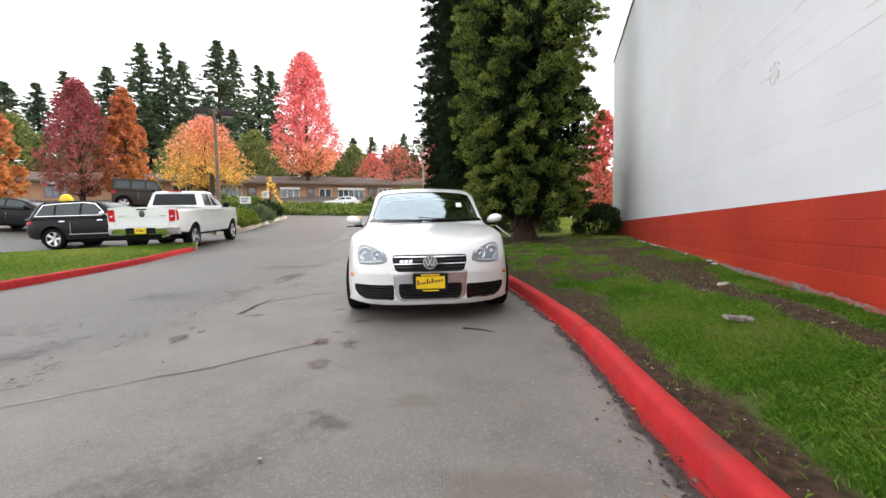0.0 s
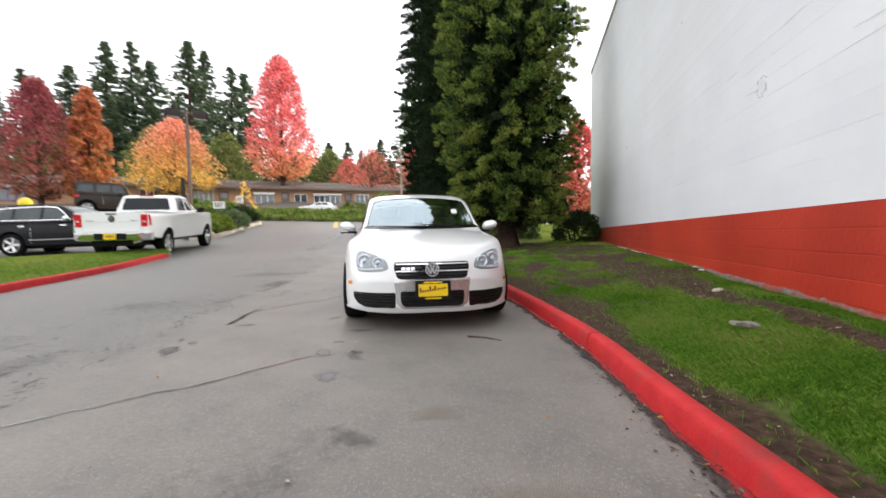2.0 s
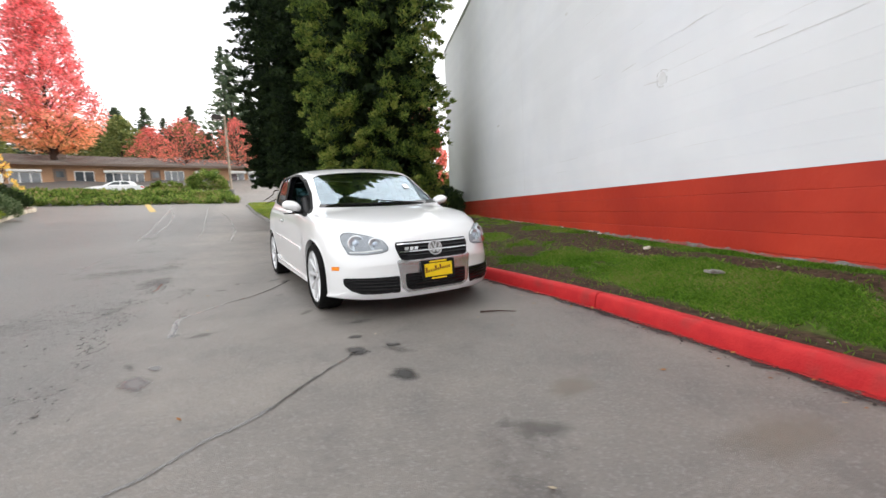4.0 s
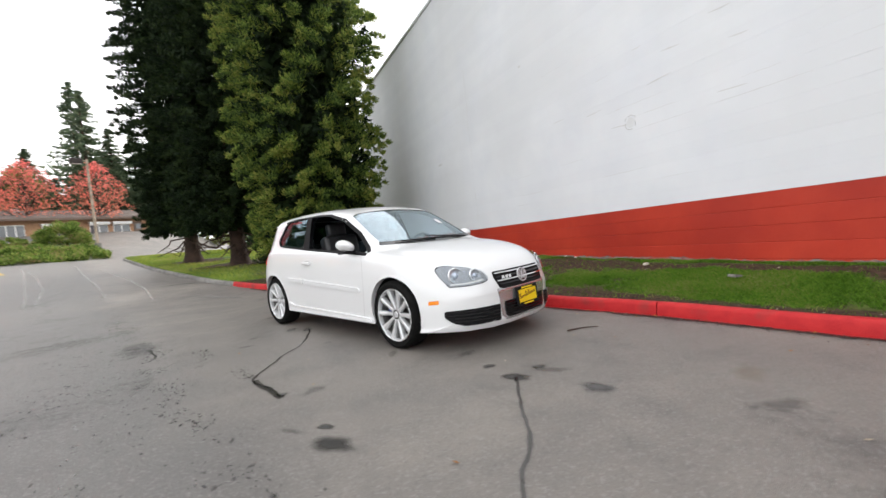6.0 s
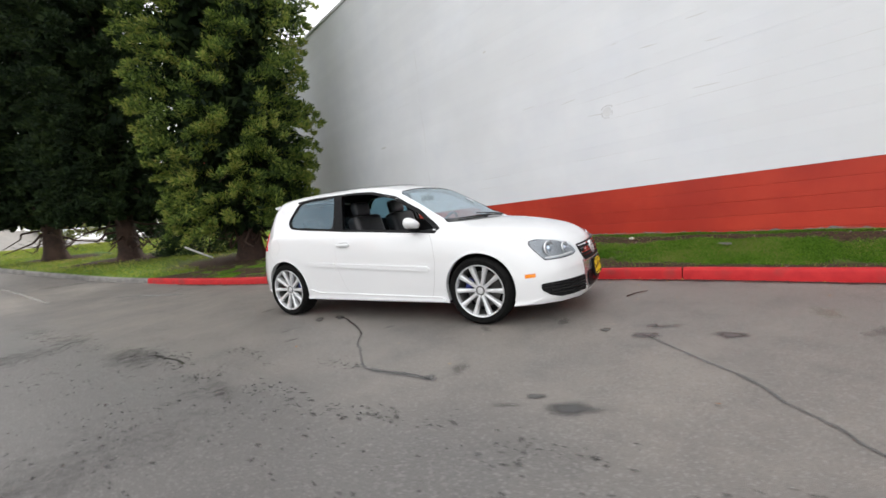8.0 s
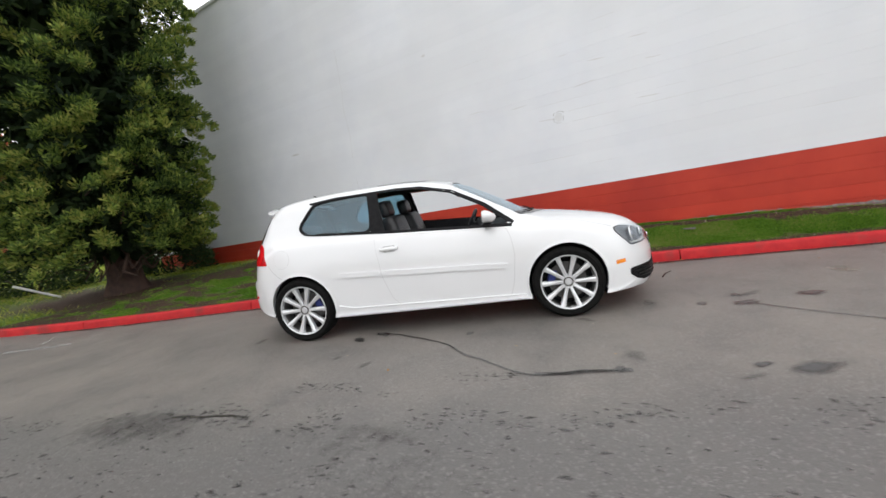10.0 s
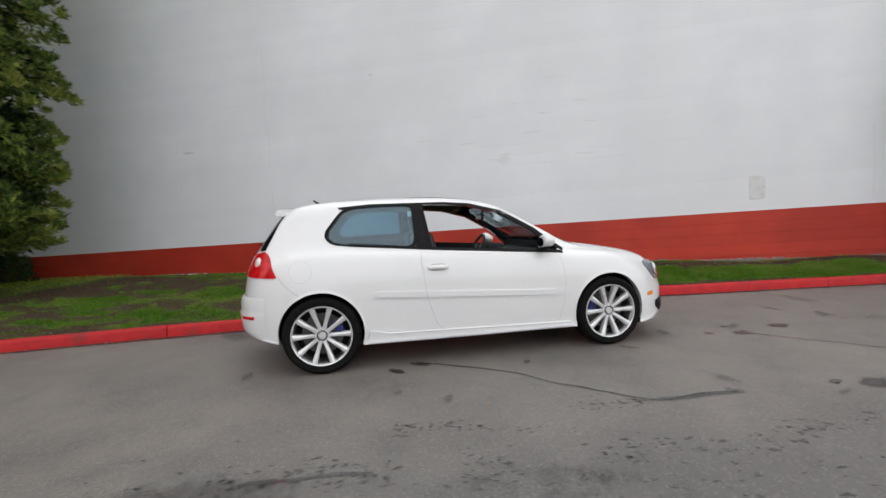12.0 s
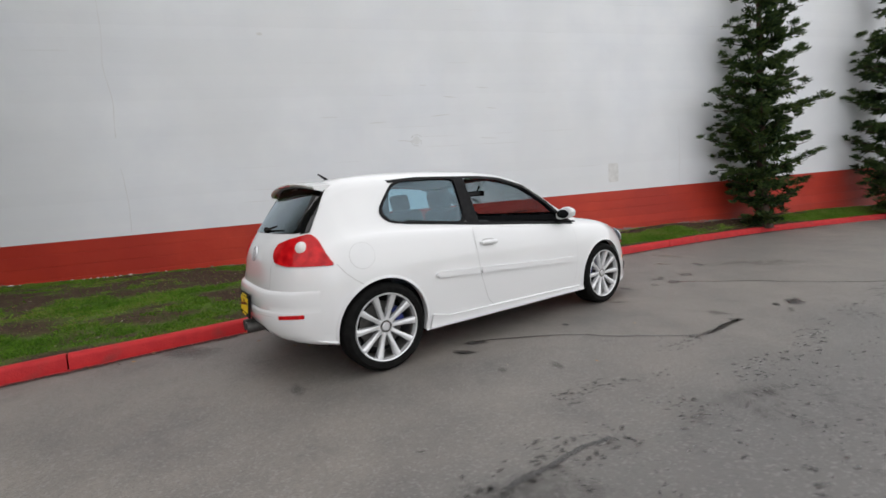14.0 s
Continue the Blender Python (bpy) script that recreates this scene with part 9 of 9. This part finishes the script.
suv = wagon("suv_car", -19.5, 13.05, 21, "black sport utility car with bright window trim and silver wheels", BLACK_PAINT, 2.90, (0.98, 0.88), 0.965, 1.16, 1.76, 1.12, 0.385, (-0.92, -0.35, 1.35, 2.35),
      [[(-0.62, 1.24), (0.02, 1.23), (0.02, 1.63), (-0.38, 1.60)], [(0.10, 1.23), (0.92, 1.22), (0.92, 1.65), (0.10, 1.64)], [(1.00, 1.22), (1.86, 1.21), (1.38, 1.60), (1.00, 1.65)]], True)
wagon("sedan_car", -25.6, 13.7, 25, "black low saloon car with sloping rear roof", BLACK_PAINT, 2.75, (1.0, 0.9), 0.90, 1.02, 1.46, 0.98, 0.33, (-0.55, 0.25, 1.25, 2.25),
      [[(-0.05, 1.10), (0.75, 1.08), (0.75, 1.37), (0.22, 1.36)], [(0.84, 1.08), (1.80, 1.06), (1.35, 1.32), (0.84, 1.38)]], False)
jeep = wagon("jeep_car", -32.3, 23.9, 46.0, "dark brown boxy four-door off-road car with tinted windows", BROWN_PAINT, 2.95, (0.62, 0.62), 0.93, 1.26, 1.96, 1.22, 0.41, (-0.58, -0.45, 1.65, 2.05),
      [[(-0.46, 1.36), (0.30, 1.36), (0.30, 1.80), (-0.40, 1.80)], [(0.44, 1.36), (1.08, 1.36), (1.08, 1.81), (0.44, 1.81)], [(1.20, 1.36), (1.82, 1.36), (1.62, 1.79), (1.20, 1.81)]], False, boxy=True)
wagon("saloon_car", -26.7, 46.3, 215.0, "white saloon car parked beyond the hedge", TRUCK_WHITE, 2.7, (1.0, 0.9), 0.88, 0.98, 1.42, 0.94, 0.32, (-0.5, 0.2, 1.2, 2.2),
      [[(0.0, 1.06), (0.75, 1.04), (0.75, 1.33), (0.24, 1.32)], [(0.84, 1.04), (1.75, 1.02), (1.30, 1.28), (0.84, 1.34)]], False)

suv.scale = (1.04, 1.04, 1.04)
jeep.scale = (1.15, 1.15, 1.15)

# a balloon on its string behind the black car
BALLOON = mat("yellow_balloon", (0.85, 0.62, 0.01), (0.88, 0.66, 0.02), 2, rough=0.25, coat=0.3, trans=0.25)
bz = land(-23.8, 15.3)
bl = empty("balloon", pose(-23.8, 15.3, 2.26), "round yellow balloon on a string behind the black car", "balloon")
bm = bmesh.new()
ball(bm, (0, 0, 0), (0.27, 0.27, 0.30), 24)
for v in bm.verts:
    if v.co.z < 0:
        k = 1 - 0.25 * (v.co.z / 0.30) ** 2
        v.co.x *= k
        v.co.y *= k
part("skin", bm, BALLOON, bl, smooth=60)
bm = bmesh.new()
cyl(bm, (0, 0, -0.34), (0, 0, -0.29), 0.035, 0.008, 10)
cyl(bm, (0, 0, -0.33), (0.05, 0.02, -1.0), 0.004, 0.004, 5)
cyl(bm, (0.05, 0.02, -1.0), (0.0, 0.0, bz - 2.26), 0.004, 0.004, 5)
part("string", bm, TRUCK_WHITE, bl)

# ---- posts and lamps ----
POLE_BROWN = mat("brown_pole_paint", (0.15, 0.10, 0.08), (0.20, 0.14, 0.115), 4, rough=0.7, spec=0.2)
POLE_WOOD = mat("weathered_pole_wood", (0.30, 0.24, 0.18), (0.42, 0.35, 0.28), 10, c3=(0.18, 0.14, 0.10), scale3=2, amount3=0.6, rough=0.9, bump=0.5, bscale=30)
SIGN_WHITE = mat("white_sign_board", (0.74, 0.74, 0.73), (0.80, 0.80, 0.79), 5, rough=0.5)
SIGN_DARK = mat("dark_sign_panel", (0.035, 0.029, 0.028), (0.055, 0.046, 0.044), 8, rough=0.7, spec=0.15)


def lamp_post(x, y, top, label, arms, r, material, turn):
    z0 = land(x, y)
    p = empty("street_lamp", pose(x, y, z0, 0, 0, turn), label, "lamp post")
    h = top - z0
    bm = bmesh.new()
    cyl(bm, (0, 0, -0.1), (0, 0, h), r, r * 0.72, 14)
    part("pole", bm, material, p, smooth=40)
    bm = bmesh.new()
    cyl(bm, (0, 0, -0.1), (0, 0, 0.45), 0.26, 0.25, 18)
    part("footing", bm, CONCRETE, p, "round concrete footing", smooth=40)
    for s in arms:
        bm = bmesh.new()
        cyl(bm, (0, 0, h - 0.12), (s * 0.62, 0, h - 0.05), 0.035, 0.03, 10)
        part("arm", bm, material, p, smooth=40)
        bm = bmesh.new()
        box(bm, min(s * 0.30, s * 1.05), max(s * 0.30, s * 1.05), -0.22, 0.22, h - 0.40, h + 0.02, 0.03)
        head = part("luminaire", bm, SIGN_DARK, p, "box-shaped lamp head", smooth=40)
        bm = bmesh.new()
        box(bm, min(s * 0.36, s * 0.99), max(s * 0.36, s * 0.99), -0.17, 0.17, h - 0.412, h - 0.398, 0.004)
        part("lens", bm, CLEAR_LENS, head)
    return p


lamp_post(-21.1, 21.6, 7.8, "brown steel lamp post with two box lamp heads", (1, -1), 0.115, POLE_BROWN, 47)
lamp_post(-17.0, 45.0, 9.7, "weathered wooden light pole by the hedge end", (1,), 0.115, POLE_WOOD, 215)
bm = bmesh.new()
box(bm, -0.12, 0.12, -0.05, 0.05, 0, 3.0, 0.01)
pil = link("sign_pillar", bm, SIGN_DARK)
pil.matrix_basis = pose(-23.83, 23.69, land(-23.83, 23.69), 0, 0, 45)
tagged(pil, "narrow dark sign pillar beside the lamp post", "sign")


def board(x, y, z, w, h, turn, label):
    z0 = land(x, y)
    s = empty("sign_board", pose(x, y, z0, 0, 0, turn), label, "sign", "white boards in the planting bed")
    bm = bmesh.new()
    cyl(bm, (0, 0.03, -0.1), (0, 0.03, z - z0 + h * 0.3), 0.025, 0.025, 8)
    part("post", bm, POLE_BROWN, s)
    bm = bmesh.new()
    box(bm, -w / 2, w / 2, -0.02, 0.0, z - z0 - h / 2, z - z0 + h / 2, 0.006)
    part("panel", bm, SIGN_WHITE, s)
    bm = bmesh.new()
    for k in range(3):
        box(bm, -w * 0.35, w * (0.30 - 0.08 * k), -0.024, -0.02, z - z0 + h * (0.22 - 0.22 * k) - 0.02, z - z0 + h * (0.22 - 0.22 * k) + 0.02)
    part("lettering_bar", bm, SIGN_DARK, s)
    return s


board(-19.69, 22.2, 2.42, 0.62, 0.42, 45, "small white sign board on a post in the shrubs")
board(-21.49, 25.97, 3.02, 0.42, 0.46, 45, "small white sign board on a post in the shrubs")

# ---- planting bed ----
BED_LINE = smooth_line([(-16.4, 16.9, 0), (-15.85, 17.6, 0), (-16.6, 19.2, 0), (-17.8, 21.2, 0), (-19.6, 24.3, 0), (-21.0, 26.8, 0), (-21.9, 28.6, 0), (-23.5, 29.8, 0), (-26.0, 28.6, 0)], 0.2)
kerb("kerb_bed", BED_LINE, mat("beige_kerb", (0.46, 0.40, 0.31), (0.55, 0.49, 0.40), 12, c3=(0.25, 0.21, 0.17), scale3=3, amount3=0.6, rough=0.9, bump=0.4), 0.20, "beige concrete kerb round the planting bed", flip=-1)
MULCH = mat("bark_mulch", (0.075, 0.045, 0.03), (0.14, 0.09, 0.06), 30, rough=0.95, bump=0.9, bscale=25)


def planting_bed():
    verts, faces = [], []
    line = BED_LINE[::2]
    n = 8
    back = Vector((-24.0, 21.5, 0))
    for p in line:
        for k in range(n + 1):
            c = p.lerp(back, 0.02 + 0.98 * k / n)
            verts.append((c.x, c.y, land(c.x, c.y) + 0.17 + 0.35 * ease(k / n * 2)))
    for j in range(len(line) - 1):
        for k in range(n):
            faces.append((j * (n + 1) + k, j * (n + 1) + k + 1, (j + 1) * (n + 1) + k + 1, (j + 1) * (n + 1) + k))
    return tagged(mesh_from("planting_bed", verts, faces, MULCH, smooth=70), "dark bark mulch planting bed inside the beige kerb", "planting bed", kind="structure")


planting_bed()
shrub("shrub", -17.6, 19.7, land(-17.6, 19.7) + 0.2, 0.85, 0.8, 0.75, SHRUB_LIME, "lime green rounded shrub in the planting bed", 61, 60, (0.12, 0.07), 90)
shrub("shrub", -17.0, 18.4, land(-17.0, 18.4) + 0.2, 0.7, 0.7, 0.6, SHRUB_LIME, "lime green rounded shrub in the planting bed", 62, 60, (0.12, 0.07), 70)
shrub("shrub", -18.6, 21.7, land(-18.6, 21.7) + 0.2, 0.95, 0.95, 0.85, SHRUB_GREY, "grey-green clipped round shrub in the planting bed", 63, 70, (0.10, 0.05), 110)
shrub("shrub", -20.3, 24.0, land(-20.3, 24.0) + 0.2, 0.95, 0.9, 0.8, SHRUB_GREY, "grey-green round shrub in the planting bed", 64, 60, (0.11, 0.06), 90)
shrub("shrub", -21.8, 22.6, land(-21.8, 22.6) + 0.3, 1.4, 1.6, 1.15, HEDGE_LEAF, "spreading green shrub in the planting bed", 65, 60, (0.16, 0.09), 120)
shrub("shrub", -22.0, 26.6, land(-22.0, 26.6) + 0.3, 1.1, 1.2, 0.95, SHRUB_DARK, "dark green shrub in the planting bed", 66, 60, (0.12, 0.07), 90)
shrub("shrub", -23.6, 26.2, land(-23.6, 26.2) + 0.3, 1.6, 1.6, 1.25, HEDGE_LEAF, "spreading green shrub in the planting bed", 67, 60, (0.16, 0.09), 120)
pr_rock = random.Random(8)
for k, (x, y, s) in enumerate(((-16.5, 18.0, 0.30), (-17.1, 19.1, 0.24), (-17.6, 20.2, 0.28), (-18.2, 21.0, 0.22), (-18.9, 22.4, 0.26), (-19.7, 23.6, 0.20), (-16.6, 17.4, 0.22))):
    bm = bmesh.new()
    bmesh.ops.create_icosphere(bm, subdivisions=2, radius=1.0)
    for v in bm.verts:
        v.co *= 1 + 0.3 * noise.noise(v.co * 1.3 + Vector((k * 5, 0, 0)))
    rock = link("rock", bm, STONE, smooth=40)
    rock.matrix_basis = pose(x, y, land(x, y) + 0.24, 0, 0, pr_rock.uniform(0, 360)) @ Matrix.Diagonal((s * 1.25, s, s * 0.65, 1))
    tagged(rock, "rounded tan rock at the planting bed's edge", "rock", "rocks along the planting bed")

# ---- the long low building behind the hedge ----
BRICK = mat("tan_brick", (0.36, 0.20, 0.11), (0.44, 0.26, 0.15), 6, c3=(0.30, 0.17, 0.10), scale3=0.8, amount3=0.6, rough=0.85, bump=0.4, bscale=30)
SHINGLE = mat("brown_shingle", (0.15, 0.125, 0.11), (0.21, 0.175, 0.155), 5, c3=(0.11, 0.095, 0.085), scale3=0.5, amount3=0.6, rough=0.9, bump=0.6, bscale=14, rand=0.07)
WHITE_FRAME = mat("white_window_frame", (0.72, 0.72, 0.70), (0.78, 0.78, 0.76), 4, rough=0.5)
FASCIA = mat("brown_fascia", (0.12, 0.085, 0.065), (0.16, 0.115, 0.09), 4, rough=0.7)
PANE = mat("dark_pane", (0.05, 0.06, 0.07), (0.09, 0.10, 0.11), 1.5, rough=0.06, coat=0.8)
PURPLE_SIGN = mat("purple_shopfront", (0.10, 0.04, 0.16), (0.14, 0.06, 0.20), 3, rough=0.5)
RED_SIGN = mat("red_shop_sign", (0.50, 0.04, 0.05), (0.56, 0.06, 0.06), 3, rough=0.5)


def low_building():
    L, base, eave, ridge = 52.0, 3.2, 6.25, 7.65
    b = empty("low_building", pose(-58.4, 31.1, 0, 0, 0, math.degrees(math.atan2(31.9, 40.2))), "long low tan brick building with a brown shingle roof", "building")
    bm = bmesh.new()
    box(bm, -8, L, 0.0, 10.0, base, 6.35)
    part("wall", bm, BRICK, b, "tan brick wall")
    # roof slopes in courses of shingle
    n = 13
    bm = bmesh.new()
    ov = 0.9
    prof = []
    for k in range(n):
        y0, y1 = -ov + (5.0 + ov) * k / n, -ov + (5.0 + ov) * (k + 1) / n
        z0, z1 = eave + (ridge - eave) * k / n, eave + (ridge - eave) * (k + 1) / n
        prof += [(y0, z0), (y0, z0 + 0.05), (y1, z1 + 0.012)]
    prof = prof + [(10.0 - y, z) for y, z in prof[::-1]]
    ends = [[bm.verts.new((x, y, z)) for y, z in prof] for x in (-8.8, L + 0.8)]
    for i in range(len(prof) - 1):
        bm.faces.new((ends[0][i], ends[1][i], ends[1][i + 1], ends[0][i + 1]))
    bmesh.ops.remove_doubles(bm, verts=bm.verts, dist=0.0005)
    bmesh.ops.recalc_face_normals(bm, faces=bm.faces)
    rf = part("roof", bm, SHINGLE, b, "brown-grey shingle roof")
    bm = bmesh.new()
    for x in (-8.8, L + 0.8):
        v = [bm.verts.new(p) for p in ((x, -ov, eave), (x, 10 + ov, eave), (x, 5, ridge))]
        bm.faces.new(v)
    part("gable", bm, FASCIA, b)
    bm = bmesh.new()
    box(bm, -8.8, L + 0.8, -ov - 0.03, -ov + 0.02, eave - 0.20, eave + 0.03)
    part("fascia", bm, FASCIA, b)
    bm = bmesh.new()
    box(bm, -8.8, L + 0.8, -ov, 0.0, eave - 0.06, eave - 0.02)
    part("soffit", bm, FASCIA, b)
    for x, y, s in ((30.5, 3.4, 0.35), (12.0, 2.6, 0.28), (41.5, 3.8, 0.3)):
        bm = bmesh.new()
        z = eave + (ridge - eave) * (y + ov) / (5 + ov)
        box(bm, x - s, x + s, y - s * 0.7, y + s * 0.7, z - 0.1, z + 0.34, 0.04)
        part("roof_vent", bm, METAL_CAP, rf)

    def window(x0, x1, z0, z1, panes, head=0.0, frame_m=WHITE_FRAME, label=""):
        bmf = bmesh.new()
        box(bmf, x0, x1, -0.06, -0.002, z0, z1)
        w = part("window", bmf, frame_m, b, label)
        step = (x1 - x0) / panes
        for k in range(panes):
            bmp = bmesh.new()
            box(bmp, x0 + step * k + 0.06, x0 + step * (k + 1) - 0.06, -0.075, -0.03, z0 + 0.08, z1 - 0.08 - head)
            part("pane", bmp, PANE, w)
        if head:
            bmh = bmesh.new()
            box(bmh, x0 - 0.1, x1 + 0.1, -0.50, -0.01, z1 - head, z1 + 0.03, 0.02)
            part("awning", bmh, WHITE_FRAME, w, "white boxed awning")
        return w

    window(-5.5, -3.0, 4.6, 6.0, 3)
    sf = window(1.75, 3.9, 4.3, 6.1, 3, 0.35, PURPLE_SIGN, "purple shop window with a white and red sign")
    bm = bmesh.new()
    box(bm, 1.8, 2.3, -0.56, -0.5, 5.55, 5.95, 0.01)
    part("sign", bm, RED_SIGN, sf)
    window(8.2, 10.2, 4.7, 6.0, 3)
    window(14.0, 16.15, 4.5, 6.08, 3, 0.22)
    window(18.5, 21.6, 4.4, 6.2, 6, 0.28)
    window(26.2, 28.5, 4.3, 5.62, 3, 0.20)
    window(31.0, 32.6, 4.3, 5.55, 2)
    window(33.5, 37.0, 4.3, 5.62, 5, 0.20)
    window(39.0, 41.0, 4.2, 5.7, 3)
    window(42.3, 44.5, 4.1, 5.7, 3, 0.2)
    window(46.3, 48.0, 3.75, 5.78, 2, 0.28)
    window(48.5, 50.2, 3.75, 5.78, 2, 0.28)
    for x0, x1 in ((22.2, 23.3), (29.4, 30.4), (37.6, 38.6), (50.6, 51.5)):
        bm = bmesh.new()
        box(bm, x0, x1, -0.05, -0.002, base + 0.6, 5.75)
        d = part("door", bm, FASCIA, b, "dark brown door")
        bm = bmesh.new()
        box(bm, x0 + 0.2, x1 - 0.2, -0.07, -0.05, 4.9, 5.5)
        part("pane", bm, PANE, d)
    return b


low_building()
